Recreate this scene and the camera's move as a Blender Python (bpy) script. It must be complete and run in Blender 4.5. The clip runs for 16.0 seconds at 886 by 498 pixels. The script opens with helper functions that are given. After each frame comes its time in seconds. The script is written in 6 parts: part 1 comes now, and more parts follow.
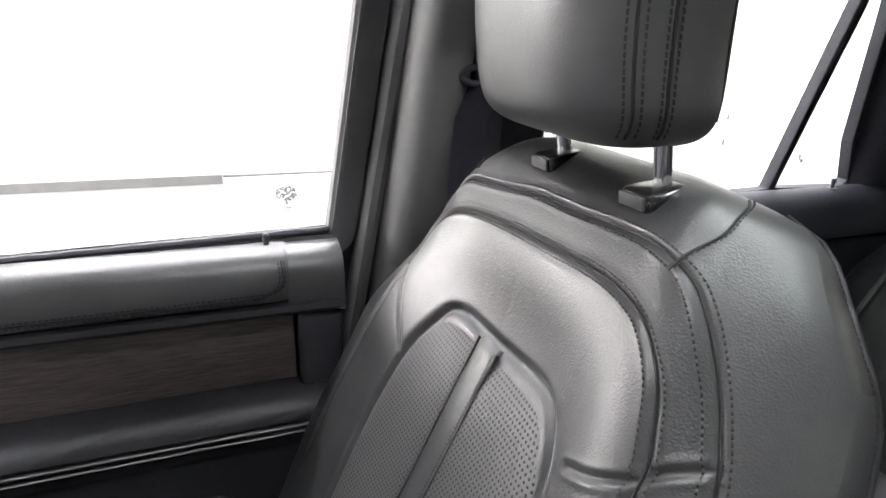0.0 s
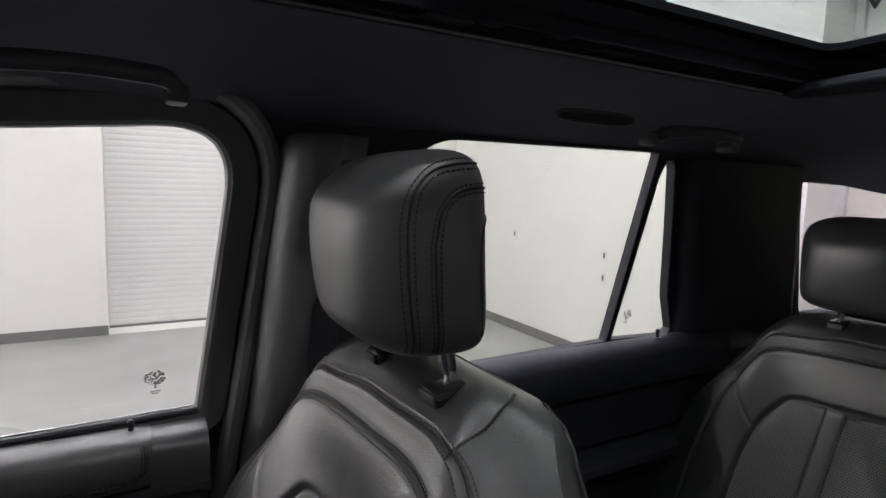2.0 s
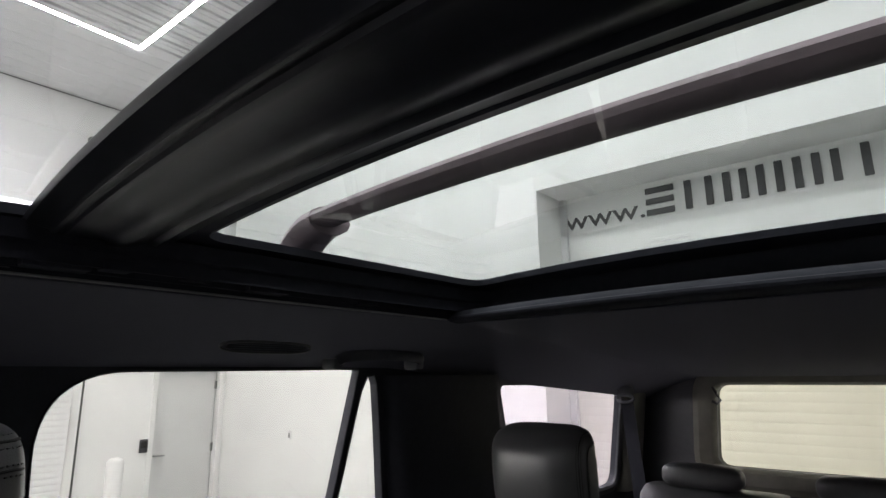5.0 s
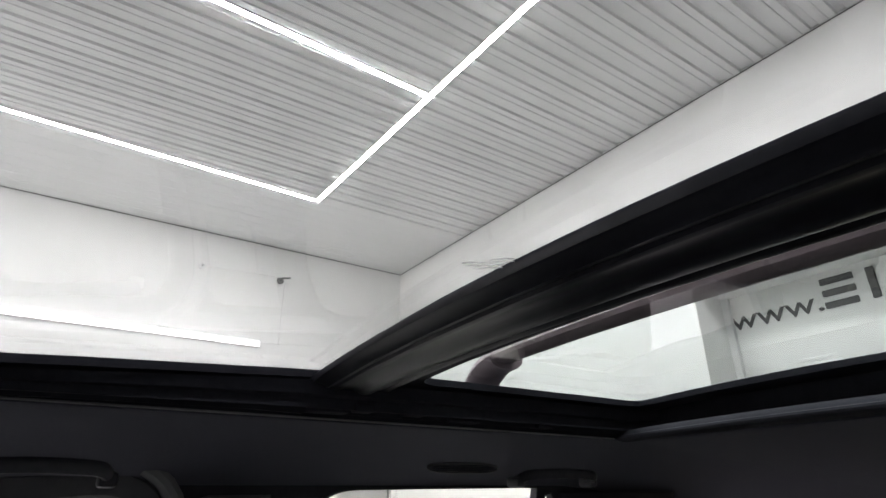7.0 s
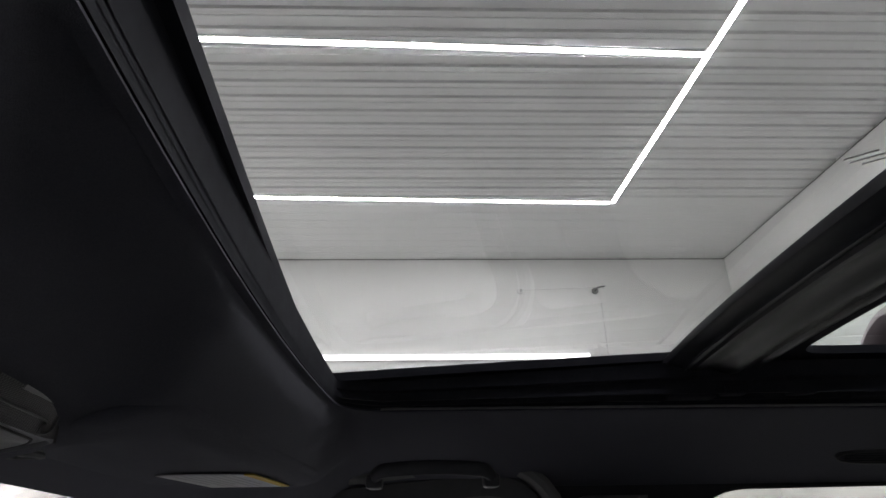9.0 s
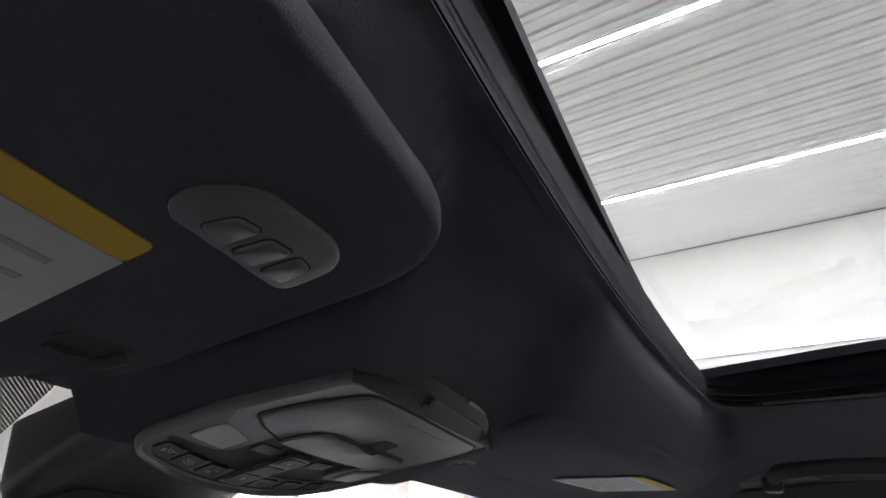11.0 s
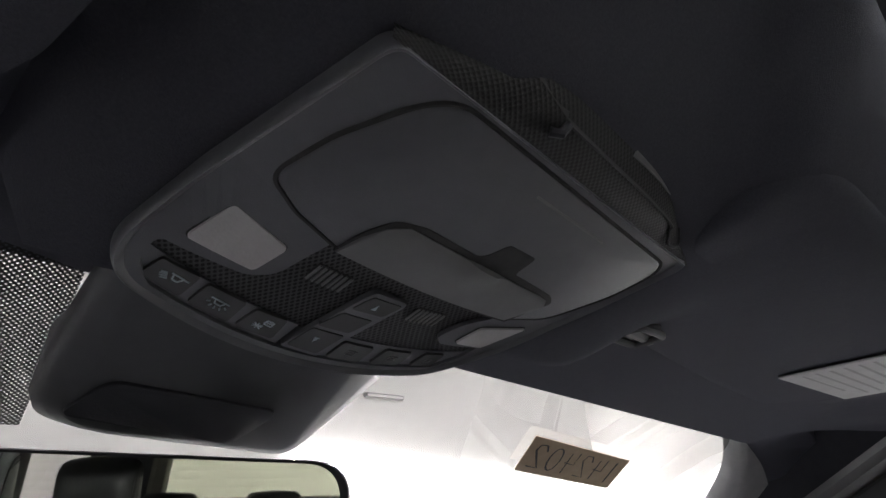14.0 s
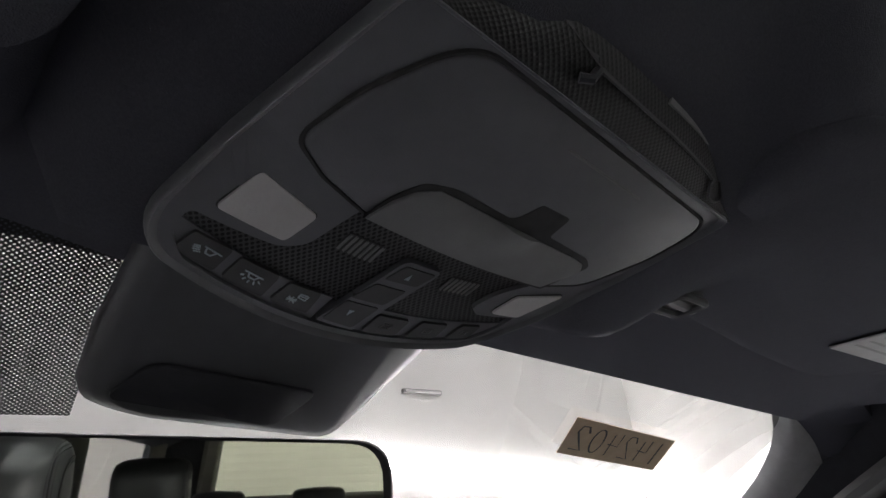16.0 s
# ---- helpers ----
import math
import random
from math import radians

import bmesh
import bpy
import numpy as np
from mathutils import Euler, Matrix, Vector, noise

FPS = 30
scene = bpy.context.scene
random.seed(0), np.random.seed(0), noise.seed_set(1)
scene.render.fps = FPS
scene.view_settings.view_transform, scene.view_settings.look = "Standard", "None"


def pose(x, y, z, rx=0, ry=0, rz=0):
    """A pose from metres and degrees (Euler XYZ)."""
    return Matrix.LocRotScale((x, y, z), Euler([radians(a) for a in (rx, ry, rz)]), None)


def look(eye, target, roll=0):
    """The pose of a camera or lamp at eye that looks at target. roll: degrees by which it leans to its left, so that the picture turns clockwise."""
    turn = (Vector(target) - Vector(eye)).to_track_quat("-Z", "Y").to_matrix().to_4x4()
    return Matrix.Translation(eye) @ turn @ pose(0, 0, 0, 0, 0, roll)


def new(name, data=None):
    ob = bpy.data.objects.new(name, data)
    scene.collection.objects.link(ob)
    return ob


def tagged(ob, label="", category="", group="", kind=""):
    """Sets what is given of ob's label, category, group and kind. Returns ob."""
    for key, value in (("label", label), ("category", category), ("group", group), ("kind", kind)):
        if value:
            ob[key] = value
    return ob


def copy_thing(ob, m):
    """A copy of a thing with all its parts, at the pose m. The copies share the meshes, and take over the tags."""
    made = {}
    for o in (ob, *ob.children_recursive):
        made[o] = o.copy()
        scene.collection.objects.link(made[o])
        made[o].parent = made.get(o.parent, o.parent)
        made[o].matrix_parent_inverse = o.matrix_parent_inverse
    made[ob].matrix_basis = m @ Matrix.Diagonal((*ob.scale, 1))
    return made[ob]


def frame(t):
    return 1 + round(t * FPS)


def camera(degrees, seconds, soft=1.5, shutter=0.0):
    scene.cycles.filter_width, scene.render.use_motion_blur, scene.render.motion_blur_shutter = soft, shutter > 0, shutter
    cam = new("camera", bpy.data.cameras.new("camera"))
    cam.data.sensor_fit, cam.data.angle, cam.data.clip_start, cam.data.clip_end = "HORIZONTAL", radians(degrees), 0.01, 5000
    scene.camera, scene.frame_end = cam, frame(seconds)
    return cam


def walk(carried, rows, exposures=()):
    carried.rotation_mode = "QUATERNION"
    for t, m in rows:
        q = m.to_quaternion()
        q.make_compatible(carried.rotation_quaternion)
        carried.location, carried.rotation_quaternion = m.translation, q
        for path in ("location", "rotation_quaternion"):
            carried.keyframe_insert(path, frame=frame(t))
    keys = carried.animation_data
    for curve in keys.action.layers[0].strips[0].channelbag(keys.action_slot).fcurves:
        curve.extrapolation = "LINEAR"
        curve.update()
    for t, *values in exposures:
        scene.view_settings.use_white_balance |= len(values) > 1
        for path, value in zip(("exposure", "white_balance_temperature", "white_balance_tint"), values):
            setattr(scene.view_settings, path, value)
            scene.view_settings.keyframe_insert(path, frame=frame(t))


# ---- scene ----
from mathutils.kdtree import KDTree

cam = camera(75.8, 16.0)
PATH = [
    (0, (-0.004, 0.224, 1.575), (1.749, -0.446, 0.882), 2.0),
    (0.5, (-0.003, 0.229, 1.577), (1.744, -0.558, 1.003), 2.0),
    (1, (-0.009, 0.218, 1.588), (1.725, -0.648, 1.095), 2.0),
    (1.5, (-0.045, 0.2, 1.618), (1.679, -0.726, 1.208), 1.9),
    (2, (-0.125, 0.192, 1.669), (1.6, -0.792, 1.441), 1.8),
    (2.5, (-0.167, 0.16, 1.701), (1.547, -0.87, 1.708), 1.4),
    (3, (-0.186, 0.117, 1.714), (1.466, -0.995, 1.903), 1.1),
    (3.5, (-0.193, 0.041, 1.727), (1.319, -1.235, 2.021), 1.0),
    (4, (-0.199, 0.004, 1.738), (1.142, -1.445, 2.058), 0.8),
    (6.3, (-0.404, 0.191, 1.736), (0.864, -1.216, 2.379), -0.3),
    (6.5, (-0.417, 0.213, 1.732), (0.932, -1.084, 2.438), -0.4),
    (7, (-0.415, 0.233, 1.733), (1.094, -0.808, 2.533), -0.7),
    (7.5, (-0.403, 0.236, 1.727), (1.225, -0.58, 2.555), -0.8),
    (8, (-0.385, 0.218, 1.724), (1.332, -0.372, 2.563), -0.9),
    (8.5, (-0.385, 0.212, 1.719), (1.387, -0.167, 2.566), -1.0),
    (9, (-0.35, 0.233, 1.711), (1.459, 0.173, 2.562), -0.9),
    (9.5, (-0.356, 0.257, 1.7115), (1.398, 0.673, 2.579), -0.7),
    (10, (-0.379, 0.261, 1.708), (1.291, 0.941, 2.575), 0.0),
    (12.5, (-0.295, 0.29, 1.683), (1.1, 1.41, 2.576), -1.5),
    (13, (-0.246, 0.327, 1.664), (1.104, 1.51, 2.547), -3.0),
    (13.5, (-0.225, 0.355, 1.659), (1.057, 1.618, 2.533), -3.8),
    (14, (-0.224, 0.362, 1.653), (1.005, 1.676, 2.526), -4.3),
    (14.5, (-0.217, 0.372, 1.646), (0.985, 1.712, 2.518), -5.0),
    (15, (-0.215, 0.371, 1.645), (0.967, 1.727, 2.518), -5.3),
    (15.5, (-0.218, 0.372, 1.644), (0.947, 1.745, 2.514), -5.6),
    (16, (-0.219, 0.37, 1.644), (0.931, 1.758, 2.511), -5.6),
]
walk(cam, [(t, look(eye, target, roll)) for t, eye, target, roll in PATH],
     [(t, e, 6500, 15) for t, e in ((0, 3.05), (0.5, 2.6), (1.0, 2.0), (1.5, 1.5), (2.2, 1.3), (4.0, 1.35), (6.5, 1.8), (7.3, 1.7), (8.0, 1.47), (9.0, 1.05), (9.5, 1.0), (10.2, 1.45),
                                    (12.3, 2.55), (12.7, 2.7), (13.2, 2.7), (13.7, 2.4), (14.2, 2.2), (15.0, 2.05), (16.0, 2.05))])

# ---- world and light ----
XC = -0.085          # the car's middle
FLOOR = -0.205       # the hall's floor
WALL_X, REAR_Y, CEIL_Z = 7.42, -4.29, 5.20
LEFT_X, FRONT_Y = -7.4, 5.6
LED = 74.0

world = bpy.data.worlds.new("world")
world.use_nodes = True
scene.world = world
world.node_tree.nodes["Background"].inputs[0].default_value = (0.8, 0.85, 0.9, 1)
world.node_tree.nodes["Background"].inputs[1].default_value = 0.05


# ---- materials ----
def tree(name):
    m = bpy.data.materials.new(name)
    m.use_nodes = True
    nt = m.node_tree
    return m, nt, nt.nodes["Principled BSDF"]


def node(nt, kind, **values):
    n = nt.nodes.new(kind)
    for key, value in values.items():
        if key in n.inputs:
            n.inputs[key].default_value = value
    return n


def surface(name, dark, light, rough=0.5, scale=40.0, metal=0.0, bump=0.0, bump_scale=300.0, grain="noise", rough_var=0.1,
            stretch=(1, 1, 1), spec=0.5, coat=0.0, fine=0.0):
    """A painted, cast or covered surface: two tones mixed by noise at two scales, with fine relief."""
    m, nt, b = tree(name)
    co = nt.nodes.new("ShaderNodeTexCoord")
    mp = nt.nodes.new("ShaderNodeMapping")
    mp.inputs["Scale"].default_value = stretch
    nt.links.new(co.outputs["Object"], mp.inputs["Vector"])
    big = node(nt, "ShaderNodeTexNoise", Scale=scale, Detail=6.0, Roughness=0.6)
    nt.links.new(mp.outputs[0], big.inputs["Vector"])
    ramp = nt.nodes.new("ShaderNodeValToRGB")
    ramp.color_ramp.elements[0].position, ramp.color_ramp.elements[1].position = 0.3, 0.7
    ramp.color_ramp.elements[0].color, ramp.color_ramp.elements[1].color = (*dark, 1), (*light, 1)
    nt.links.new(big.outputs["Fac"], ramp.inputs["Fac"])
    nt.links.new(ramp.outputs[0], b.inputs["Base Color"])
    wide = node(nt, "ShaderNodeTexNoise", Scale=scale * 0.15, Detail=3.0)
    nt.links.new(mp.outputs[0], wide.inputs["Vector"])
    mr = node(nt, "ShaderNodeMapRange")
    mr.inputs["To Min"].default_value, mr.inputs["To Max"].default_value = rough - rough_var, rough + rough_var
    nt.links.new(wide.outputs["Fac"], mr.inputs["Value"])
    nt.links.new(mr.outputs[0], b.inputs["Roughness"])
    b.inputs["Metallic"].default_value = metal
    b.inputs["Specular IOR Level"].default_value = spec
    b.inputs["Coat Weight"].default_value = coat
    b.inputs["Coat Roughness"].default_value = 0.30
    if bump:
        if grain == "pebble":
            tex = node(nt, "ShaderNodeTexVoronoi", Scale=bump_scale)
            tex.feature = "SMOOTH_F1"
            out = tex.outputs["Distance"]
        else:
            tex = node(nt, "ShaderNodeTexNoise", Scale=bump_scale, Detail=3.0)
            out = tex.outputs["Fac"]
        nt.links.new(mp.outputs[0], tex.inputs["Vector"])
        bp = node(nt, "ShaderNodeBump", Strength=bump, Distance=0.001 if not fine else fine)
        nt.links.new(out, bp.inputs["Height"])
        nt.links.new(bp.outputs[0], b.inputs["Normal"])
    return m


def grey(v, tint=(1, 1, 1)):
    return tuple(v * c for c in tint)


def glass(name, tint, gloss=0.02):
    m, nt, b = tree(name)
    nt.nodes.remove(b)
    out = nt.nodes["Material Output"]
    tr = nt.nodes.new("ShaderNodeBsdfTransparent")
    tr.inputs[0].default_value = (*tint, 1)
    gl = nt.nodes.new("ShaderNodeBsdfGlossy")
    gl.inputs["Roughness"].default_value = gloss
    lw = node(nt, "ShaderNodeLayerWeight", Blend=0.5)
    pw = nt.nodes.new("ShaderNodeMath")
    pw.operation = "POWER"
    pw.inputs[1].default_value = 5.0
    nt.links.new(lw.outputs["Facing"], pw.inputs[0])
    fr = nt.nodes.new("ShaderNodeMapRange")
    fr.inputs["To Min"].default_value, fr.inputs["To Max"].default_value = 0.03, 0.55
    nt.links.new(pw.outputs[0], fr.inputs["Value"])
    mx = nt.nodes.new("ShaderNodeMixShader")
    nt.links.new(fr.outputs[0], mx.inputs[0])
    nt.links.new(tr.outputs[0], mx.inputs[1])
    nt.links.new(gl.outputs[0], mx.inputs[2])
    nt.links.new(mx.outputs[0], out.inputs["Surface"])
    return m


def lamp_mat(name, strength, colour=(0.985, 0.99, 1.0)):
    m, nt, b = tree(name)
    b.inputs["Base Color"].default_value = (0.9, 0.9, 0.9, 1)
    b.inputs["Emission Color"].default_value = (*colour, 1)
    b.inputs["Emission Strength"].default_value = strength
    return m


M_LEATHER = surface("leather", grey(0.036, (0.98, 0.99, 1.03)), grey(0.047, (0.98, 0.99, 1.03)), 0.40, 60, bump=0.30, bump_scale=620, grain="pebble", rough_var=0.05, spec=0.85, coat=0.2)
M_LEATHER_PAD = surface("smooth_leather", grey(0.046, (0.98, 0.99, 1.03)), grey(0.057, (0.98, 0.99, 1.03)), 0.40, 40, bump=0.20, bump_scale=700, grain="pebble", rough_var=0.05, spec=0.85, coat=0.2)
M_PIPE = surface("seam", grey(0.012), grey(0.018), 0.5, 200)
M_STRIPE = surface("stripe_leather", grey(0.018, (0.95, 0.97, 1.14)), grey(0.024, (0.95, 0.97, 1.14)), 0.42, 60, bump=0.16, bump_scale=760, grain="pebble")
M_THREAD = surface("thread", grey(0.024), grey(0.034), 0.7, 500)
M_PLASTIC = surface("grey_plastic", grey(0.068, (0.97, 0.98, 1.02)), grey(0.08, (0.97, 0.98, 1.02)), 0.5, 30, bump=0.15, bump_scale=900, rough_var=0.06)
# light on the pillar's glass side is put into this pale tone
M_LITPILLAR = surface("lit_pillar_cloth", grey(0.40), grey(0.46), 0.7, 60, bump=0.2, bump_scale=900)
M_PILLAR = surface("pillar_plastic", grey(0.145), grey(0.165), 0.5, 25, bump=0.12, bump_scale=1100, rough_var=0.05)
M_DARK = surface("dark_plastic", grey(0.036, (0.95, 0.97, 1.14)), grey(0.046, (0.95, 0.97, 1.14)), 0.45, 60, bump=0.12, bump_scale=800)
M_GLOSS = surface("gloss_black", grey(0.014), grey(0.020), 0.22, 40, rough_var=0.06, spec=0.6)
M_CROSS = surface("crossmember_black", grey(0.018, (0.92, 0.95, 1.20)), grey(0.024, (0.92, 0.95, 1.20)), 0.34, 40, rough_var=0.05, spec=0.16)
# pale, so that the highlight along the roof seal is in the colour
M_STRIP = surface("edge_strip", grey(0.20), grey(0.26), 0.36, 60, spec=0.5)
M_RIM = surface("roof_rim", grey(0.026, (0.92, 0.95, 1.20)), grey(0.034, (0.92, 0.95, 1.20)), 0.7, 60, spec=0.06)
M_FABRIC = surface("headliner_fabric", grey(0.094, (0.96, 0.97, 1.15)), grey(0.118, (0.96, 0.97, 1.15)), 0.9, 900, bump=0.5, bump_scale=1800, spec=0.2)
# paler console plastic: light caught by latch and pocket wall put into colour
M_LATCH = surface("paler_console_plastic", grey(0.24), grey(0.28), 0.4, 60, bump=0.1, bump_scale=1200)
M_CONSOLE = surface("console_plastic", grey(0.148, (0.97, 0.98, 1.08)), grey(0.172, (0.97, 0.98, 1.08)), 0.33, 80, bump=0.18, bump_scale=1600, rough_var=0.05, spec=0.9, coat=0.25)
M_COVER = surface("cover_plastic", grey(0.062, (0.96, 0.99, 1.06)), grey(0.074, (0.96, 0.99, 1.06)), 0.38, 80, bump=0.15, bump_scale=1500, rough_var=0.05, spec=0.9)
M_BUTTON = surface("button_plastic", grey(0.055), grey(0.07), 0.36, 80, bump=0.1, bump_scale=1500, spec=0.8)
M_INKLINE = surface("faint_icon", grey(0.24), grey(0.28), 0.6, 60)
M_BLIND = surface("blind_cloth", grey(0.024, (0.92, 0.95, 1.20)), grey(0.032, (0.92, 0.95, 1.20)), 0.85, 700, bump=0.4, bump_scale=1500, spec=0.1)
M_RUBBER = surface("rubber", grey(0.026, (0.92, 0.95, 1.20)), grey(0.034, (0.92, 0.95, 1.20)), 0.6, 80)
M_BELT = surface("belt_webbing", grey(0.022, (0.92, 0.95, 1.20)), grey(0.032, (0.92, 0.95, 1.20)), 0.8, 900, stretch=(1, 1, 0.05), bump=0.3, bump_scale=900, spec=0.1)
M_REARTRIM = surface("rear_trim", grey(0.026, (0.92, 0.95, 1.20)), grey(0.034, (0.92, 0.95, 1.20)), 0.55, 60, bump=0.15, bump_scale=800, spec=0.25)
M_CHROME = surface("chrome", grey(0.75), grey(0.8), 0.12, 50, metal=1.0, rough_var=0.04)
M_SATIN = surface("satin_metal", grey(0.28), grey(0.34), 0.35, 90, metal=1.0, rough_var=0.06)
M_WOOD = surface("dark_wood", (0.032, 0.027, 0.025), (0.105, 0.085, 0.078), 0.42, 22, stretch=(6, 1.2, 14), bump=0.15, bump_scale=120, rough_var=0.06)
M_WALL = surface("white_paint", grey(0.76, (1, 1, 0.985)), grey(0.82, (1, 1, 0.985)), 0.55, 1.2, bump=0.08, bump_scale=60, rough_var=0.08)
M_SHUTTER = surface("shutter_metal", grey(0.72), grey(0.78), 0.42, 3, rough_var=0.08)
M_SHUTTER2 = surface("rear_shutter_metal", grey(0.66, (1, 0.98, 0.9)), grey(0.74, (1, 0.98, 0.9)), 0.45, 3, rough_var=0.08)
M_CEIL = surface("ceiling_metal", grey(0.69), grey(0.78), 0.5, 2.5, rough_var=0.08, stretch=(1, 0.06, 1))
M_FLOOR = surface("polished_concrete", grey(0.31), grey(0.38), 0.28, 1.6, bump=0.05, bump_scale=30, rough_var=0.1)
M_BASE = surface("grey_baseboard", grey(0.16), grey(0.2), 0.5, 8)
M_DOOR = surface("door_paint", grey(0.60), grey(0.66), 0.45, 2)
M_LETTER = surface("letter_grey", grey(0.06), grey(0.08), 0.5, 20)
M_BAR = surface("crossbar_grey", (0.25, 0.195, 0.215), (0.30, 0.235, 0.26), 0.5, 14, bump=0.3, bump_scale=220, rough_var=0.1)
M_BODY = surface("pale_body_paint", grey(0.62), grey(0.66), 0.25, 20, coat=0.6)
M_ETCH = surface("etched_grey", grey(0.36), grey(0.42), 0.8, 90)
M_PAPER = surface("label_paper", grey(0.62), grey(0.7), 0.6, 60)
M_YELLOW = surface("label_yellow", (0.72, 0.46, 0.03), (0.8, 0.53, 0.05), 0.55, 60)
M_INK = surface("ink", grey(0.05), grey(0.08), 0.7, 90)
M_CARD = surface("brown_card", (0.46, 0.35, 0.23), (0.54, 0.42, 0.29), 0.8, 60, bump=0.2, bump_scale=300)
M_LENS = surface("lamp_lens", grey(0.78, (1, 0.96, 0.96)), grey(0.86, (1, 0.97, 0.97)), 0.3, 60, bump=0.3, bump_scale=500)
M_ICON = surface("icon_print", (0.56, 0.64, 0.68), (0.62, 0.70, 0.74), 0.6, 60)
M_BEIGE = surface("pillar_trim_warm", (0.16, 0.155, 0.13), (0.19, 0.185, 0.155), 0.55, 30)
M_GLASS = glass("side_glass", (0.55, 0.553, 0.538))
M_REARSIDE = glass("rear_side_glass", (0.50, 0.51, 0.475))
M_ROOFGLASS = glass("roof_glass", (0.36, 0.368, 0.364))
M_REARROOF = glass("rear_roof_glass", (0.36, 0.392, 0.378))
M_REARGLASS = glass("privacy_glass", (0.58, 0.55, 0.58))
M_HATCHGLASS = glass("hatch_glass", (0.52, 0.52, 0.44))
# tinted dark to hold down the bright view through the windscreen
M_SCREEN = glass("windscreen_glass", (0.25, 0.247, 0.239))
M_MIRROR = surface("mirror_silver", grey(0.5, (0.95, 1, 0.92)), grey(0.52, (0.95, 1, 0.92)), 0.02, 5, metal=1.0, rough_var=0.005)
M_LED_WALL = lamp_mat("wall_led_diffuser", LED * 0.045)
M_LED = lamp_mat("led_diffuser", LED)
M_LED_FRONT = lamp_mat("bright_led_diffuser", LED * 0.70, (1.0, 0.98, 0.96))
M_PRINT = surface("pale_print", grey(0.45), grey(0.5), 0.7, 90)


def perforated(name):
    """Leather with rows of small round holes, laid by the panel's own UV in metres."""
    m, nt, b = tree(name)
    uv = nt.nodes.new("ShaderNodeUVMap")
    sep = nt.nodes.new("ShaderNodeSeparateXYZ")
    nt.links.new(uv.outputs[0], sep.inputs[0])

    def op(kind, a, c=None, value=0.0):
        n = nt.nodes.new("ShaderNodeMath")
        n.operation = kind
        nt.links.new(a, n.inputs[0])
        if c is not None:
            nt.links.new(c, n.inputs[1])
        else:
            n.inputs[1].default_value = value
        return n.outputs[0]

    pitch = 0.0053
    v = op("DIVIDE", sep.outputs["Y"], None, pitch)
    row = op("FLOOR", v)
    half = op("MULTIPLY", op("MODULO", row, None, 2.0), None, 0.5)
    u = op("ADD", op("DIVIDE", sep.outputs["X"], None, pitch), half)
    du = op("SUBTRACT", op("FRACT", u), None, 0.5)
    dv = op("SUBTRACT", op("FRACT", v), None, 0.5)
    r = op("SQRT", op("ADD", op("MULTIPLY", du, du), op("MULTIPLY", dv, dv)))
    mr = node(nt, "ShaderNodeMapRange")
    mr.interpolation_type = "SMOOTHSTEP"
    mr.inputs["From Min"].default_value, mr.inputs["From Max"].default_value = 0.20, 0.30
    nt.links.new(r, mr.inputs["Value"])
    ramp = nt.nodes.new("ShaderNodeValToRGB")
    ramp.color_ramp.elements[0].color, ramp.color_ramp.elements[1].color = (0.003, 0.003, 0.003, 1), (0.095, 0.095, 0.095, 1)
    nt.links.new(mr.outputs[0], ramp.inputs["Fac"])
    nt.links.new(ramp.outputs[0], b.inputs["Base Color"])
    b.inputs["Roughness"].default_value = 0.48
    bp = node(nt, "ShaderNodeBump", Strength=0.7, Distance=0.0008)
    nt.links.new(mr.outputs[0], bp.inputs["Height"])
    nt.links.new(bp.outputs[0], b.inputs["Normal"])
    return m


def dot_band(name):
    """Black enamel band with a lattice of clear dots, by object coordinates."""
    m, nt, b = tree(name)
    co = nt.nodes.new("ShaderNodeUVMap")
    vo = node(nt, "ShaderNodeTexVoronoi", Scale=1 / 0.0024, Randomness=0.0)
    nt.links.new(co.outputs[0], vo.inputs["Vector"])
    mr = node(nt, "ShaderNodeMapRange")
    mr.inputs["From Min"].default_value, mr.inputs["From Max"].default_value = 0.24, 0.31
    mr.inputs["To Min"].default_value, mr.inputs["To Max"].default_value = 0.0, 1.0
    nt.links.new(vo.outputs["Distance"], mr.inputs["Value"])
    nt.links.new(mr.outputs[0], b.inputs["Alpha"])
    b.inputs["Base Color"].default_value = (0.006, 0.006, 0.006, 1)
    b.inputs["Roughness"].default_value = 0.5
    return m


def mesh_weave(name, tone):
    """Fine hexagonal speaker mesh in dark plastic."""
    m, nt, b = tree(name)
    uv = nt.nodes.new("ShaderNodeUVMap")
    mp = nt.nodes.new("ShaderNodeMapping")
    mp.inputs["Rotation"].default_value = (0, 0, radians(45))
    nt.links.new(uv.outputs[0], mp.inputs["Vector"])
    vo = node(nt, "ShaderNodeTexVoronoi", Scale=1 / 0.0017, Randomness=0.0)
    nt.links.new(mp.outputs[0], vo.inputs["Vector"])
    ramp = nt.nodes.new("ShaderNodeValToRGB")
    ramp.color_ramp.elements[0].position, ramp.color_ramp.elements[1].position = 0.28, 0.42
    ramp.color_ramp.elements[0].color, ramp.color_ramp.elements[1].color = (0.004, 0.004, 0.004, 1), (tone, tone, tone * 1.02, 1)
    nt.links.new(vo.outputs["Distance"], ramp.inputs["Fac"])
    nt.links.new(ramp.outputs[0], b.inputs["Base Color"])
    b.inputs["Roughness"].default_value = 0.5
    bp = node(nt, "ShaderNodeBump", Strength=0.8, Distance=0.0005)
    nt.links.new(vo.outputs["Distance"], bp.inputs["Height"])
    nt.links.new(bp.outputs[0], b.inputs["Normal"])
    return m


M_PERF = perforated("perforated_leather")
M_DOTS = dot_band("dotted_enamel")
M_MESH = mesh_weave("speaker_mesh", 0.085)
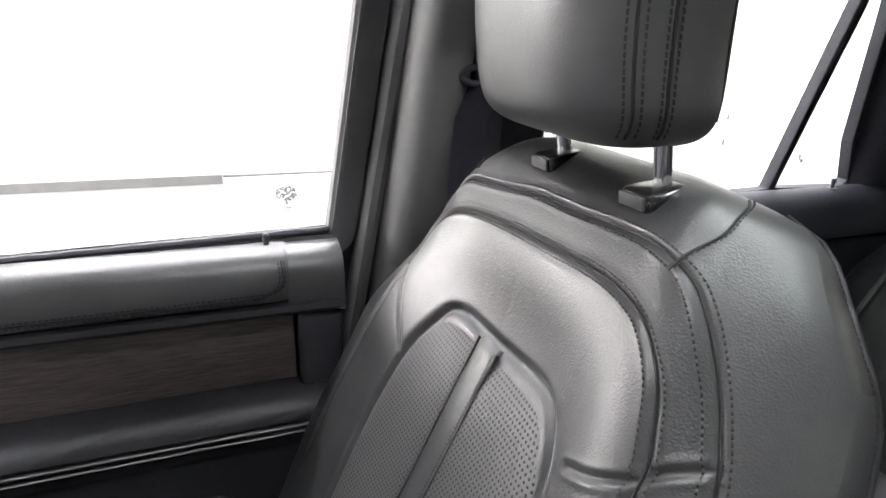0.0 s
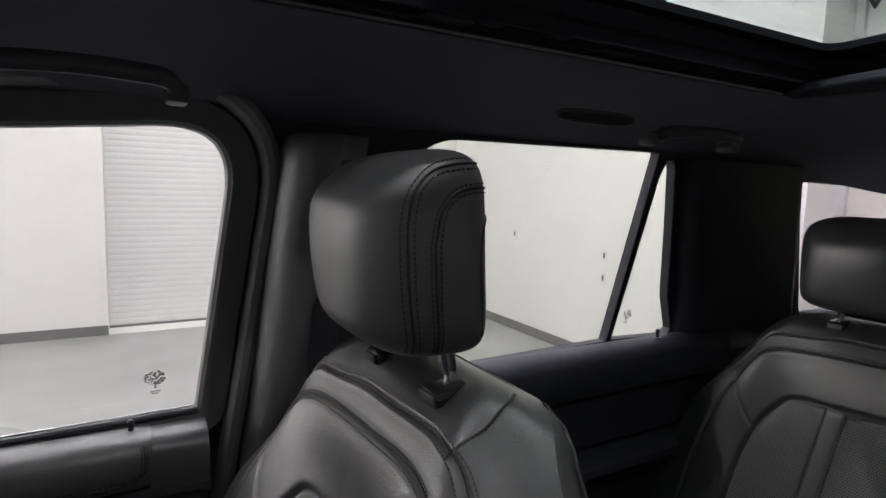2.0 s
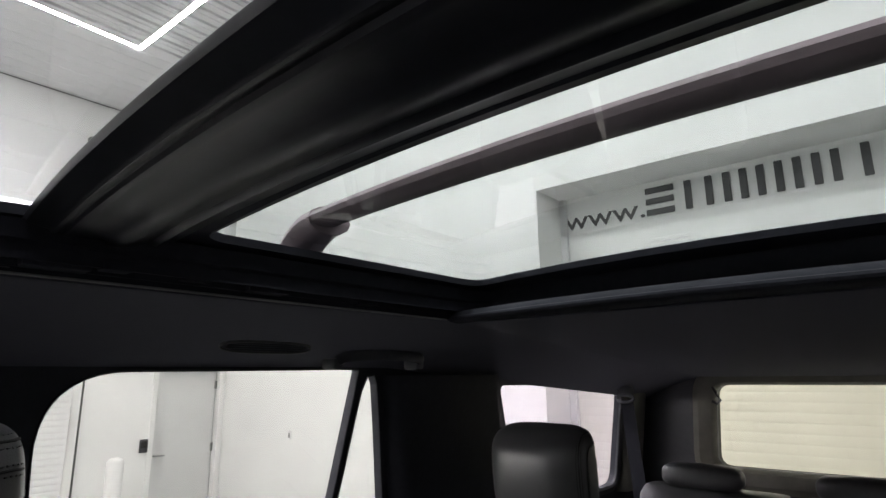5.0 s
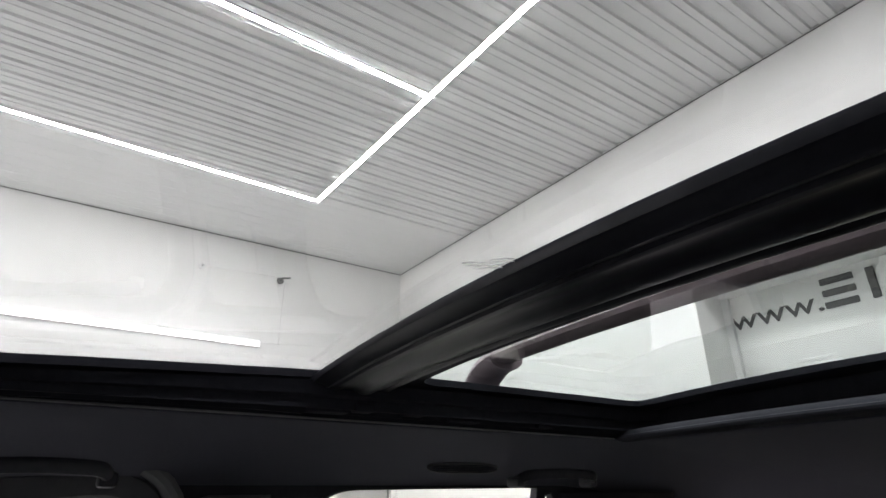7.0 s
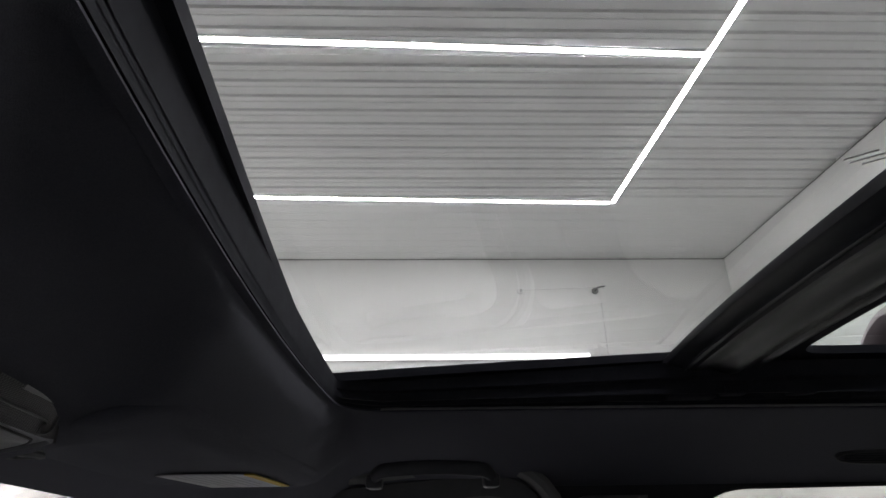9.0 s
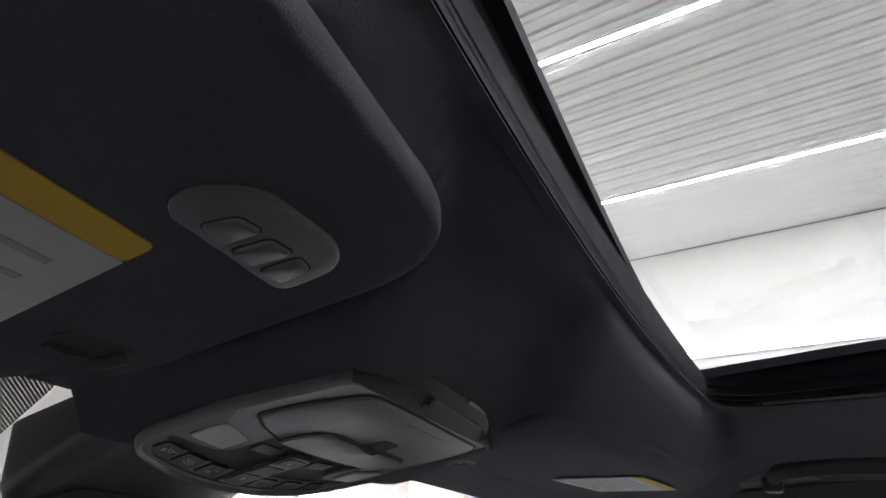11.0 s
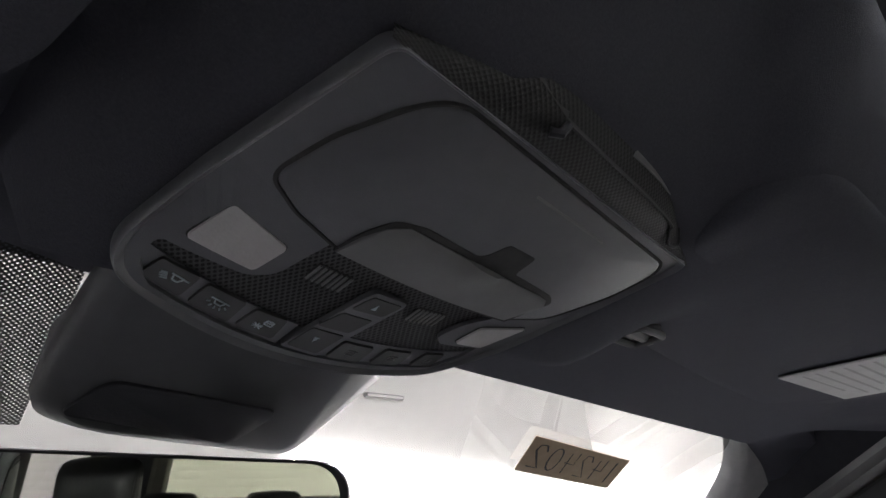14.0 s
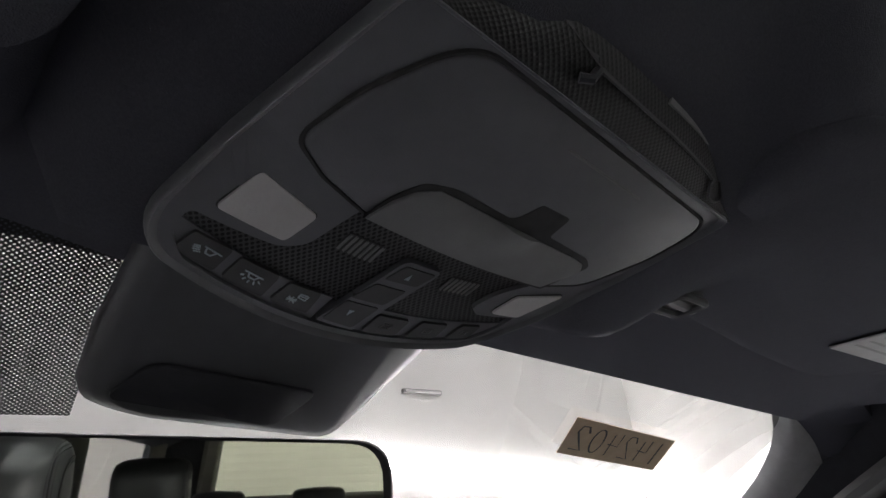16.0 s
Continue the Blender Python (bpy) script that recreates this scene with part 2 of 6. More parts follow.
# same mesh on the console's rear face, with its shade put into the tone
M_SHADEDMESH = mesh_weave("shaded_rear_mesh", 0.016)


# ---- mesh helpers ----
def part(name, bm, material, parent=None, label="", smooth=True, sharp=35):
    """Links a bmesh as one mesh object under a thing or a part."""
    bmesh.ops.recalc_face_normals(bm, faces=bm.faces)
    if smooth:
        for fc in bm.faces:
            fc.smooth = True
        for ed in bm.edges:
            if len(ed.link_faces) == 2 and ed.calc_face_angle(0) > radians(sharp):
                ed.smooth = False
    me = bpy.data.meshes.new(name)
    bm.to_mesh(me)
    bm.free()
    me.materials.append(material)
    ob = new(name, me)
    if parent is not None:
        ob.parent = parent
    if label:
        ob["label"] = label
    return ob


def thing(name, label, category, group="", kind="", at=(0, 0, 0)):
    e = new(name)
    e.location = at
    e.empty_display_size = 0.05
    return tagged(e, label, category, group, kind)


def local(ob, parent):
    """Keeps a part built in world places where it is, under a thing that stands elsewhere."""
    ob.matrix_parent_inverse = Matrix.Translation(-parent.location)
    return ob


def box(bm, lo, hi, bevel=0.0, seg=2, m=None):
    out = bmesh.ops.create_cube(bm, size=1.0)
    vs = out["verts"]
    lo, hi = Vector(lo), Vector(hi)
    for v in vs:
        v.co = Vector([lo[i] + (v.co[i] + 0.5) * (hi[i] - lo[i]) for i in range(3)])
    if bevel:
        es = list({e for v in vs for e in v.link_edges})
        res = bmesh.ops.bevel(bm, geom=es, offset=bevel, segments=seg, profile=0.5, affect="EDGES")
        vs = list({v for fc in res["faces"] for v in fc.verts} | {v for v in vs if v.is_valid})
    if m is not None:
        for v in vs:
            v.co = m @ v.co
    return bm


def boxes(*items):
    bm = bmesh.new()
    for it in items:
        box(bm, *it)
    return bm


def loft(rings, closed=True, cap=True):
    """A skin over rings of equally many points."""
    bm = bmesh.new()
    vs = [[bm.verts.new(p) for p in r] for r in rings]
    n = len(vs[0])
    for a, b in zip(vs, vs[1:]):
        for i in range(n if closed else n - 1):
            j = (i + 1) % n
            bm.faces.new((a[i], a[j], b[j], b[i]))
    if cap and closed:
        bm.faces.new(vs[0])
        bm.faces.new(vs[-1])
    return bm


def join(bm, other):
    me = bpy.data.meshes.new("tmp")
    other.to_mesh(me)
    other.free()
    bm.from_mesh(me)
    bpy.data.meshes.remove(me)
    return bm


def smooth_line(pts, steps=8, closed=False):
    """Catmull-Rom through points of any dimension."""
    p = [np.array(q, float) for q in pts]
    if closed:
        p = [p[-1], *p, p[0], p[1]]
    else:
        p = [2 * p[0] - p[1], *p, 2 * p[-1] - p[-2]]
    out = []
    for a, b, c, d in zip(p, p[1:], p[2:], p[3:]):
        for s in range(steps):
            t = s / steps
            out.append(0.5 * ((2 * b) + (c - a) * t + (2 * a - 5 * b + 4 * c - d) * t * t + (3 * b - a - 3 * c + d) * t ** 3))
    if not closed:
        out.append(p[-2])
    return out


def resample(pts, step):
    p = np.array(pts, float)
    d = np.r_[0, np.cumsum(np.linalg.norm(np.diff(p, axis=0), axis=1))]
    n = max(2, int(d[-1] / step) + 1)
    s = np.linspace(0, d[-1], n)
    return np.stack([np.interp(s, d, p[:, i]) for i in range(p.shape[1])], 1)


def tube(pts, r, n=8, bm=None, flat=1.0, up=(0, 0, 1), closed=False):
    """A round or flattened tube along a line."""
    p = [Vector(q) for q in pts]
    rings = []
    for i, q in enumerate(p):
        a, b = (p[i - 1], p[(i + 1) % len(p)]) if closed else (p[max(i - 1, 0)], p[min(i + 1, len(p) - 1)])
        d = (b - a).normalized()
        s = d.cross(Vector(up))
        s = s.normalized() if s.length > 1e-5 else d.orthogonal().normalized()
        w = s.cross(d).normalized()
        rings.append([q + s * (math.cos(k * 2 * math.pi / n) * r) + w * (math.sin(k * 2 * math.pi / n) * r * flat) for k in range(n)])
    if closed:
        rings.append(rings[0])
    made = loft(rings, cap=not closed)
    return made if bm is None else join(bm, made)


def round_poly(pts, r, seg=6):
    """Rounds the corners of a 2D outline; r may be a list."""
    out, n = [], len(pts)
    for i in range(n):
        a, b, c = Vector(pts[i - 1]), Vector(pts[i]), Vector(pts[(i + 1) % n])
        rr = r[i] if isinstance(r, (list, tuple)) else r
        d1, d2 = (a - b), (c - b)
        k = min(rr, d1.length * 0.49, d2.length * 0.49)
        if k < 1e-6:
            out.append((b.x, b.y))
            continue
        s, e = b + d1.normalized() * k, b + d2.normalized() * k
        for j in range(seg + 1):
            t = j / seg
            q = s * (1 - t) ** 2 + b * 2 * t * (1 - t) + e * t * t
            out.append((q.x, q.y))
    return out


def plate(outer, holes, to3, depth):
    """A sheet with openings that go through it: 2D outlines, to3(a, b, d) maps them into the world at depth d."""
    bm = bmesh.new()
    loops = []
    for d in (0.0, depth):
        edges, rows = [], []
        for loop in (outer, *holes):
            vs = [bm.verts.new(to3(a, b, 0.0)) for a, b in loop]
            rows.append(vs)
            edges += [bm.edges.new((vs[i], vs[(i + 1) % len(vs)])) for i in range(len(vs))]
        flat = {v: ab for vs, lp in zip(rows, (outer, *holes)) for v, ab in zip(vs, lp)}
        for v, (a, b) in flat.items():
            v.co = Vector((a, b, 0))
        bmesh.ops.triangle_fill(bm, use_beauty=True, use_dissolve=False, edges=edges, normal=(0, 0, 1))
        for v, (a, b) in flat.items():
            v.co = Vector(to3(a, b, d))
        loops.append(rows)
    for r0, r1 in zip(*loops):
        n = len(r0)
        for i in range(n):
            j = (i + 1) % n
            bm.faces.new((r0[i], r0[j], r1[j], r1[i]))
    return bm


def disc(outline, to3, d0, d1, bevel=0.0):
    """A solid from a 2D outline between two depths, with a small chamfer at d1."""
    n = len(outline)
    c = Vector((sum(p[0] for p in outline) / n, sum(p[1] for p in outline) / n))
    rings = [[to3(a, b, d0) for a, b in outline]]
    if bevel:
        k = d1 - math.copysign(bevel, d1 - d0)
        rings.append([to3(a, b, k) for a, b in outline])
        inner = []
        for a, b in outline:
            v = Vector((a, b)) - c
            s = max(0.0, 1 - bevel / max(v.length, 1e-4))
            inner.append((c.x + v.x * s, c.y + v.y * s))
        rings.append([to3(c.x + (Vector((a, b)) - c).x * (1 - 0.35 * bevel / max((Vector((a, b)) - c).length, 1e-4)),
                          c.y + (Vector((a, b)) - c).y * (1 - 0.35 * bevel / max((Vector((a, b)) - c).length, 1e-4)),
                          d1 - math.copysign(bevel * 0.35, d1 - d0)) for a, b in outline])
        rings.append([to3(a, b, d1) for a, b in inner])
    else:
        rings.append([to3(a, b, d1) for a, b in outline])
    return loft(rings)


def stitches(line, normals, step=0.0046, length=0.0035, r=0.0007, bm=None):
    """A row of short raised threads along a seam."""
    bm = bm or bmesh.new()
    p = resample(line, step)
    nn = resample(np.c_[np.array(line, float), np.array(normals, float)], step)[:, 3:]
    verts, faces = [], []
    for i in range(len(p) - 1):
        a, b = Vector(p[i]), Vector(p[i + 1])
        d = (b - a).normalized()
        up = Vector(nn[i]).normalized()
        s = d.cross(up).normalized()
        mid = (a + b) / 2
        vs = []
        for k, h in ((-0.5, 0.0), (-0.25, 1.0), (0.25, 1.0), (0.5, 0.0)):
            c = mid + d * (k * length) + up * (r * 1.2 * h)
            vs.append((bm.verts.new(c + s * r), bm.verts.new(c - s * r)))
        for (x0, x1), (y0, y1) in zip(vs, vs[1:]):
            bm.faces.new((x0, x1, y1, y0))
    return bm


def text_mesh(body, size, to3, material, name, parent, depth=0.004):
    cu = bpy.data.curves.new("words", "FONT")
    cu.body, cu.size, cu.extrude = body, size, depth
    ob = bpy.data.objects.new("words", cu)
    scene.collection.objects.link(ob)
    me = bpy.data.meshes.new_from_object(ob.evaluated_get(bpy.context.evaluated_depsgraph_get()))
    bpy.data.objects.remove(ob)
    for v in me.vertices:
        v.co = to3(v.co.x, v.co.y, v.co.z)
    me.name = name
    me.materials.append(material)
    made = new(name, me)
    made.parent = parent
    return made


def bars(parent, name, rows, to3, material, d=0.0006):
    """Lines of writing too small to read, as plain bars (a0, a1, b, height)."""
    for a0, a1, b, h in rows:
        bm = disc([(a0, b - h / 2), (a1, b - h / 2), (a1, b + h / 2), (a0, b + h / 2)], to3, 0, d)
        part(name, bm, material, parent, smooth=False)


# ---- hall: large structure ----
def structure(ob, label, category):
    return tagged(ob, label, category, kind="structure")


structure(part("floor", boxes(((LEFT_X - 0.3, REAR_Y - 0.8, FLOOR - 0.2), (WALL_X + 0.9, FRONT_Y + 0.3, FLOOR))), M_FLOOR, smooth=False),
          "polished grey concrete floor of the hall", "floor")

SH0, SH1, SH_TOP = -2.50, 0.345, 3.15       # roller shutter opening in the right wall
DR0, DR1, DR_TOP = -4.215, -3.345, 1.875    # side door opening
wall_east = part("wall_east", plate([(REAR_Y, FLOOR), (FRONT_Y, FLOOR), (FRONT_Y, CEIL_Z + 0.1), (REAR_Y, CEIL_Z + 0.1)],
                                    [[(SH0, FLOOR + 0.002), (SH1, FLOOR + 0.002), (SH1, SH_TOP), (SH0, SH_TOP)],
                                     [(DR0, FLOOR + 0.002), (DR1, FLOOR + 0.002), (DR1, DR_TOP), (DR0, DR_TOP)]],
                                    lambda a, b, d: (WALL_X + d, a, b), 0.38), M_WALL, smooth=False)
structure(wall_east, "plain white painted hall wall with two openings", "wall")
OP0, OP1, OP_TOP = -2.45, 2.26, 3.372       # opening of the rear overhead door
wall_south = part("wall_south", plate([(LEFT_X, FLOOR), (WALL_X + 0.38, FLOOR), (WALL_X + 0.38, CEIL_Z + 0.1), (LEFT_X, CEIL_Z + 0.1)],
                                      [[(OP0, FLOOR + 0.002), (OP1, FLOOR + 0.002), (OP1, OP_TOP), (OP0, OP_TOP)]],
                                      lambda a, b, d: (a, REAR_Y - d, b), 0.5), M_WALL, smooth=False)
structure(wall_south, "plain white painted rear hall wall", "wall")
structure(part("wall_north", boxes(((LEFT_X, FRONT_Y, FLOOR), (WALL_X + 0.38, FRONT_Y + 0.25, CEIL_Z + 0.1))), M_WALL, smooth=False),
          "plain white painted front hall wall", "wall")
structure(part("wall_west", boxes(((LEFT_X - 0.25, REAR_Y - 0.5, FLOOR), (LEFT_X, FRONT_Y + 0.25, CEIL_Z + 0.1))), M_WALL, smooth=False),
          "plain white painted hall wall", "wall")
structure(part("wall_recess", boxes(((WALL_X + 0.5, SH0 - 0.3, FLOOR), (WALL_X + 0.75, SH1 + 0.3, SH_TOP + 0.3)),
                                    ((WALL_X + 0.5, DR0 - 0.2, FLOOR), (WALL_X + 0.75, DR1 + 0.2, DR_TOP + 0.2)),
                                    ((OP0 - 0.3, REAR_Y - 0.75, FLOOR), (OP1 + 0.3, REAR_Y - 0.6, OP_TOP + 0.3))), M_WALL, smooth=False),
          "white wall closing the door recesses", "wall")

# corrugated ceiling, ribs along the car
bm = bmesh.new()
prof, x = [], LEFT_X - 0.2
while x < WALL_X + 0.5:
    f = 1.0 if x < 5.60 else 0.22                # nearly flat panels beyond the outer lamp row
    prof += [(x, 0.0), (x + 0.056, 0.0), (x + 0.060, -0.006 * f), (x + 0.072, -0.006 * f), (x + 0.076, 0.0), (x + 0.130, 0.0), (x + 0.140, 0.024 * f), (x + 0.188, 0.024 * f), (x + 0.2, 0.0)]
    x += 0.2
rows = [[bm.verts.new((px, yy, CEIL_Z + pz)) for px, pz in prof] for yy in (REAR_Y - 0.1, FRONT_Y + 0.1)]
for i in range(len(prof) - 1):
    bm.faces.new((rows[0][i], rows[0][i + 1], rows[1][i + 1], rows[1][i]))
box(bm, (LEFT_X - 0.2, REAR_Y - 0.1, CEIL_Z + 0.06), (WALL_X + 0.5, FRONT_Y + 0.1, CEIL_Z + 0.12))
structure(part("ceiling", bm, M_CEIL, smooth=False), "white corrugated metal hall ceiling", "ceiling")

bm = boxes(((WALL_X - 0.018, REAR_Y, FLOOR), (WALL_X - 0.002, DR0 - 0.06, FLOOR + 0.115)),
           ((WALL_X - 0.018, DR1 + 0.06, FLOOR), (WALL_X - 0.002, SH0, FLOOR + 0.115)),
           ((WALL_X - 0.018, SH1, FLOOR), (WALL_X - 0.002, FRONT_Y, FLOOR + 0.115)),
           ((OP1, REAR_Y + 0.002, FLOOR), (WALL_X - 0.02, REAR_Y + 0.018, FLOOR + 0.115)),
           ((LEFT_X, REAR_Y + 0.002, FLOOR), (OP0, REAR_Y + 0.018, FLOOR + 0.115)),
           ((LEFT_X, FRONT_Y - 0.018, FLOOR), (WALL_X - 0.02, FRONT_Y - 0.002, FLOOR + 0.115)))
structure(part("baseboard", bm, M_BASE, smooth=False), "grey baseboard along the hall walls", "baseboard")
structure(part("trim", boxes(((WALL_X - 0.012, REAR_Y, CEIL_Z - 0.016), (WALL_X - 0.002, FRONT_Y, CEIL_Z - 0.004)),
                             ((LEFT_X, REAR_Y + 0.002, CEIL_Z - 0.012), (WALL_X - 0.03, REAR_Y + 0.010, CEIL_Z - 0.004))), M_BASE, smooth=False),
          "thin grey edge trim under the ceiling", "trim")


def light_strip(a, b, group):
    """A slim lamp between two points: a white channel on the ceiling and a glowing diffuser standing proud below it."""
    a, b = Vector(a), Vector(b)
    d = b - a
    h = d.length / 2 - 0.006
    e = thing("ceiling_light", "slim white linear lamp glowing under the ceiling", "lamp", group, at=(a + b) / 2)
    e.rotation_euler = (0, 0, math.atan2(d.y, d.x))
    part("channel", boxes(((-h, -0.028, -0.006), (h, -0.025, 0.020), 0.001), ((-h, 0.025, -0.006), (h, 0.028, 0.020), 0.001), ((-h, -0.022, 0.003), (h, 0.022, 0.020))), M_SHUTTER, e, smooth=False)
    part("diffuser", boxes(((-h, -0.0245, -0.009), (h, 0.0245, 0.0025), 0.004)), M_LED, e, "glowing white diffuser")
    return e


LIGHT_Z = CEIL_Z - 0.003
LAT0, LAT_ROW, LAT_COL = Vector((5.72, -2.075, LIGHT_Z)), Vector((-2.50, -0.065, 0)), Vector((-0.072, 2.43, 0))
# the fourth row is unseen, added to light the driver's side
ROWS = 4
for r in range(ROWS):
    for k in range(2):
        a = LAT0 + LAT_ROW * r + LAT_COL * k + LAT_COL.normalized() * 0.04
        light_strip(a, a + LAT_COL, "ceiling lamp lattice")
    if r < ROWS - 1:
        a = LAT0 + LAT_ROW * r
        light_strip(a, a + LAT_ROW, "ceiling lamp lattice")


def wall_light(a, b, out, group, glow):
    a, b, o = Vector(a), Vector(b), Vector(out)
    d = (b - a).normalized()
    e = thing("wall_light", "slim white linear lamp glowing on the hall wall", "lamp", group, at=(a + b) / 2)
    e.rotation_euler = Matrix((d, o, d.cross(o))).transposed().to_euler()
    h = (b - a).length / 2 - 0.006
    part("channel", boxes(((-h, -0.03, -0.04), (h, 0.0, 0.04), 0.004)), M_SHUTTER, e, smooth=False)
    part("diffuser", boxes(((-h, 0.001, -0.036), (h, 0.03, 0.036), 0.008)), glow, e, "glowing white diffuser")
    return e


for k in range(2):
    wall_light((WALL_X - 0.034, -2.05 + 2.44 * k, 3.70), (WALL_X - 0.034, -2.05 + 2.44 * (k + 1), 3.70), (-1, 0, 0), "lamps on the side wall", M_LED_WALL)
for k in range(-1, 2):
    wall_light((4.51 - 2.03 * k, FRONT_Y - 0.034, 2.10 + 0.175 * k), (6.53 - 2.03 * k, FRONT_Y - 0.034, 1.93 + 0.175 * k), (0, -1, 0), "lamps on the front wall", M_LED_FRONT)
fix = thing("wall_fixture", "slim grey wall fixture high on the front wall", "fixture", at=(3.58, FRONT_Y - 0.001, 2.99))
part("body", boxes(((-0.26, -0.06, -0.025), (0.26, 0.0, 0.025), 0.008)), M_BASE, fix)
part("cover", boxes(((-0.24, -0.075, -0.016), (0.24, -0.0605, 0.012), 0.005)), M_SHUTTER, fix)

# ---- hall: shutter, doors and fittings ----
shutter = thing("roller_shutter", "closed white roller shutter with narrow horizontal slats", "shutter", at=(WALL_X + 0.34, (SH0 + SH1) / 2, FLOOR))
tagged(shutter, kind="structure")
w = (SH1 - SH0) / 2 - 0.004
sec = smooth_line([(0.0, 0.0), (-0.005, 0.010), (-0.008, 0.036), (-0.005, 0.062), (0.0, 0.0705)], 2)
bm = bmesh.new()
cols = [[bm.verts.new((px * 0.45, yy, pz)) for px, pz in sec] for yy in (-w, w)]
for i in range(len(sec) - 1):
    bm.faces.new((cols[0][i], cols[0][i + 1], cols[1][i + 1], cols[1][i]))
slat0 = part("slat", bm, M_SHUTTER, shutter)
slat0.location = (0, 0, 0.03)
for k in range(1, 46):
    s = slat0.copy()
    scene.collection.objects.link(s)
    s.location = (0, 0, 0.03 + 0.072 * k)
part("bottom_bar", boxes(((-0.025, -w, 0.001), (0.015, w, 0.03), 0.004)), M_BASE, shutter, "dark grey bottom bar", smooth=False)
bm = tube([(WALL_X - 0.02, SH0 + 0.015, 1.95), (WALL_X - 0.02, SH0 + 0.015, 0.42)], 0.012, 8)
tagged(part("pull_cord", bm, M_INK), "dark pull cord hanging beside the shutter", "cord")

side_door = thing("door_1", "closed light grey flush door in the side wall", "door", kind="structure", at=(WALL_X + 0.10, (DR0 + DR1) / 2, FLOOR))
hw = (DR1 - DR0) / 2
part("door_leaf", boxes(((0.0, -hw + 0.012, 0.012), (0.045, hw - 0.012, DR_TOP - FLOOR - 0.012), 0.003)), M_DOOR, side_door, smooth=False)
part("door_frame", boxes(((-0.10 - 0.012, -hw - 0.05, 0.0), (-0.1 + 0.05, -hw + 0.01, DR_TOP - FLOOR + 0.05)), ((-0.112, hw - 0.01, 0.0), (-0.05, hw + 0.05, DR_TOP - FLOOR + 0.05)),
                         ((-0.112, -hw + 0.011, DR_TOP - FLOOR - 0.01), (-0.05, hw - 0.011, DR_TOP - FLOOR + 0.05))), M_WALL, side_door, smooth=False)
for hz in (0.22, 1.02, 1.85):
    part("hinge", boxes(((-0.012, -hw + 0.0, hz - 0.055), (0.0, -hw + 0.035, hz + 0.055), 0.003)), M_SATIN, side_door, "steel hinge")
bm = tube([(-0.001, hw - 0.075, 0.98), (-0.055, hw - 0.075, 0.98), (-0.06, hw - 0.10, 0.98), (-0.06, hw - 0.19, 0.98)], 0.010, 8)
part("door_handle", bm, M_SATIN, side_door, "steel lever handle")

rd = thing("overhead_door", "closed pale overhead door set back in the rear wall", "garage door", kind="structure", at=((OP0 + OP1) / 2, REAR_Y - 0.47, FLOOR))
hw2 = (OP1 - OP0) / 2
part("header_panel", boxes(((-hw2 - 0.1, -0.1, 2.55 - FLOOR), (hw2 + 0.1, 0.0, OP_TOP + 0.1 - FLOOR))), M_WALL, rd, smooth=False)
bm = bmesh.new()
cols = [[bm.verts.new((xx, -px * 0.15, pz)) for px, pz in sec] for xx in (-hw2 - 0.05, hw2 + 0.05)]
for i in range(len(sec) - 1):
    bm.faces.new((cols[0][i], cols[0][i + 1], cols[1][i + 1], cols[1][i]))
s0 = part("slat", bm, M_SHUTTER2, rd)
for k in range(1, 38):
    s = s0.copy()
    scene.collection.objects.link(s)
    s.location = (0, 0, 0.072 * k)
part("side_rail", boxes(((hw2 - 0.06, 0.001, 0.0), (hw2 + 0.0, 0.05, OP_TOP - FLOOR - 0.002))), M_SHUTTER, rd, smooth=False)

# writing over the rear door: the first word part, then plain bars for the name
sign = thing("wall_lettering", "dark grey raised lettering on the panel over the rear door", "sign", at=(0, REAR_Y - 0.469, 3.07))


def on_sign(a, b, d):
    return (2.23 - 1.33 * a, 0.004 + d, b)


text_mesh("www.", 0.25, on_sign, M_LETTER, "letters", sign)
for x1, x0, kind in ((1.44, 1.20, "h"), (1.11, 0.89, 2), (0.81, 0.51, 3), (0.44, 0.14, 3), (0.08, 0.02, 1), (-0.03, -0.23, 1)):
    if kind == "h":
        spans = [(x0, x1, z, z + 0.052) for z in (0.0, 0.097, 0.194)]
    else:
        wd = 0.056
        spans = [(c - wd / 2, c + wd / 2, 0.0, 0.245) for c in (np.linspace(x0 + wd / 2, x1 - wd / 2, kind) if kind > 1 else [(x0 + x1) / 2])]
    for a0, a1, z0, z1 in spans:
        bm = disc(round_poly([(a0, z0), (a1, z0), (a1, z1), (a0, z1)], 0.006), lambda a, b, d: (a, 0.001 + d, b), 0.0, 0.012)
        part("bar", bm, M_LETTER, sign, smooth=False)

bollard = thing("bollard", "white painted round steel bollard standing on the floor", "bollard", at=(6.55, -2.60, FLOOR))
ring = lambda r, z: [(r * math.cos(k * math.pi / 12), r * math.sin(k * math.pi / 12), z) for k in range(24)]
part("post", loft([ring(0.085, 0), ring(0.085, 1.07), ring(0.08, 1.095), ring(0.062, 1.115), ring(0.03, 1.125)]), M_WALL, bollard)
part("foot_ring", loft([ring(0.11, 0), ring(0.11, 0.008), ring(0.087, 0.012)]), M_BASE, bollard)

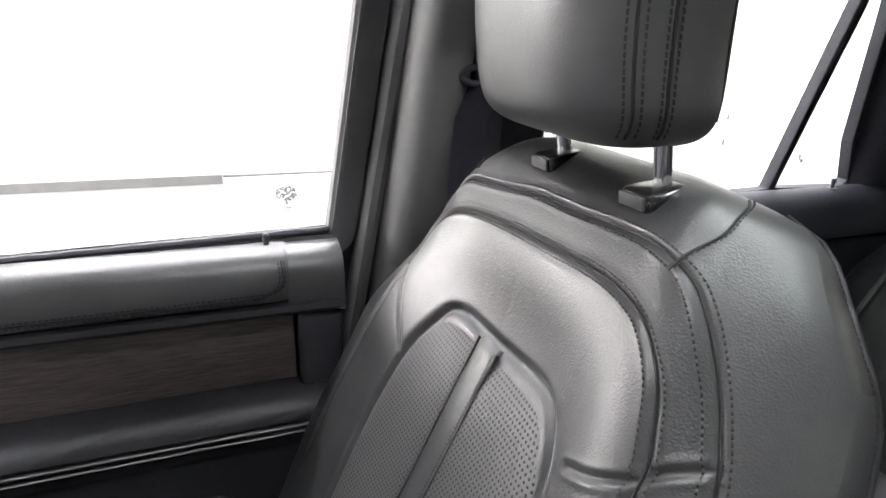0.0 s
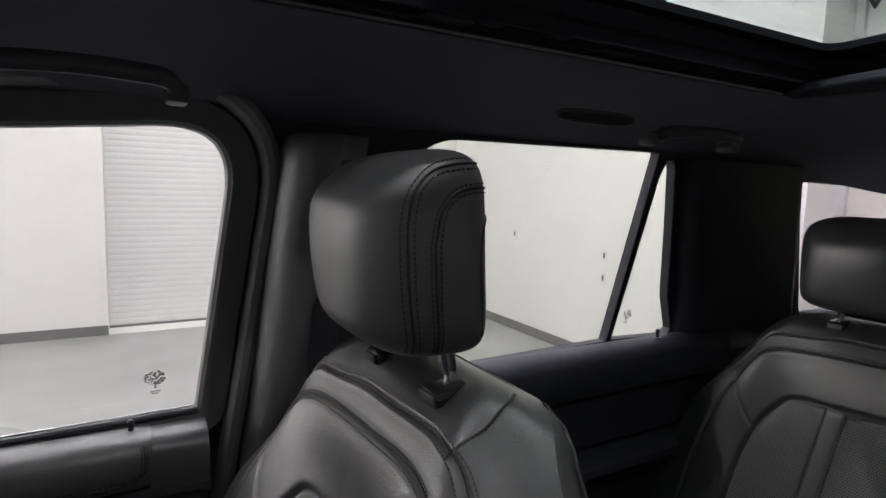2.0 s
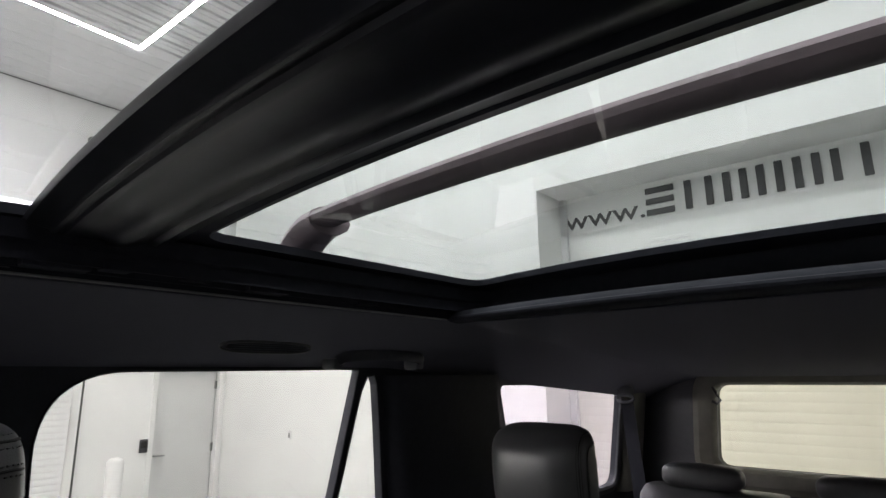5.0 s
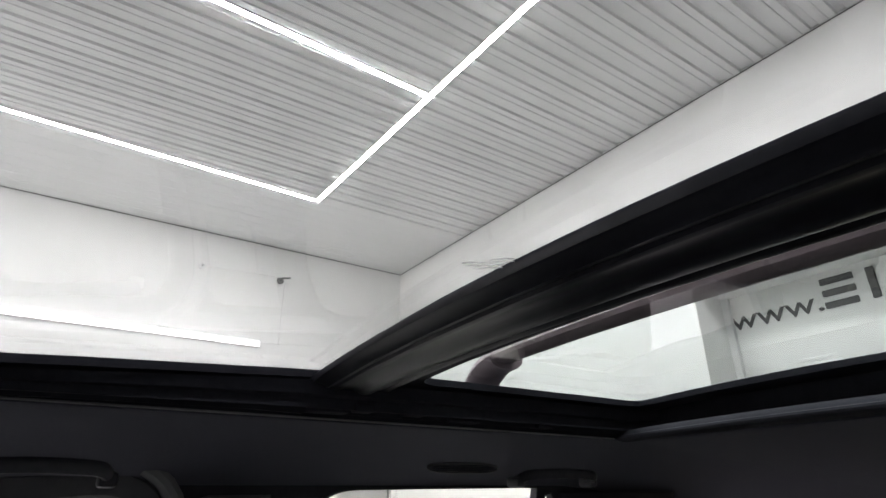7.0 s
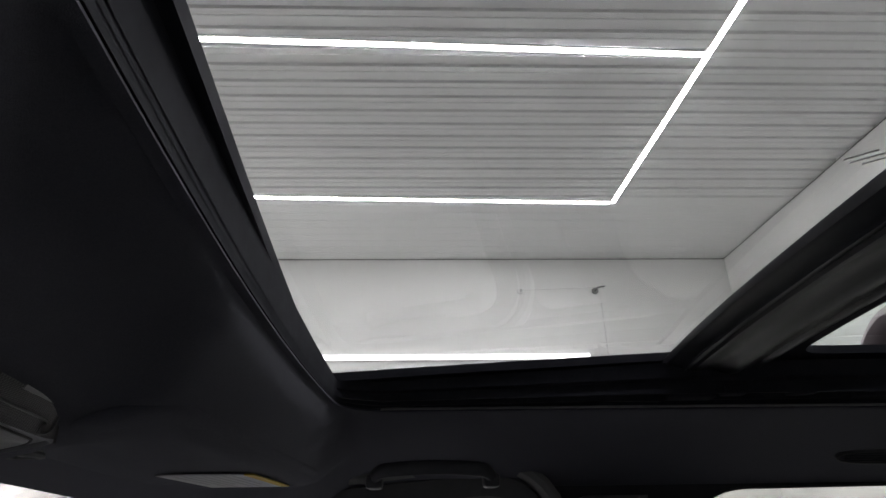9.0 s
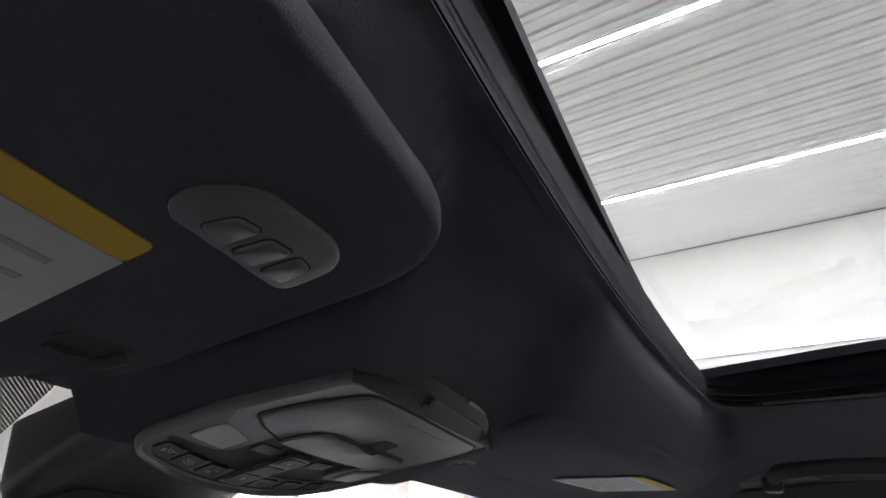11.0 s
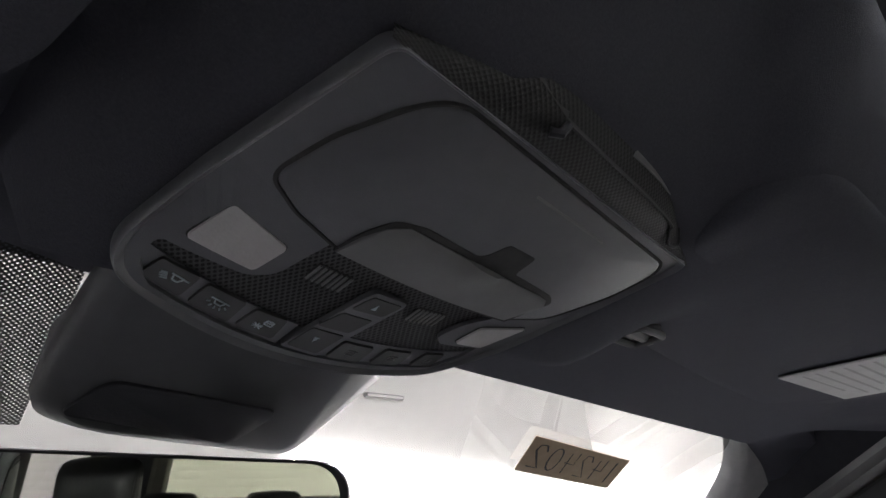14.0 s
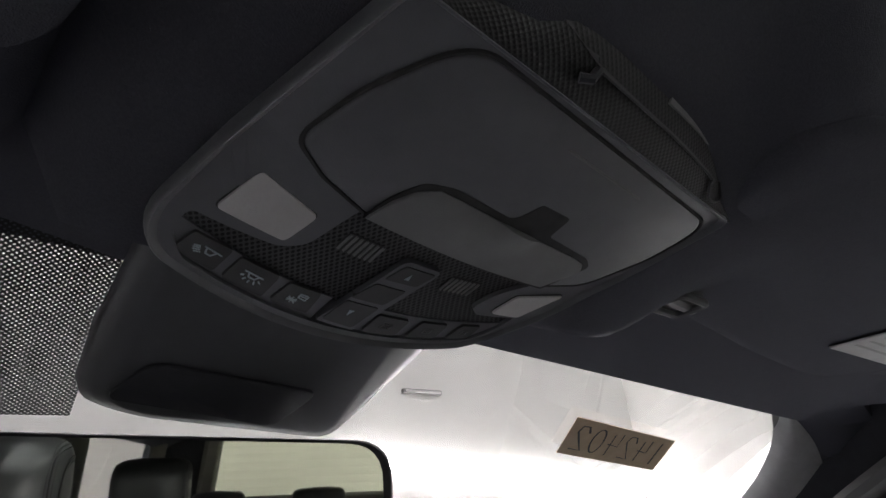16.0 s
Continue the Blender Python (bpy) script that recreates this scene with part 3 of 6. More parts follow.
reader = thing("card_reader", "small black card reader on the wall beside the door", "card reader", at=(WALL_X - 0.001, -3.24, 0.92))
part("case", boxes(((-0.03, -0.05, -0.08), (0.0, 0.05, 0.08), 0.008)), M_DARK, reader)
part("face", boxes(((-0.034, -0.035, -0.02), (-0.0305, 0.035, 0.06), 0.001)), M_GLOSS, reader)
for sx, sz, hgt in ((5.84, 1.05, 0.05), (4.25, 0.96, 0.05), (4.25, 0.72, 0.05)):
    sw = thing("wall_switch", "small grey switch plate on the white wall", "switch", "switches on the rear wall", at=(sx, REAR_Y + 0.001, sz))
    part("plate", boxes(((-0.03, 0, -hgt), (0.03, 0.008, hgt), 0.003)), M_SHUTTER, sw)
    part("rocker", boxes(((-0.012, 0.0085, -0.028), (0.012, 0.016, 0.028), 0.003)), M_BASE, sw)

rail = thing("wall_rail", "thin white rod held by two brackets high on the wall", "rail", at=(WALL_X - 0.001, -1.70, 4.68))
part("rod", tube([(-0.10, -0.55, 0.02), (-0.10, 0.55, -0.02)], 0.007, 8), M_SHUTTER, rail)
for yy, mt in ((-0.55, M_BASE), (0.55, M_SHUTTER)):
    disk = lambda r, d: [(-d, yy + r * math.cos(k * math.pi / 10), r * math.sin(k * math.pi / 10)) for k in range(20)]
    part("bracket", join(tube([(0, yy, 0), (-0.12, yy, 0)], 0.016, 10), loft([disk(0.05, 0.0), disk(0.05, 0.012), disk(0.04, 0.02)])), mt, rail)
part("end_arm", tube([(-0.11, -0.55, 0.01), (-0.12, -0.66, 0.03)], 0.014, 8), M_BASE, rail, "dark end arm")
part("conduit", tube([(-0.015, -0.62, -0.02), (-0.015, -0.62, -0.95)], 0.009, 8), M_WALL, rail)


# ---- car: shell ----
def mir(x):
    return 2 * XC - x


def gx(z):
    """The side glass leans in towards the roof."""
    return 0.845 - 0.19 * (z - 1.31)


car = thing("car", "large black-trimmed car standing in the white hall, seen from inside", "car", at=(XC, 0, FLOOR))


def carpart(name, bm, mat, label="", **kw):
    return local(part(name, bm, mat, car, label, **kw), car)


# window outlines, (y, z)
W_FRONT = round_poly([(0.64, 1.275), (0.090, 1.288), (0.036, 1.750), (0.42, 1.716), (0.72, 1.56), (1.02, 1.34)], [0.02, 0.006, 0.11, 0.06, 0.05, 0.03], 10)
W_REAR = round_poly([(-0.275, 1.29), (-0.822, 1.303), (-0.862, 1.753), (-0.228, 1.748)], [0.05, 0.006, 0.006, 0.13], 10)
W_QUART = round_poly([(-0.852, 1.305), (-1.055, 1.297), (-0.905, 1.752), (-0.892, 1.752)], [0.006, 0.02, 0.012, 0.006], 6)
W_QUART = [(-0.839, 1.305), (-1.04, 1.297), (-1.052, 1.312), (-1.008, 1.40), (-0.955, 1.61), (-0.925, 1.72), (-0.914, 1.738), (-0.894, 1.735), (-0.881, 1.70)]
W_THIRD = round_poly([(-1.64, 1.30), (-2.40, 1.28), (-2.36, 1.69), (-1.44, 1.706)], [0.04, 0.06, 0.06, 0.03], 8)

DOOR_HOLE = round_poly([(1.02, 0.62), (0.06, 0.62), (0.03, 1.752), (0.42, 1.722), (0.72, 1.566), (1.02, 1.34)], [0.05, 0.08, 0.11, 0.06, 0.05, 0.04], 10)
SIDE_OUT = [(1.25, 0.55), (1.25, 1.16), (0.66, 1.86), (-2.64, 1.86), (-2.75, 1.2), (-2.70, 0.55)]
for side in (1, -1):
    def side3(a, b, d, s=side):
        x = gx(b) + d
        return (x if s > 0 else mir(x), a, b)
    front_hole = W_FRONT if side > 0 else DOOR_HOLE
    carpart("body_side", plate(SIDE_OUT, [front_hole, W_REAR, W_QUART, W_THIRD], side3, 0.022), M_REARTRIM, "dark inner side of the body", smooth=False)
    for nm, outl, mt in (("front_window", W_FRONT, M_GLASS), ("rear_window", W_REAR, M_REARSIDE), ("quarter_window", W_QUART, M_REARSIDE), ("third_window", W_THIRD, M_REARGLASS)):
        if side < 0 and nm == "front_window":
            continue
        big = outl
        c = (sum(p[0] for p in big) / len(big), sum(p[1] for p in big) / len(big))
        bm = bmesh.new()
        bm.faces.new([bm.verts.new(side3(c[0] + (a - c[0]) * 1.01, c[1] + (b - c[1]) * 1.01, 0.02)) for a, b in big])
        g = carpart(nm, bm, mt, "clear side window pane", smooth=False)
        g.visible_shadow = False


def along_outline(outl, i):
    n = len(outl)
    a, b = Vector(outl[i - 1]), Vector(outl[(i + 1) % n])
    d = (b - a).normalized()
    return Vector((d.y, -d.x))


def window_surround(outl, profile, mat, name, label, span=None, sides=(1, -1)):
    """A profile of (outward, inward) offsets carried round a side window, on both sides of the car."""
    n = len(outl)
    area = sum(outl[i - 1][0] * outl[i][1] - outl[i][0] * outl[i - 1][1] for i in range(n))
    sg = 1 if area > 0 else -1
    idx = range(n) if span is None else span
    for side in sides:
        rings = []
        for i in idx:
            o = along_outline(outl, i % n) * sg
            a0, b0 = outl[i % n]
            ring_pts = []
            for out, inn in profile:
                a, b = a0 + o.x * out, b0 + o.y * out
                x = gx(b) - inn
                ring_pts.append((x if side > 0 else mir(x), a, b))
            rings.append(ring_pts)
        if span is None:
            rings.append(rings[0])
        carpart(name, loft(rings, cap=span is not None), mat, label)


FRAME_P = [(0.0, -0.02), (0.002, 0.012), (0.008, 0.016), (0.036, 0.022), (0.040, 0.018), (0.040, -0.005)]
SEAL_P = [(0.042, 0.0), (0.043, 0.026), (0.050, 0.036), (0.060, 0.038), (0.069, 0.032), (0.071, 0.0)]
window_surround(W_FRONT, FRAME_P, M_PLASTIC, "window_surround", "dark grey window surround", sides=(1,))
W_SEAL = round_poly([(0.70, 0.95), (0.130, 0.95), (0.036, 1.750), (0.42, 1.716), (0.72, 1.56), (1.02, 1.34), (1.02, 0.95)], [0.02, 0.02, 0.11, 0.06, 0.05, 0.03, 0.02], 10)
window_surround(W_SEAL, SEAL_P, M_PILLAR, "door_seal", "soft grey door seal", sides=(1,))
EDGE_P = [(-0.004, -0.018), (-0.003, 0.004), (0.002, 0.008), (0.004, 0.0)]
window_surround(W_FRONT, EDGE_P, M_PILLAR, "glass_run", "pale glass run channel", sides=(1,))
window_surround(W_REAR, [(0.0, -0.02), (0.0005, 0.002), (0.002, 0.003), (0.003, 0.003), (0.004, 0.0)], M_REARTRIM, "window_surround", "black window surround")
window_surround(W_QUART, [(0.0, -0.02), (0.0005, 0.002), (0.002, 0.003), (0.003, 0.003), (0.004, 0.0)], M_REARTRIM, "window_surround", "black window surround")
window_surround(W_THIRD, [(0.0, -0.02), (0.001, 0.008), (0.01, 0.014), (0.03, 0.014), (0.032, 0.0)], M_DARK, "window_surround", "black window surround")

# pillar between the doors: a broad rounded cover
for side in (1, -1):
    rings = []
    for z, y0, y1, dep in ((0.80, 0.030, -0.19, 0.075), (1.15, 0.022, -0.19, 0.09), (1.25, 0.018, -0.19, 0.095), (1.252, 0.016, -0.19, 0.100), (1.40, 0.008, -0.175, 0.105), (1.55, -0.004, -0.165, 0.105),
                           (1.64, -0.012, -0.16, 0.103), (1.69, -0.018, -0.162, 0.097), (1.712, -0.021, -0.163, 0.088), (1.726, -0.026, -0.164, 0.072), (1.736, -0.036, -0.165, 0.05), (1.741, -0.05, -0.165, 0.025)):
        prof = [(y0, -0.01), (y0 - 0.002, dep * 0.62), (y0 - 0.012, dep * 0.88), (y0 - 0.030, dep), (y0 - 0.055, dep * 1.02), (y0 - 0.075, dep * 0.92),
                (y0 - 0.082, dep * 0.72), (y0 - 0.10, dep * 0.62), (y1 + 0.02, dep * 0.45), (y1, 0.01), (y1, -0.01)]
        xs = [gx(z) - d for _, d in prof]
        rings.append([(x if side > 0 else mir(x), y, z) for x, (y, _) in zip(xs, prof)])
    carpart("door_pillar_cover", loft(rings), M_PILLAR, "smooth grey plastic pillar cover", sharp=50)
    # slot of the belt adjuster
    sx = lambda x: x if side > 0 else mir(x)
    rings = []
    for z in np.linspace(1.27, 1.70, 8):
        dep = float(np.interp(z, [1.25, 1.40, 1.55, 1.64, 1.70], [0.098, 0.105, 0.105, 0.102, 0.09]))
        y0, y1 = float(np.interp(z, [1.25, 1.70], [0.017, -0.020])), float(np.interp(z, [1.25, 1.70], [-0.188, -0.160]))
        row = [(y0 - 0.076, dep * 0.93 + 0.002), (y0 - 0.082, dep * 0.74 + 0.002), (y0 - 0.10, dep * 0.63 + 0.002), (y1 + 0.018, dep * 0.46 + 0.002), (y1 + 0.018, dep * 0.40), (y0 - 0.10, dep * 0.55), (y0 - 0.08, dep * 0.70)]
        rings.append([((gx(z) - d) if side > 0 else mir(gx(z) - d), y, z) for y, d in row])
    carpart("adjuster_panel", loft(rings), M_DARK, "dark panel behind the belt", sharp=40)
    carpart("belt_slot", boxes(((min(sx(0.735), sx(0.75)), -0.125, 1.40), (max(sx(0.735), sx(0.75)), -0.088, 1.63), 0.005)), M_DARK, "dark belt height adjuster slot")

# rear pillar covers behind the doors and behind the third windows
for side in (1, -1):
    for ya, yb, ta, tb, nm in ((-1.075, -1.60, -0.94, -1.40, "rear_pillar_cover"), (-2.44, -2.64, -2.40, -2.58, "tail_pillar_cover")):
        rings = []
        for k in range(9):
            s = k / 8
            z = 1.24 + s * 0.50
            a, b = ya + (ta - ya) * s, yb + (tb - yb) * s
            pts = [(a, 0.0), (a - 0.015, 0.035), (a - 0.06, 0.05), (b + 0.06, 0.05), (b + 0.015, 0.035), (b, 0.0)]
            rings.append([((gx(z) - d) if side > 0 else mir(gx(z) - d), y, z) for y, d in pts])
        carpart(nm, loft(rings), M_REARTRIM if nm[0] == "r" else M_BEIGE, "dark pillar cover" if nm[0] == "r" else "warm grey tail pillar cover", sharp=85)

# windscreen, its post covers and header
def screen(x, y):
    return 1.726 - 0.5 * (y - 0.779) + 0.02 - 0.03 * ((x - XC) / 0.75) ** 2


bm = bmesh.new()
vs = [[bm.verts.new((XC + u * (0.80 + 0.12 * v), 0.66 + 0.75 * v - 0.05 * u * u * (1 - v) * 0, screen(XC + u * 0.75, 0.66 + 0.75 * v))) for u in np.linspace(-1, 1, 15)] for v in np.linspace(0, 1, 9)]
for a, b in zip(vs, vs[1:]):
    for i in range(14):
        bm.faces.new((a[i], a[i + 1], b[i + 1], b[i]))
ws = carpart("windscreen", bm, M_SCREEN, "windscreen, tinted dark to dim the view outside")
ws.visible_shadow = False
# post covers: lit side beside the glass painted pale, shaded back as dark cloth towards the door
POST = smooth_line([(0.645, 0.716, 1.741, 0.004), (0.680, 0.730, 1.732, 0.014), (0.704, 0.746, 1.711, 0.034), (0.718, 0.765, 1.689, 0.052), (0.734, 0.795, 1.664, 0.075), (0.745, 0.83, 1.638, 0.095), (0.775, 0.95, 1.560, 0.11),
                    (0.82, 1.12, 1.445, 0.11), (0.87, 1.38, 1.28, 0.11)], 6)
for side in (1, -1):
    pale, dark = [], []
    for x, y, z, w in POST:
        out = lambda pts: [(q[0] if side > 0 else mir(q[0]), q[1], q[2]) for q in pts]
        pale.append(out([(x, y + 0.02, z + 0.012), (x, y, z), (x + 0.25 * w, y - 0.10 * w, z - 0.12 * w), (x + 0.6 * w, y - 0.28 * w, z - 0.17 * w), (x + w, y - 0.5 * w, z - 0.16 * w), (x + w + 0.01, y + 0.02, z + 0.02)]))
        dark.append(out([(x + w, y - 0.5 * w + 0.004, z - 0.16 * w + 0.002), (x + w + 0.015, y - 0.5 * w - 0.02, z - 0.16 * w - 0.004), (x + w + 0.06, y - 0.5 * w - 0.07, z - 0.10 * w), (x + w + 0.10, y - 0.5 * w - 0.07, z + 0.02), (x + w + 0.02, y + 0.01, z + 0.025)]))
    carpart("screen_pillar_cover", loft(pale), M_LITPILLAR, "windscreen pillar cover with its lit side painted pale", sharp=60)
    carpart("shaded_pillar_back", loft(dark), M_FABRIC, "shaded back of the windscreen pillar, as dark cloth", sharp=60)

# ---- car: headliner and roof ----
RX, RF, RR = 0.595, 0.357, -0.955            # roof opening in the headliner: half width, front, rear
GX = 0.545                                    # glass half width


C_E, C_K = Vector((-0.2185, 0.371, 1.6445)), 1.06


def con_plane(x, y):
    """The sloping face of the roof console."""
    x, y = C_E.x + (x - C_E.x) / C_K, C_E.y + (y - C_E.y) / C_K
    return C_E.z + C_K * (1.9238 - 0.0537 * x - 0.3625 * y - C_E.z)


def visor_edge(y):
    """Inner edge of the driver's visor."""
    return float(np.interp(y, [0.350, 0.361, 0.372, 0.384, 0.402, 0.425, 0.450, 0.478, 0.497, 0.530, 0.60], [-0.235, -0.215, -0.201, -0.191, -0.185, -0.188, -0.196, -0.209, -0.219, -0.232, -0.240]))


def visor_z(y):
    """Height of the driver's visor, which slopes down to the windscreen."""
    return 1.780 - 0.30 * (y - 0.45)


def head_z(x, y):
    """Height of the headliner: high round the opening, falling to the sides, the front and the rear."""
    u = abs(x - XC)
    z = 1.850
    if u > RX:
        s = min(1.0, (u - RX) / 0.255)
        z -= 0.040 * s + 0.055 * s * s
    if y > RF - 0.02:
        z = min(z, float(np.interp(y, [0.33, 0.352, 0.37, 0.40, 0.44, 0.50, 0.60, 0.72], [1.852, 1.850, 1.838, 1.824, 1.815, 1.808, 1.798, 1.775])) - (1.85 - z) * 0.4 * max(0.0, min(1.0, (0.68 - y) / 0.16)))
        z -= 0.06 * (x - XC) * max(0.0, min(1.0, (y - 0.35) / 0.1))
        sm = lambda v: (lambda q: q * q * (3 - 2 * q))(max(0.0, min(1.0, v)))
# the visors lie in shallow recesses
        for lo, hi, zv, y0, wd, y1 in ((-0.02, 0.68, 1.7695 - 0.02 * (x - 0.1), 0.345, 0.085, 0.60), (-0.86, visor_edge(y) + 0.014, visor_z(min(y, 0.53)) + 0.010, 0.337 + 0.17 * min(0.0, x + 0.23), 0.030, 0.68)):
            k = sm((x - lo) / 0.05) * sm((hi - x) / (0.05 if lo > -0.5 else 0.022)) * sm((y - y0) / wd) * sm((y1 - y) / (0.04 if lo > -0.5 else 0.08))
            z = z * (1 - k) + zv * k
        w = max(0.0, min(1.0, (y - 0.385) / 0.06))
        w = w * w * (3 - 2 * w) * (math.exp(-((x + 0.085) / 0.195) ** 8) if x > -0.085 else 1.0)
        edge = max(0.0, min(1.0, (x - (visor_edge(y) - 0.004)) / 0.030))
        w *= edge * edge * (3 - 2 * edge)
        fade = max(0.0, min(1.0, (0.600 - y) / 0.030))
        w *= fade * fade * (3 - 2 * fade)
        z = z * (1 - w) + (con_plane(x, y) + (0.009 if x > -0.10 else 0.0045) - 0.010 * max(0.0, min(1.1, (0.515 - y) / 0.07)) * max(0.3, 0.9 - 3 * (x + 0.1))) * w
    if y < -0.95:
        s = min(1.0, (-0.95 - y) / 1.65)
        z -= 0.13 * s
    return z


def rect_ring(x0, x1, y0, y1, r, seg=8):
    return round_poly([(x0, y0), (x1, y0), (x1, y1), (x0, y1)], r, seg)


def dense(outl, step=0.03):
    p = np.array([*outl, outl[0]], float)
    out = []
    for a, b in zip(p, p[1:]):
        n = max(1, int(np.linalg.norm(b - a) / step))
        out += [tuple(a + (b - a) * k / n) for k in range(n)]
    return out


def front_shift(x, y):
    """The front edge of the opening is slightly curved."""
    k = max(0.0, min(1.0, (y - 0.10) / 0.20))
    return k * k * (3 - 2 * k) * (-0.004 + 0.05 * x - 0.10 * x * x)


opening = [(x, y + front_shift(x, y)) for x, y in dense(rect_ring(XC - RX, XC + RX, RR, RF, 0.085, 10), 0.013)]


def outer_at(x, y):
    """The headliner's outer edge on the way out from the roof opening."""
    cy = (RF + RR) / 2
    u, v = (x - XC) / RX, (y - cy) / ((RF - RR) / 2)
    k = max(abs(u), abs(v), 1e-6)
    u, v = u / k, v / k
    X = 0.848 * u
    Y = 0.692 + 0.03 * X if v > 0.999 else -2.62 if v < -0.999 else cy + v * ((0.692 + 0.03 * X - cy) if v > 0 else (cy + 2.62))
    if abs(u) > 0.999:
        X = math.copysign(0.848, u)
    front = max(0.0, Y - 0.45)
    X *= 1 - 0.35 * front
    return XC + X, Y


rings = []
lip = [(0.020, 0.010), (0.006, 0.008), (0.001, 0.004), (0.0, 0.001), (0.006, -0.001)]
cyo = (RF + RR) / 2
for out, up in lip:
    rings.append([])
    for x, y in opening:
        d = Vector((x - XC, (y - cyo) * 0.9)).normalized()
        rings[-1].append((x + d.x * out, y + d.y * out, 1.850 + up))
for s in [0.02, 0.04, 0.06, 0.08, *np.linspace(0.10, 1.0, 55)]:
    row = []
    for x, y in opening:
        X, Y = outer_at(x, y)
        px, py = x + (X - x) * s, y + (Y - y) * s
        row.append((px, py, head_z(px, py)))
    rings.append(row)
carpart("headliner", loft(rings, cap=False), M_FABRIC, "black woven headliner round the roof opening", sharp=60)

def roof_z(y):
    return float(np.interp(y, [-2.7, -0.9, -0.37, -0.10, 0.17, 0.36, 0.66], [1.93, 1.918, 1.916, 1.912, 1.896, 1.884, 1.866]))


# rim between the opening and the roof glass, stepped like guide rails
def rim(prof, mat, name, label):
    rr = []
    for inn, up in prof:
        row = []
        for x, y in opening:
            u = x - XC
            sx = math.copysign(1, u)
            k = max(abs(u) - (RX - 0.09), 0) / 0.09
            top = (roof_z(y) - 0.005 + 0.019 * max(0.0, 1 - (u / GX) ** 2) - 1.852) / 0.062
            row.append((x - sx * inn * min(1, k * 1.3), y - (inn if y > RF - 0.09 else 0) * max(0.0, min(1.0, (y - (RF - 0.09)) / 0.08)) * 0.03, 1.852 + up * top))
        rr.append(row)
    return carpart(name, loft(rr, cap=False), mat, label, sharp=25)


rim([(-0.004, 0.006), (0.0, 0.003), (0.002, 0.004), (0.003, 0.018), (0.007, 0.022)], M_RIM, "edge_strip", "thin black edge strip")
for side in (1, -1):
    carpart("seal_line", tube([(XC + side * (RX - 0.004), y, 1.8535 + 0.0015 * math.cos(2 * y)) for y in np.linspace(0.30, -0.88, 24)], 0.0019, 6), M_STRIP, "thin seal line, its highlight put into pale colour")
    for dx, r, zz, lab in ((0.018, 0.0065, (1.866, 1.876, 1.881, 1.8815, 1.879), "rounded upper rail"), (0.010, 0.0042, (1.858, 1.863, 1.866, 1.866, 1.864), "rounded lower rail")):
        line = smooth_line([(XC + side * (RX - dx), y, z) for y, z in zip((0.31, 0.22, 0.11, 0.0, -0.115), zz)], 6)
        carpart("guide_rail_lip", tube(line, r, 10), M_CROSS, lab)
rim([(0.007, 0.021), (0.008, 0.012), (0.016, 0.011), (0.017, 0.024), (0.026, 0.026), (0.027, 0.018), (0.036, 0.017), (0.037, 0.036), (0.046, 0.040), (0.049, 0.050), (0.055, 0.062)],
    M_RIM, "guide_rail", "black stepped roof guide rails")

FG = rect_ring(XC - GX, XC + GX, -0.135, 0.349, 0.018, 4)
RG = rect_ring(XC - GX + 0.018, XC + GX - 0.018, -0.905, -0.302, 0.045, 8)


def bow(x):
    return 0.036 * (1 - ((x - XC) / GX) ** 2)


def roof3(a, b, d):
    s = max(0.0, min(1.0, (b + 0.06) / 0.30))
    s = s * s * (3 - 2 * s)
    k = bow(a) * (1 - s) + (0.085 * a - 0.05 * a * a) * s
    return (a, b + (k if abs(a - XC) < 0.7 else 0), roof_z(b) + 0.010 * (1 - ((a - XC) / GX) ** 2) + d)


FGd, RGd = dense(FG, 0.06), dense(RG, 0.06)
roof_out = dense([(XC - 0.74, -2.70), (XC + 0.74, -2.70), (XC + 0.74, 0.66), (XC - 0.74, 0.66)], 0.2)
carpart("roof_panel", plate(roof_out, [FGd, RGd], roof3, 0.012), M_RIM, "black roof with two glass openings", smooth=False)
carpart("roof_side", boxes(((XC + 0.70, -2.7, 1.845), (XC + 0.86, 0.64, 1.925), 0.03)), M_GLOSS)
carpart("roof_side", boxes(((XC - 0.86, -2.7, 1.845), (XC - 0.70, 0.64, 1.925), 0.03)), M_GLOSS)
carpart("roof_front", boxes(((XC - 0.75, 0.62, 1.825), (XC + 0.75, 0.70, 1.915), 0.03)), M_GLOSS)
for nm, outl, mt in (("front_roof_glass", FGd, M_ROOFGLASS), ("rear_roof_glass", RGd, M_REARROOF)):
    bm = bmesh.new()
    cx, cy = XC, sum(p[1] for p in outl) / len(outl)
    c0 = bm.verts.new(roof3(cx, cy, 0.012))
    vs = [bm.verts.new(roof3(a, b, 0.012)) for a, b in outl]
    for i in range(len(vs)):
        bm.faces.new((c0, vs[i], vs[(i + 1) % len(vs)]))
    g = carpart(nm, bm, mt, "lightly tinted roof glass")

# crossmember between the two roof panes
prof = [(-0.098, 1.904), (-0.100, 1.898), (-0.104, 1.8965), (-0.122, 1.8935), (-0.125, 1.8905), (-0.129, 1.8905), (-0.1315, 1.8925), (-0.135, 1.8925), (-0.1375, 1.889), (-0.143, 1.8885), (-0.148, 1.890),
        (-0.160, 1.8915), (-0.172, 1.891), (-0.180, 1.888), (-0.187, 1.8855), (-0.195, 1.885), (-0.205, 1.887), (-0.216, 1.8925), (-0.228, 1.896), (-0.232, 1.8935), (-0.239, 1.8935),
        (-0.243, 1.899), (-0.262, 1.906), (-0.284, 1.912), (-0.300, 1.915), (-0.300, 1.918), (-0.098, 1.906)]
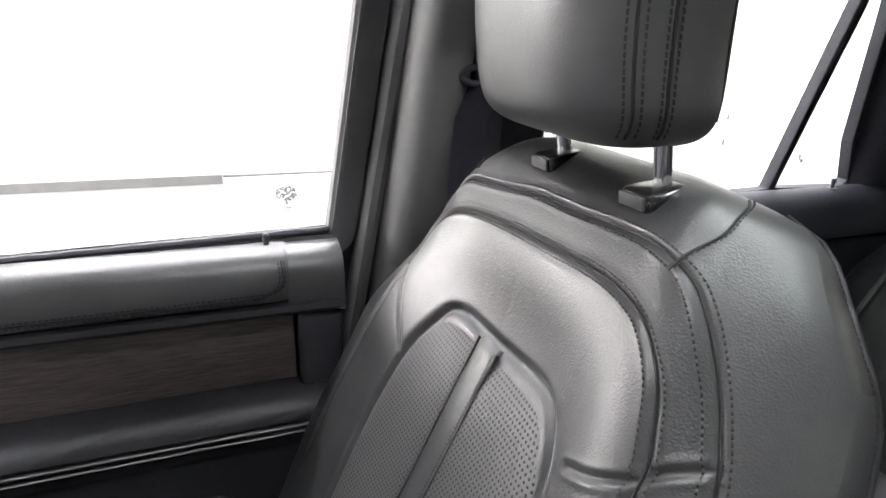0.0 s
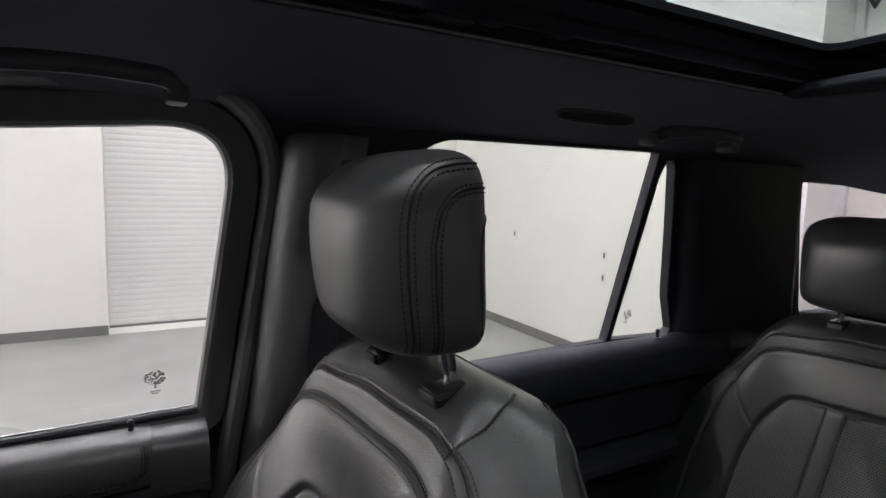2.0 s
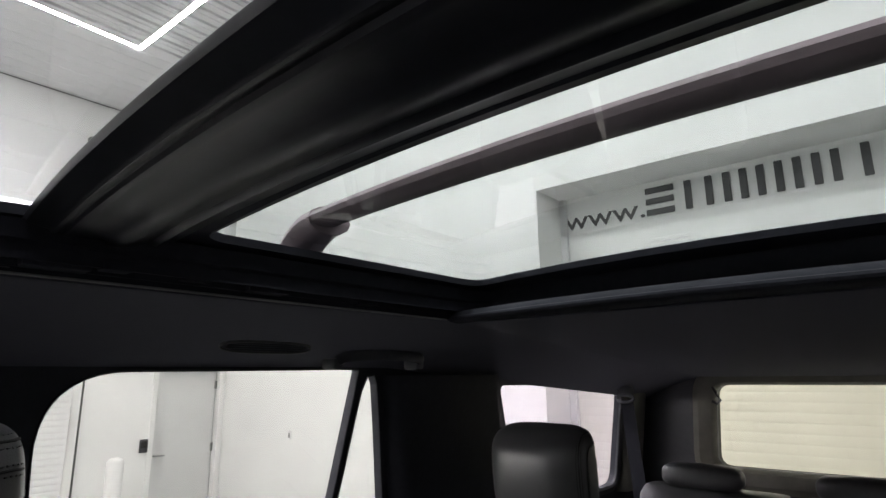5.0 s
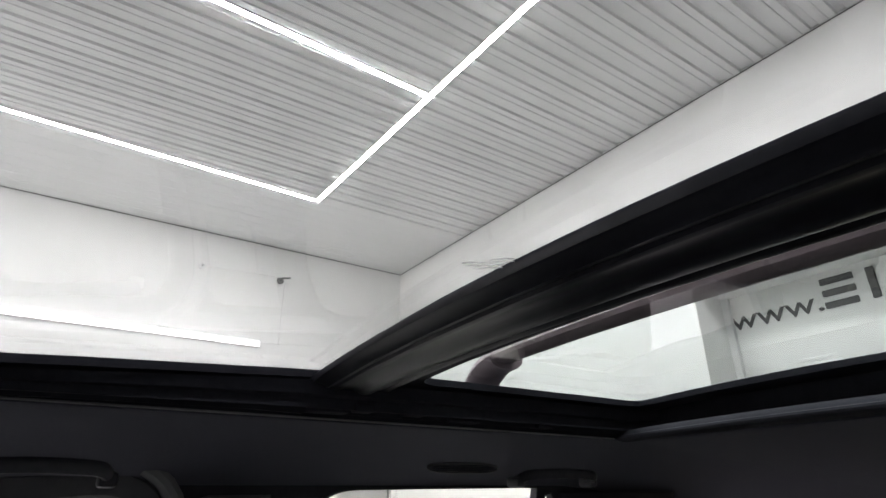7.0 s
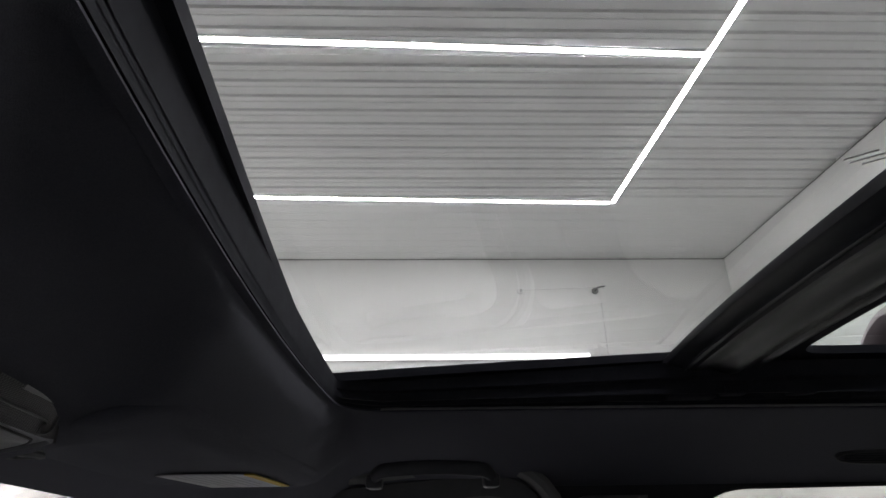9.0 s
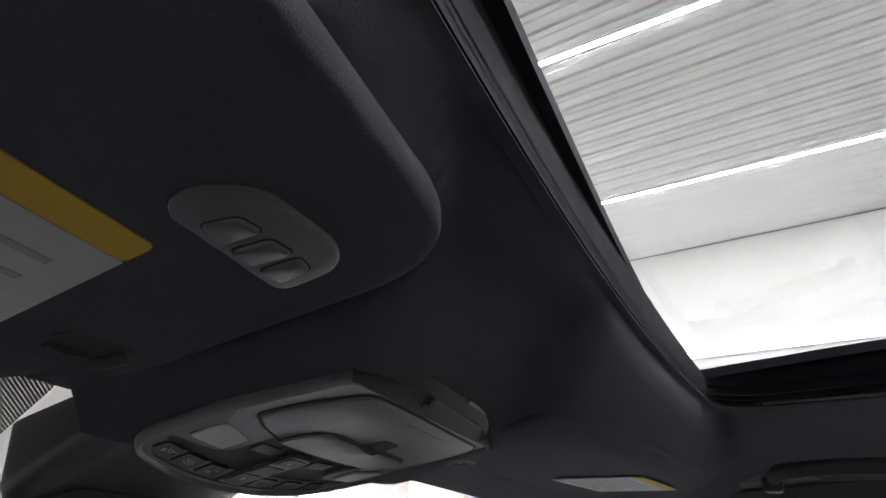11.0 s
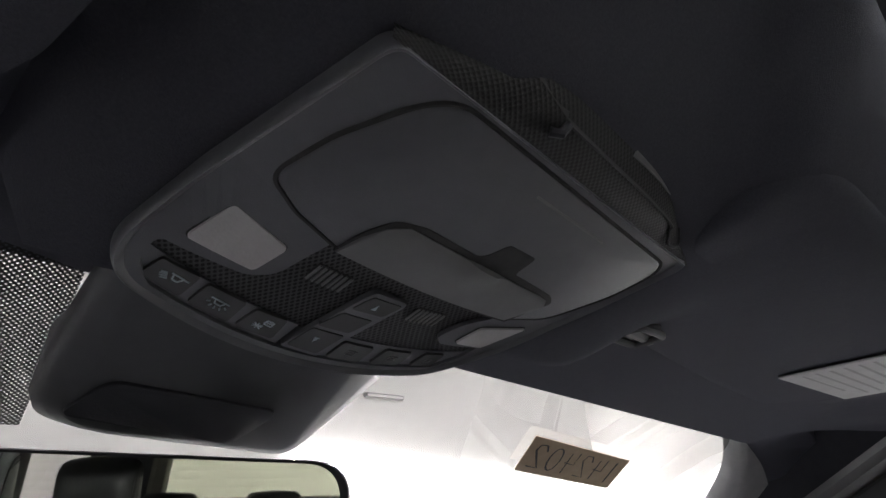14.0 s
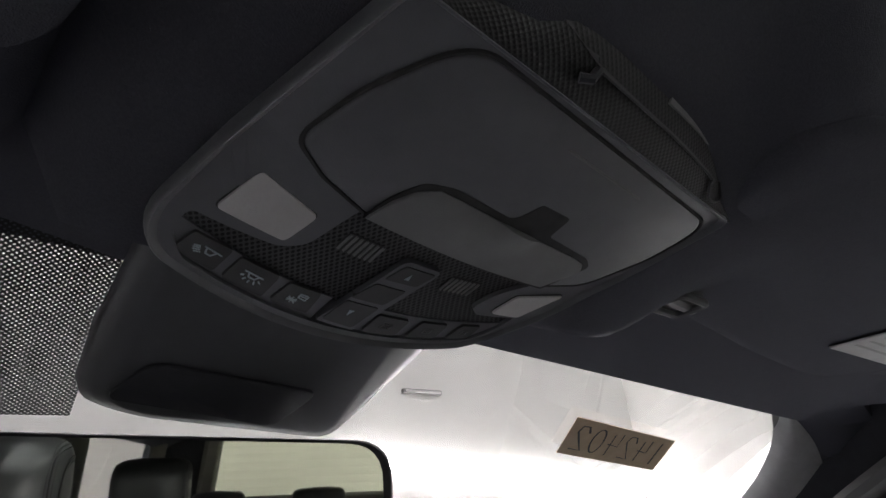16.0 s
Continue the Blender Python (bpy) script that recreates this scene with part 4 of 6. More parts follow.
rings = [[(XC + u * (RX - 0.01), y - 0.019 + bow(XC + u * GX), z + 0.006 + 0.009 * (1 - u * u)) for y, z in prof] for u in np.linspace(-1, 1, 61)]
carpart("roof_crossmember", loft(rings), M_CROSS, "glossy black ribbed roof crossmember", sharp=40)
for side in (1, -1):
    for y0, y1, z0, z1, x0 in ((-0.12, -0.19, 1.862, 1.888, 0.562), (-0.20, -0.235, 1.866, 1.880, 0.556), (-0.40, -0.47, 1.862, 1.884, 0.566), (-0.62, -0.66, 1.862, 1.878, 0.566), (-0.30, -0.34, 1.866, 1.874, 0.56)):
        xa, xb = XC + side * x0, XC + side * (x0 + 0.03)
        carpart("guide_shoe", boxes(((min(xa, xb), y1, z0), (max(xa, xb), y0, z1), 0.003)), M_RIM, "dark plastic guide shoe")

# roof blind, drawn back to the rear edge of the glass
SH_Y = -0.885
rings = []
for u in np.linspace(-1, 1, 25):
    x = XC + u * (RX - 0.012)
    yb = SH_Y + 0.075 * (1 - u * u)
    rings.append([(x, yb, 1.862), (x, yb + 0.004, 1.857), (x, yb + 0.002, 1.850), (x, yb - 0.012, 1.846), (x, yb - 0.03, 1.846), (x, yb - 0.032, 1.852), (x, -1.10, 1.856), (x, -1.10, 1.872), (x, yb - 0.01, 1.87)])
blind = thing("roof_blind", "dark fabric roof blind drawn back under the rear glass", "blind", at=(XC, -0.95, 1.85))
local(part("blind_cloth", loft(rings), M_BLIND, blind, sharp=50), blind)
local(part("pull_bar", tube([(XC + u * (RX - 0.014), SH_Y + 0.075 * (1 - u * u) + 0.003, 1.853) for u in np.linspace(-1, 1, 25)], 0.006, 8), M_RIM, blind, "black front bar"), blind)

# roof rack crossbar over the rear glass
rack = thing("roof_rack", "grey roof rack crossbar on side feet above the glass", "roof rack", at=(XC, -0.47, 1.95))
bar_line = [(XC - 0.635, -0.553, 1.992), *[(XC + u * 0.60, -0.540 + 0.044 * (1 - u * u), 2.000) for u in np.linspace(-1, 1, 21)], (XC + 0.635, -0.553, 1.992)]
local(part("crossbar", tube(bar_line, 0.030, 12, flat=0.50), M_BAR, rack), rack)
for side in (1, -1):
    pts = smooth_line([(XC + side * 0.57, -0.545, 1.998), (XC + side * 0.615, -0.552, 1.994), (XC + side * 0.665, -0.56, 1.972), (XC + side * 0.70, -0.565, 1.935)], 4)
    local(part("foot", tube(pts, 0.041, 12, flat=0.62), M_BAR, rack, "darker bar foot"), rack)
    local(part("side_rail", tube([(XC + side * 0.745, 0.3, 1.922), (XC + side * 0.745, -0.5, 1.930), (XC + side * 0.735, -2.3, 1.925)], 0.014, 8), M_GLOSS, rack), rack)

# ---- car: floor, dash, tail ----
# unseen front body, painted pale to bounce hall light up to the headliner
rings = []
for y, z0, z1, w in ((1.44, 0.10, 1.20, 0.94), (1.60, 0.08, 1.17, 0.95), (2.05, 0.06, 1.12, 0.94), (2.42, 0.06, 1.05, 0.90), (2.52, 0.10, 0.95, 0.86), (2.56, 0.20, 0.80, 0.80)):
    rings.append([(XC + w * c, y, z) for c, z in ((-0.95, z0), (-1.0, z0 + 0.15), (-1.0, z1 - 0.18), (-0.93, z1 - 0.05), (-0.75, z1), (0.0, z1 + 0.03), (0.75, z1), (0.93, z1 - 0.05), (1.0, z1 - 0.18), (1.0, z0 + 0.15), (0.95, z0))])
carpart("front_body", loft(rings), M_BODY, "unseen front body, painted pale to bounce light up", sharp=50)
carpart("lower_body", boxes(((XC - 0.97, -2.72, 0.06), (XC + 0.97, 1.44, 0.60), 0.05)), M_GLOSS, "black lower body")
for wy in (1.85, -1.80):
    for side in (1, -1):
        hub = [(0.39 * math.cos(2 * math.pi * k / 32), 0.39 * math.sin(2 * math.pi * k / 32)) for k in range(32)]
        w3 = lambda a, b, d, s=side, y0=wy: (XC + s * (0.78 + d), y0 + a, FLOOR + 0.39 + b)
        tyre = carpart("wheel", disc(hub, w3, -0.06, 0.21, 0.03), M_RUBBER, "black tyre")
        rim_d = disc([(a * 0.62, b * 0.62) for a, b in hub], w3, 0.20, 0.215, 0.006)
        carpart("wheel_rim", rim_d, M_SATIN, "grey wheel rim")
carpart("cabin_floor", boxes(((XC - 0.88, -2.7, 0.50), (XC + 0.88, 1.3, 0.56))), M_FABRIC, "dark carpet", smooth=False)
dash = [(0.72, 0.80), (0.74, 1.02), (0.80, 1.10), (0.95, 1.135), (1.30, 1.15), (1.38, 1.30), (1.45, 1.30), (1.45, 0.5), (0.9, 0.5)]
carpart("dashboard", loft([[(XC + u * 0.87, y, z) for y, z in dash] for u in (-1, 1)]), M_DARK, "dark dashboard under the windscreen", sharp=25)
TAIL_OUT = [(XC - 0.98, 0.55), (XC + 0.98, 0.55), (XC + 0.95, 1.55), (XC + 0.88, 1.80), (XC - 0.88, 1.80), (XC - 0.95, 1.55)]
HATCH = round_poly([(mir(0.50), 1.345), (0.50, 1.345), (0.465, 1.685), (mir(0.465), 1.685)], 0.05, 6)
tail3 = lambda a, b, d: (a, -2.68 + 0.10 * (b - 1.35) - d, b)
carpart("tail_frame", plate(TAIL_OUT, [HATCH], tail3, 0.06), M_DARK, "dark tailgate frame", smooth=False)
rings = []
n = len(HATCH)
for i in [*range(n), 0]:
    o = along_outline(HATCH, i)
    rings.append([tail3(HATCH[i][0] + o.x * a, HATCH[i][1] + o.y * a, b) for a, b in ((0.0, 0.01), (0.002, -0.02), (0.012, -0.035), (0.06, -0.05), (0.085, -0.04), (0.09, 0.0))])
carpart("hatch_surround", loft(rings, cap=False), M_BEIGE, "warm grey tailgate trim")
bm = bmesh.new()
bm.faces.new([bm.verts.new(tail3(a, b, 0.03)) for a, b in HATCH])
g = carpart("hatch_window", bm, M_HATCHGLASS, "tinted tailgate window", smooth=False)


# ---- doors ----
def door_loft(prof, y0, y1, steps=14):
    return loft([[(x, y, z) for x, z in prof] for y in np.linspace(y0, y1, steps)])


def front_door():
    d = thing("front_door_panel", "dark front door lining with stitched leather pad and wood inlay", "car door", at=(0.80, 0.40, 1.10))

    def put(name, bm, mat, label="", sharp=35):
        return local(part(name, bm, mat, d, label, sharp=sharp), d)

    pad = [(0.838, 1.290), (0.834, 1.301), (0.822, 1.304), (0.800, 1.301), (0.783, 1.293), (0.771, 1.277), (0.765, 1.255), (0.764, 1.235), (0.767, 1.218), (0.773, 1.211), (0.84, 1.208)]
    pad = [(x, 1.208 + (z - 1.208) * 0.80) for x, z in pad]
    # stitched pad, with a rounded end towards the pillar
    rings = []
    for y, k in [*[(yy, 1.0) for yy in np.linspace(0.95, 0.185, 16)], (0.172, 0.985), (0.164, 0.955), (0.161, 0.90)]:
        cz = 1.262
        rings.append([(0.84 + (x - 0.84) * (1 if k == 1 else k), y, cz + (z - cz) * (1.0 if k == 1 else 0.5 + 0.5 * k)) for x, z in pad])
    put("upper_pad", loft(rings), M_LEATHER_PAD, "soft dark leather pad")
    end = [(0.838, 1.288), (0.834, 1.298), (0.822, 1.300), (0.802, 1.297), (0.787, 1.289), (0.776, 1.274), (0.771, 1.252), (0.771, 1.215), (0.774, 1.195), (0.84, 1.19)]
    end = [(x, 1.208 + (z - 1.208) * 0.80 if z > 1.208 else z) for x, z in end]
    put("pad_end", door_loft(end, 0.164, 0.082, 5), M_LEATHER_PAD, "plain grey end")
    lipp = [(0.84, 1.2105), (0.775, 1.2095), (0.766, 1.205), (0.764, 1.197), (0.768, 1.190), (0.782, 1.183), (0.84, 1.18)]
    put("lower_lip", door_loft(lipp, 0.95, 0.082), M_STRIPE, "rounded lip under the pad")
    wood = [(0.84, 1.182), (0.793, 1.180), (0.790, 1.150), (0.791, 1.10), (0.795, 1.068), (0.84, 1.066)]
    put("wood_inlay", door_loft(wood, 0.95, 0.158), M_WOOD, "dark streaked wood inlay", sharp=60)
    put("lock_cover", boxes(((0.776, 0.085, 1.060), (0.84, 0.152, 1.186), 0.010, 3)), M_DARK, "black end cover")
    arm = [(0.84, 1.067), (0.796, 1.066), (0.775, 1.060), (0.755, 1.050), (0.742, 1.036), (0.739, 1.027), (0.745, 1.020), (0.84, 1.018)]
    put("armrest", door_loft(arm, 0.95, 0.082), M_STRIPE, "padded dark armrest")
    for z, r in ((1.0165, 0.003), (0.998, 0.0026)):
        put("accent_strip", tube([(0.742 + (1.0165 - z) * 0.5, y, z) for y in np.linspace(0.95, 0.09, 12)], r, 6), M_SATIN, "thin satin metal strip")
    low = [(0.84, 1.017), (0.755, 1.015), (0.752, 1.008), (0.757, 0.985), (0.772, 0.965), (0.778, 0.93), (0.778, 0.62), (0.84, 0.62)]
    put("lower_panel", door_loft(low, 0.95, 0.082), M_DARK, "black lower panel")
    # seam and threads on the pad
    edge = [(0.95, 1.2225), (0.60, 1.2225), (0.24, 1.2235), (0.197, 1.2265), (0.178, 1.234), (0.1715, 1.242), (0.170, 1.258), (0.171, 1.272)]
    line2 = smooth_line(edge, 8)

    def on_pad(y, z):
        zs = [q[1] for q in pad[2:10]][::-1]
        xs = [q[0] for q in pad[2:10]][::-1]
        return Vector((float(np.interp(z, zs, xs)) - 0.0012, y, z))

    pts = [on_pad(y, z) for y, z in line2]
    put("seam", tube(pts, 0.0013, 6), M_PIPE)
    nr = [Vector((-1, 0, 0.25))] * len(pts)
    for off in (0.0045, -0.003):
        q = [on_pad(y + (off if z > 1.226 and y < 0.2 else 0), min(1.278, z + (off if not (z > 1.226 and y < 0.2) else 0))) for y, z in line2]
        bm = stitches(q, nr, 0.0070, 0.0052, 0.0011)
        tagged(put("stitching", bm, M_STRIPE), kind="stuff")
    # lock knob
    kn = thing("lock_knob", "small black lock knob standing on the door sill", "lock knob", "lock knobs", at=(0.818, 0.187, 1.2785))
    ringk = lambda r, z: [(r * math.cos(k * math.pi / 8), r * math.sin(k * math.pi / 8), z) for k in range(16)]
    part("collar", loft([ringk(0.0105, -0.004), ringk(0.0105, 0.001), ringk(0.008, 0.0025)]), M_PLASTIC, kn)
    part("knob", loft([ringk(0.0042, 0), ringk(0.004, 0.010), ringk(0.0052, 0.013), ringk(0.0052, 0.020), ringk(0.003, 0.0225)]), M_DARK, kn)
    # sill strip along the glass
    put("sill_strip", tube([(0.8405, y, 1.293 - 0.012 * max(0, (y - 0.1) / 0.6)) for y in np.linspace(0.95, 0.092, 12)], 0.0055, 8), M_RUBBER, "black rubber sill strip")
    put("bright_line", tube([(0.8455, y, 1.2975 - 0.012 * max(0, (y - 0.1) / 0.6)) for y in np.linspace(0.95, 0.095, 12)], 0.0022, 6), M_CHROME, "thin bright strip")
    return d


def rear_door():
    d = thing("rear_door_panel", "black rear door lining under the rear side window", "car door", at=(0.80, -0.65, 1.10))

    def put(name, bm, mat, label="", sharp=35):
        return local(part(name, bm, mat, d, label, sharp=sharp), d)

    pad = [(0.84, 1.290), (0.834, 1.304), (0.820, 1.306), (0.800, 1.302), (0.783, 1.293), (0.771, 1.277), (0.765, 1.250), (0.768, 1.218), (0.775, 1.205), (0.84, 1.20)]
    put("upper_pad", door_loft(pad, -0.215, -1.20), M_REARTRIM, "soft dark leather pad")
    put("wood_inlay", door_loft([(0.84, 1.20), (0.785, 1.198), (0.79, 1.08), (0.84, 1.07)], -0.25, -1.20), M_REARTRIM, "dark inlay", sharp=60)
    put("armrest", door_loft([(0.84, 1.07), (0.78, 1.068), (0.745, 1.045), (0.742, 1.03), (0.75, 1.02), (0.778, 0.98), (0.78, 0.62), (0.84, 0.62)], -0.22, -1.20), M_REARTRIM, "dark armrest and lower panel")
    kn = thing("lock_knob", "small black lock knob standing on the door sill", "lock knob", "lock knobs", at=(0.812, -0.965, 1.304))
    ringk = lambda r, z: [(r * math.cos(k * math.pi / 8), r * math.sin(k * math.pi / 8), z) for k in range(16)]
    part("collar", loft([ringk(0.0105, -0.004), ringk(0.0105, 0.001), ringk(0.008, 0.0025)]), M_PLASTIC, kn)
    part("knob", loft([ringk(0.0042, 0), ringk(0.004, 0.010), ringk(0.0052, 0.013), ringk(0.0052, 0.020), ringk(0.003, 0.0225)]), M_DARK, kn)
    return d


front_door()
rear_door()
# plain linings of the far side doors
for nm, lab, y0, y1 in (("rear_door_panel", "dark lining of the far rear door", -0.215, -1.07),):
    d = thing(nm, lab, "car door", at=(mir(0.80), (y0 + y1) / 2, 1.10))
    prof = [(0.838, 1.290), (0.834, 1.301), (0.822, 1.304), (0.800, 1.301), (0.771, 1.277), (0.764, 1.235), (0.773, 1.20), (0.79, 1.17), (0.79, 1.07), (0.742, 1.036), (0.745, 1.02), (0.778, 0.96), (0.78, 0.62), (0.84, 0.62)]
    local(part("upper_pad", loft([[(mir(x), y, z) for x, z in prof] for y in np.linspace(y0, y1, 6)]), M_LEATHER_PAD, d), d)

# the driver's door, shut
d = thing("driver_door", "driver's door with dark padded lining, shut", "car door", at=(mir(0.87), 1.02, FLOOR + 0.80))
hinge = Vector((mir(0.87), 1.02, 0.0))
D_OUT = [(1.0, 0.64), (0.07, 0.64), (0.04, 1.24), (0.04, 1.74), (0.42, 1.708), (0.71, 1.556), (1.0, 1.35)]
D_WIN = [(0.90, 1.30), (0.10, 1.30), (0.10, 1.69), (0.40, 1.665), (0.67, 1.53)]
dd = lambda a, b, c: (mir(gx(b) + 0.03 + c), a, b)
pieces = [("door_shell", plate(D_OUT, [D_WIN], dd, 0.05), M_BODY, "pale painted outer shell")]
bm = bmesh.new()
bm.faces.new([bm.verts.new(dd(a, b, 0.025)) for a, b in D_WIN])
pieces.append(("door_glass", bm, M_GLASS, "clear door window"))
prof = [(0.87, 1.280), (0.834, 1.285), (0.800, 1.281), (0.771, 1.267), (0.764, 1.235), (0.773, 1.20), (0.79, 1.17), (0.79, 1.07), (0.742, 1.036), (0.745, 1.02), (0.778, 0.96), (0.78, 0.66), (0.87, 0.66)]
pieces.append(("lining", loft([[(mir(x + 0.02), y, z) for x, z in prof] for y in np.linspace(0.95, 0.10, 6)]), M_LEATHER_PAD, "dark padded lining"))
swing = Matrix.Translation(hinge) @ Matrix.Rotation(radians(0), 4, "Z") @ Matrix.Translation(-hinge)
for nm, bm, mt, lab in pieces:
    bm.transform(swing)
    piece = local(part(nm, bm, mt, d, lab, smooth=nm == "lining"), d)
    piece.visible_shadow = nm != "door_glass"


# ---- seats ----
SEAT_O = Vector((0.428, -0.045, 1.440))
S_A, S_B, S_N = Vector((1, 0, 0)), Vector((0, 0.42, -0.9075)), Vector((0, 0.9075, 0.42))
S_ROWS = np.array(smooth_line([(-0.068, 0.125, -0.055, -0.085), (-0.062, 0.158, -0.042, -0.095), (-0.048, 0.186, -0.025, -0.108), (-0.025, 0.208, -0.010, -0.118), (0.0, 0.230, 0.0, -0.125),
                               (0.03, 0.252, 0.003, -0.13), (0.07, 0.268, 0.004, -0.135), (0.12, 0.281, 0.004, -0.14), (0.22, 0.296, 0.004, -0.15), (0.32, 0.300, 0.004, -0.155),
                               (0.45, 0.308, 0.004, -0.16), (0.62, 0.300, 0.0, -0.16)], 10))
HP_R = [0.0, 0.3, 0.5, 0.62, 0.74, 0.84, 0.91, 0.96, 0.985, 1.0]
HP_H = [-0.018, -0.014, -0.006, 0.001, 0.006, 0.000, -0.014, -0.032, -0.046, -0.060]
TP_R = [0.0, 0.3, 0.45, 0.55, 0.63, 0.70, 0.76, 0.83, 0.90, 0.96, 1.0]
TP_H = [-0.018, -0.014, -0.006, 0.001, 0.005, 0.000, -0.012, -0.030, -0.050, -0.070, -0.090]
HP_R, HP_H = zip(*smooth_line(list(zip(HP_R, HP_H)), 10))
TP_R, TP_H = zip(*smooth_line(list(zip(TP_R, TP_H)), 10))


def seat_row(b):
    return [float(np.interp(b, S_ROWS[:, 0], S_ROWS[:, i])) for i in (1, 2, 3)]


def seat_h(u, b):
    w, hf, hb = seat_row(b)
    r = min(1.0, abs(u) / w)
    k = max(0.0, min(1.0, (b - 0.03) / 0.11))
    k = k * k * (3 - 2 * k)
    k2 = max(0.0, min(1.0, (b - 0.02) / 0.24))
    k2 = k2 * k2 * (3 - 2 * k2)
    h = float(np.interp(r, HP_R, HP_H)) * k2 + float(np.interp(r, TP_R, TP_H)) * (1 - k2)
    half = 0.35 + 0.65 * k
    h *= float(np.interp(r, [0.46, 0.58, 0.66, 0.80], [k, 0.5 * (k + half), half, 1.0]))
    top = max(0.0, min(1.0, (0.04 - b) / 0.11))
    top = top * top * (3 - 2 * top)
    e = max(0.0, min(1.0, (r - 0.58) / 0.24))
    h *= 1 - 0.45 * top * e * e * (3 - 2 * e)
    return hf + h


def seat_pt(u, b, lift=0.0):
    ease = lambda v: (lambda q: q * q * (3 - 2 * q))(max(0.0, min(1.0, v)))
    out = 0.045 * ease((u - 0.17) / 0.11) * ease((b - 0.05) / 0.24)      # the door-side bolster reaches out further
    return SEAT_O + S_A * (u + out) + S_B * b + S_N * (seat_h(u, b) + lift)


def seat_normal(u, b):
    e = 0.004
    n = (seat_pt(u + e, b) - seat_pt(u - e, b)).cross(seat_pt(u, b + e) - seat_pt(u, b - e)).normalized()
    return n if n.dot(S_N) > 0 else -n


OUTER = [(-0.276, 0.48), (-0.272, 0.34), (-0.266, 0.22), (-0.256, 0.150), (-0.241, 0.105), (-0.227, 0.077), (-0.211, 0.050), (-0.190, 0.021), (-0.168, 0.002), (-0.135, -0.006), (-0.097, -0.007), (-0.032, -0.003),
         (0.030, -0.001), (0.080, 0.007), (0.127, 0.013), (0.155, 0.017), (0.178, 0.030), (0.204, 0.066), (0.232, 0.115), (0.254, 0.17), (0.268, 0.24), (0.278, 0.34), (0.288, 0.48)]
INNER = [(-0.222, 0.48), (-0.224, 0.30), (-0.222, 0.19), (-0.215, 0.127), (-0.208, 0.104), (-0.192, 0.070), (-0.167, 0.046), (-0.135, 0.035), (-0.095, 0.032), (-0.040, 0.035), (0.020, 0.038), (0.068, 0.042),
         (0.110, 0.047), (0.145, 0.054), (0.170, 0.067), (0.190, 0.092), (0.204, 0.135), (0.215, 0.19), (0.221, 0.26), (0.225, 0.36), (0.224, 0.48)]
INSERT = [(-0.158, 0.5), (-0.160, 0.36), (-0.158, 0.26), (-0.152, 0.205), (-0.142, 0.173), (-0.122, 0.149), (-0.095, 0.138), (-0.036, 0.1405), (0.020, 0.144), (0.060, 0.146), (0.088, 0.152), (0.106, 0.168), (0.137, 0.224),
          (0.149, 0.29), (0.152, 0.36), (0.15, 0.5)]
JOIN_L = [(0.216, 0.135), (0.205, 0.16), (0.185, 0.20), (0.146, 0.245)]
CROSS = [(-0.165, 0.158), (-0.192, 0.145), (-0.213, 0.129), (-0.223, 0.114), (-0.237, 0.098)]


def densify(line):
    return resample(smooth_line(line, 10), 0.003)


LINES = [densify(OUTER), densify(INNER), densify(INSERT), densify(JOIN_L), densify([(-0.224, 0.135), (-0.205, 0.17), (-0.185, 0.20), (-0.156, 0.235)]), densify(CROSS)]


TREES = []
for ln in LINES:
    ln = resample(np.array(ln), 0.0008)
    kd = KDTree(len(ln))
    for i, q in enumerate(ln):
        kd.insert((q[0], q[1], 0), i)
    kd.balance()
    TREES.append(kd)
SEWN = ((0.0024, 0.0034, 0.0007), (0.0024, 0.0034, 0.0007), (0.006, 0.007, 0.0), (0.004, 0.003, 0.0), (0.005, 0.0, 0.0), (0.0030, 0.0036, 0.0012))


def groove(u, b):
    """Depth of the sewn-in seams at a place of the backrest, with a swelling on both sides."""
    g = 0.0
    for kd, (wid, dep, welt) in zip(TREES, SEWN):
        d = kd.find((u, b, 0))[2]
        if d < 0.03:
            h = dep * math.exp(-(d / wid) ** 2) - welt * math.exp(-((d - 0.0062) / 0.0030) ** 2)
            g = h if abs(h) > abs(g) else g
    return g


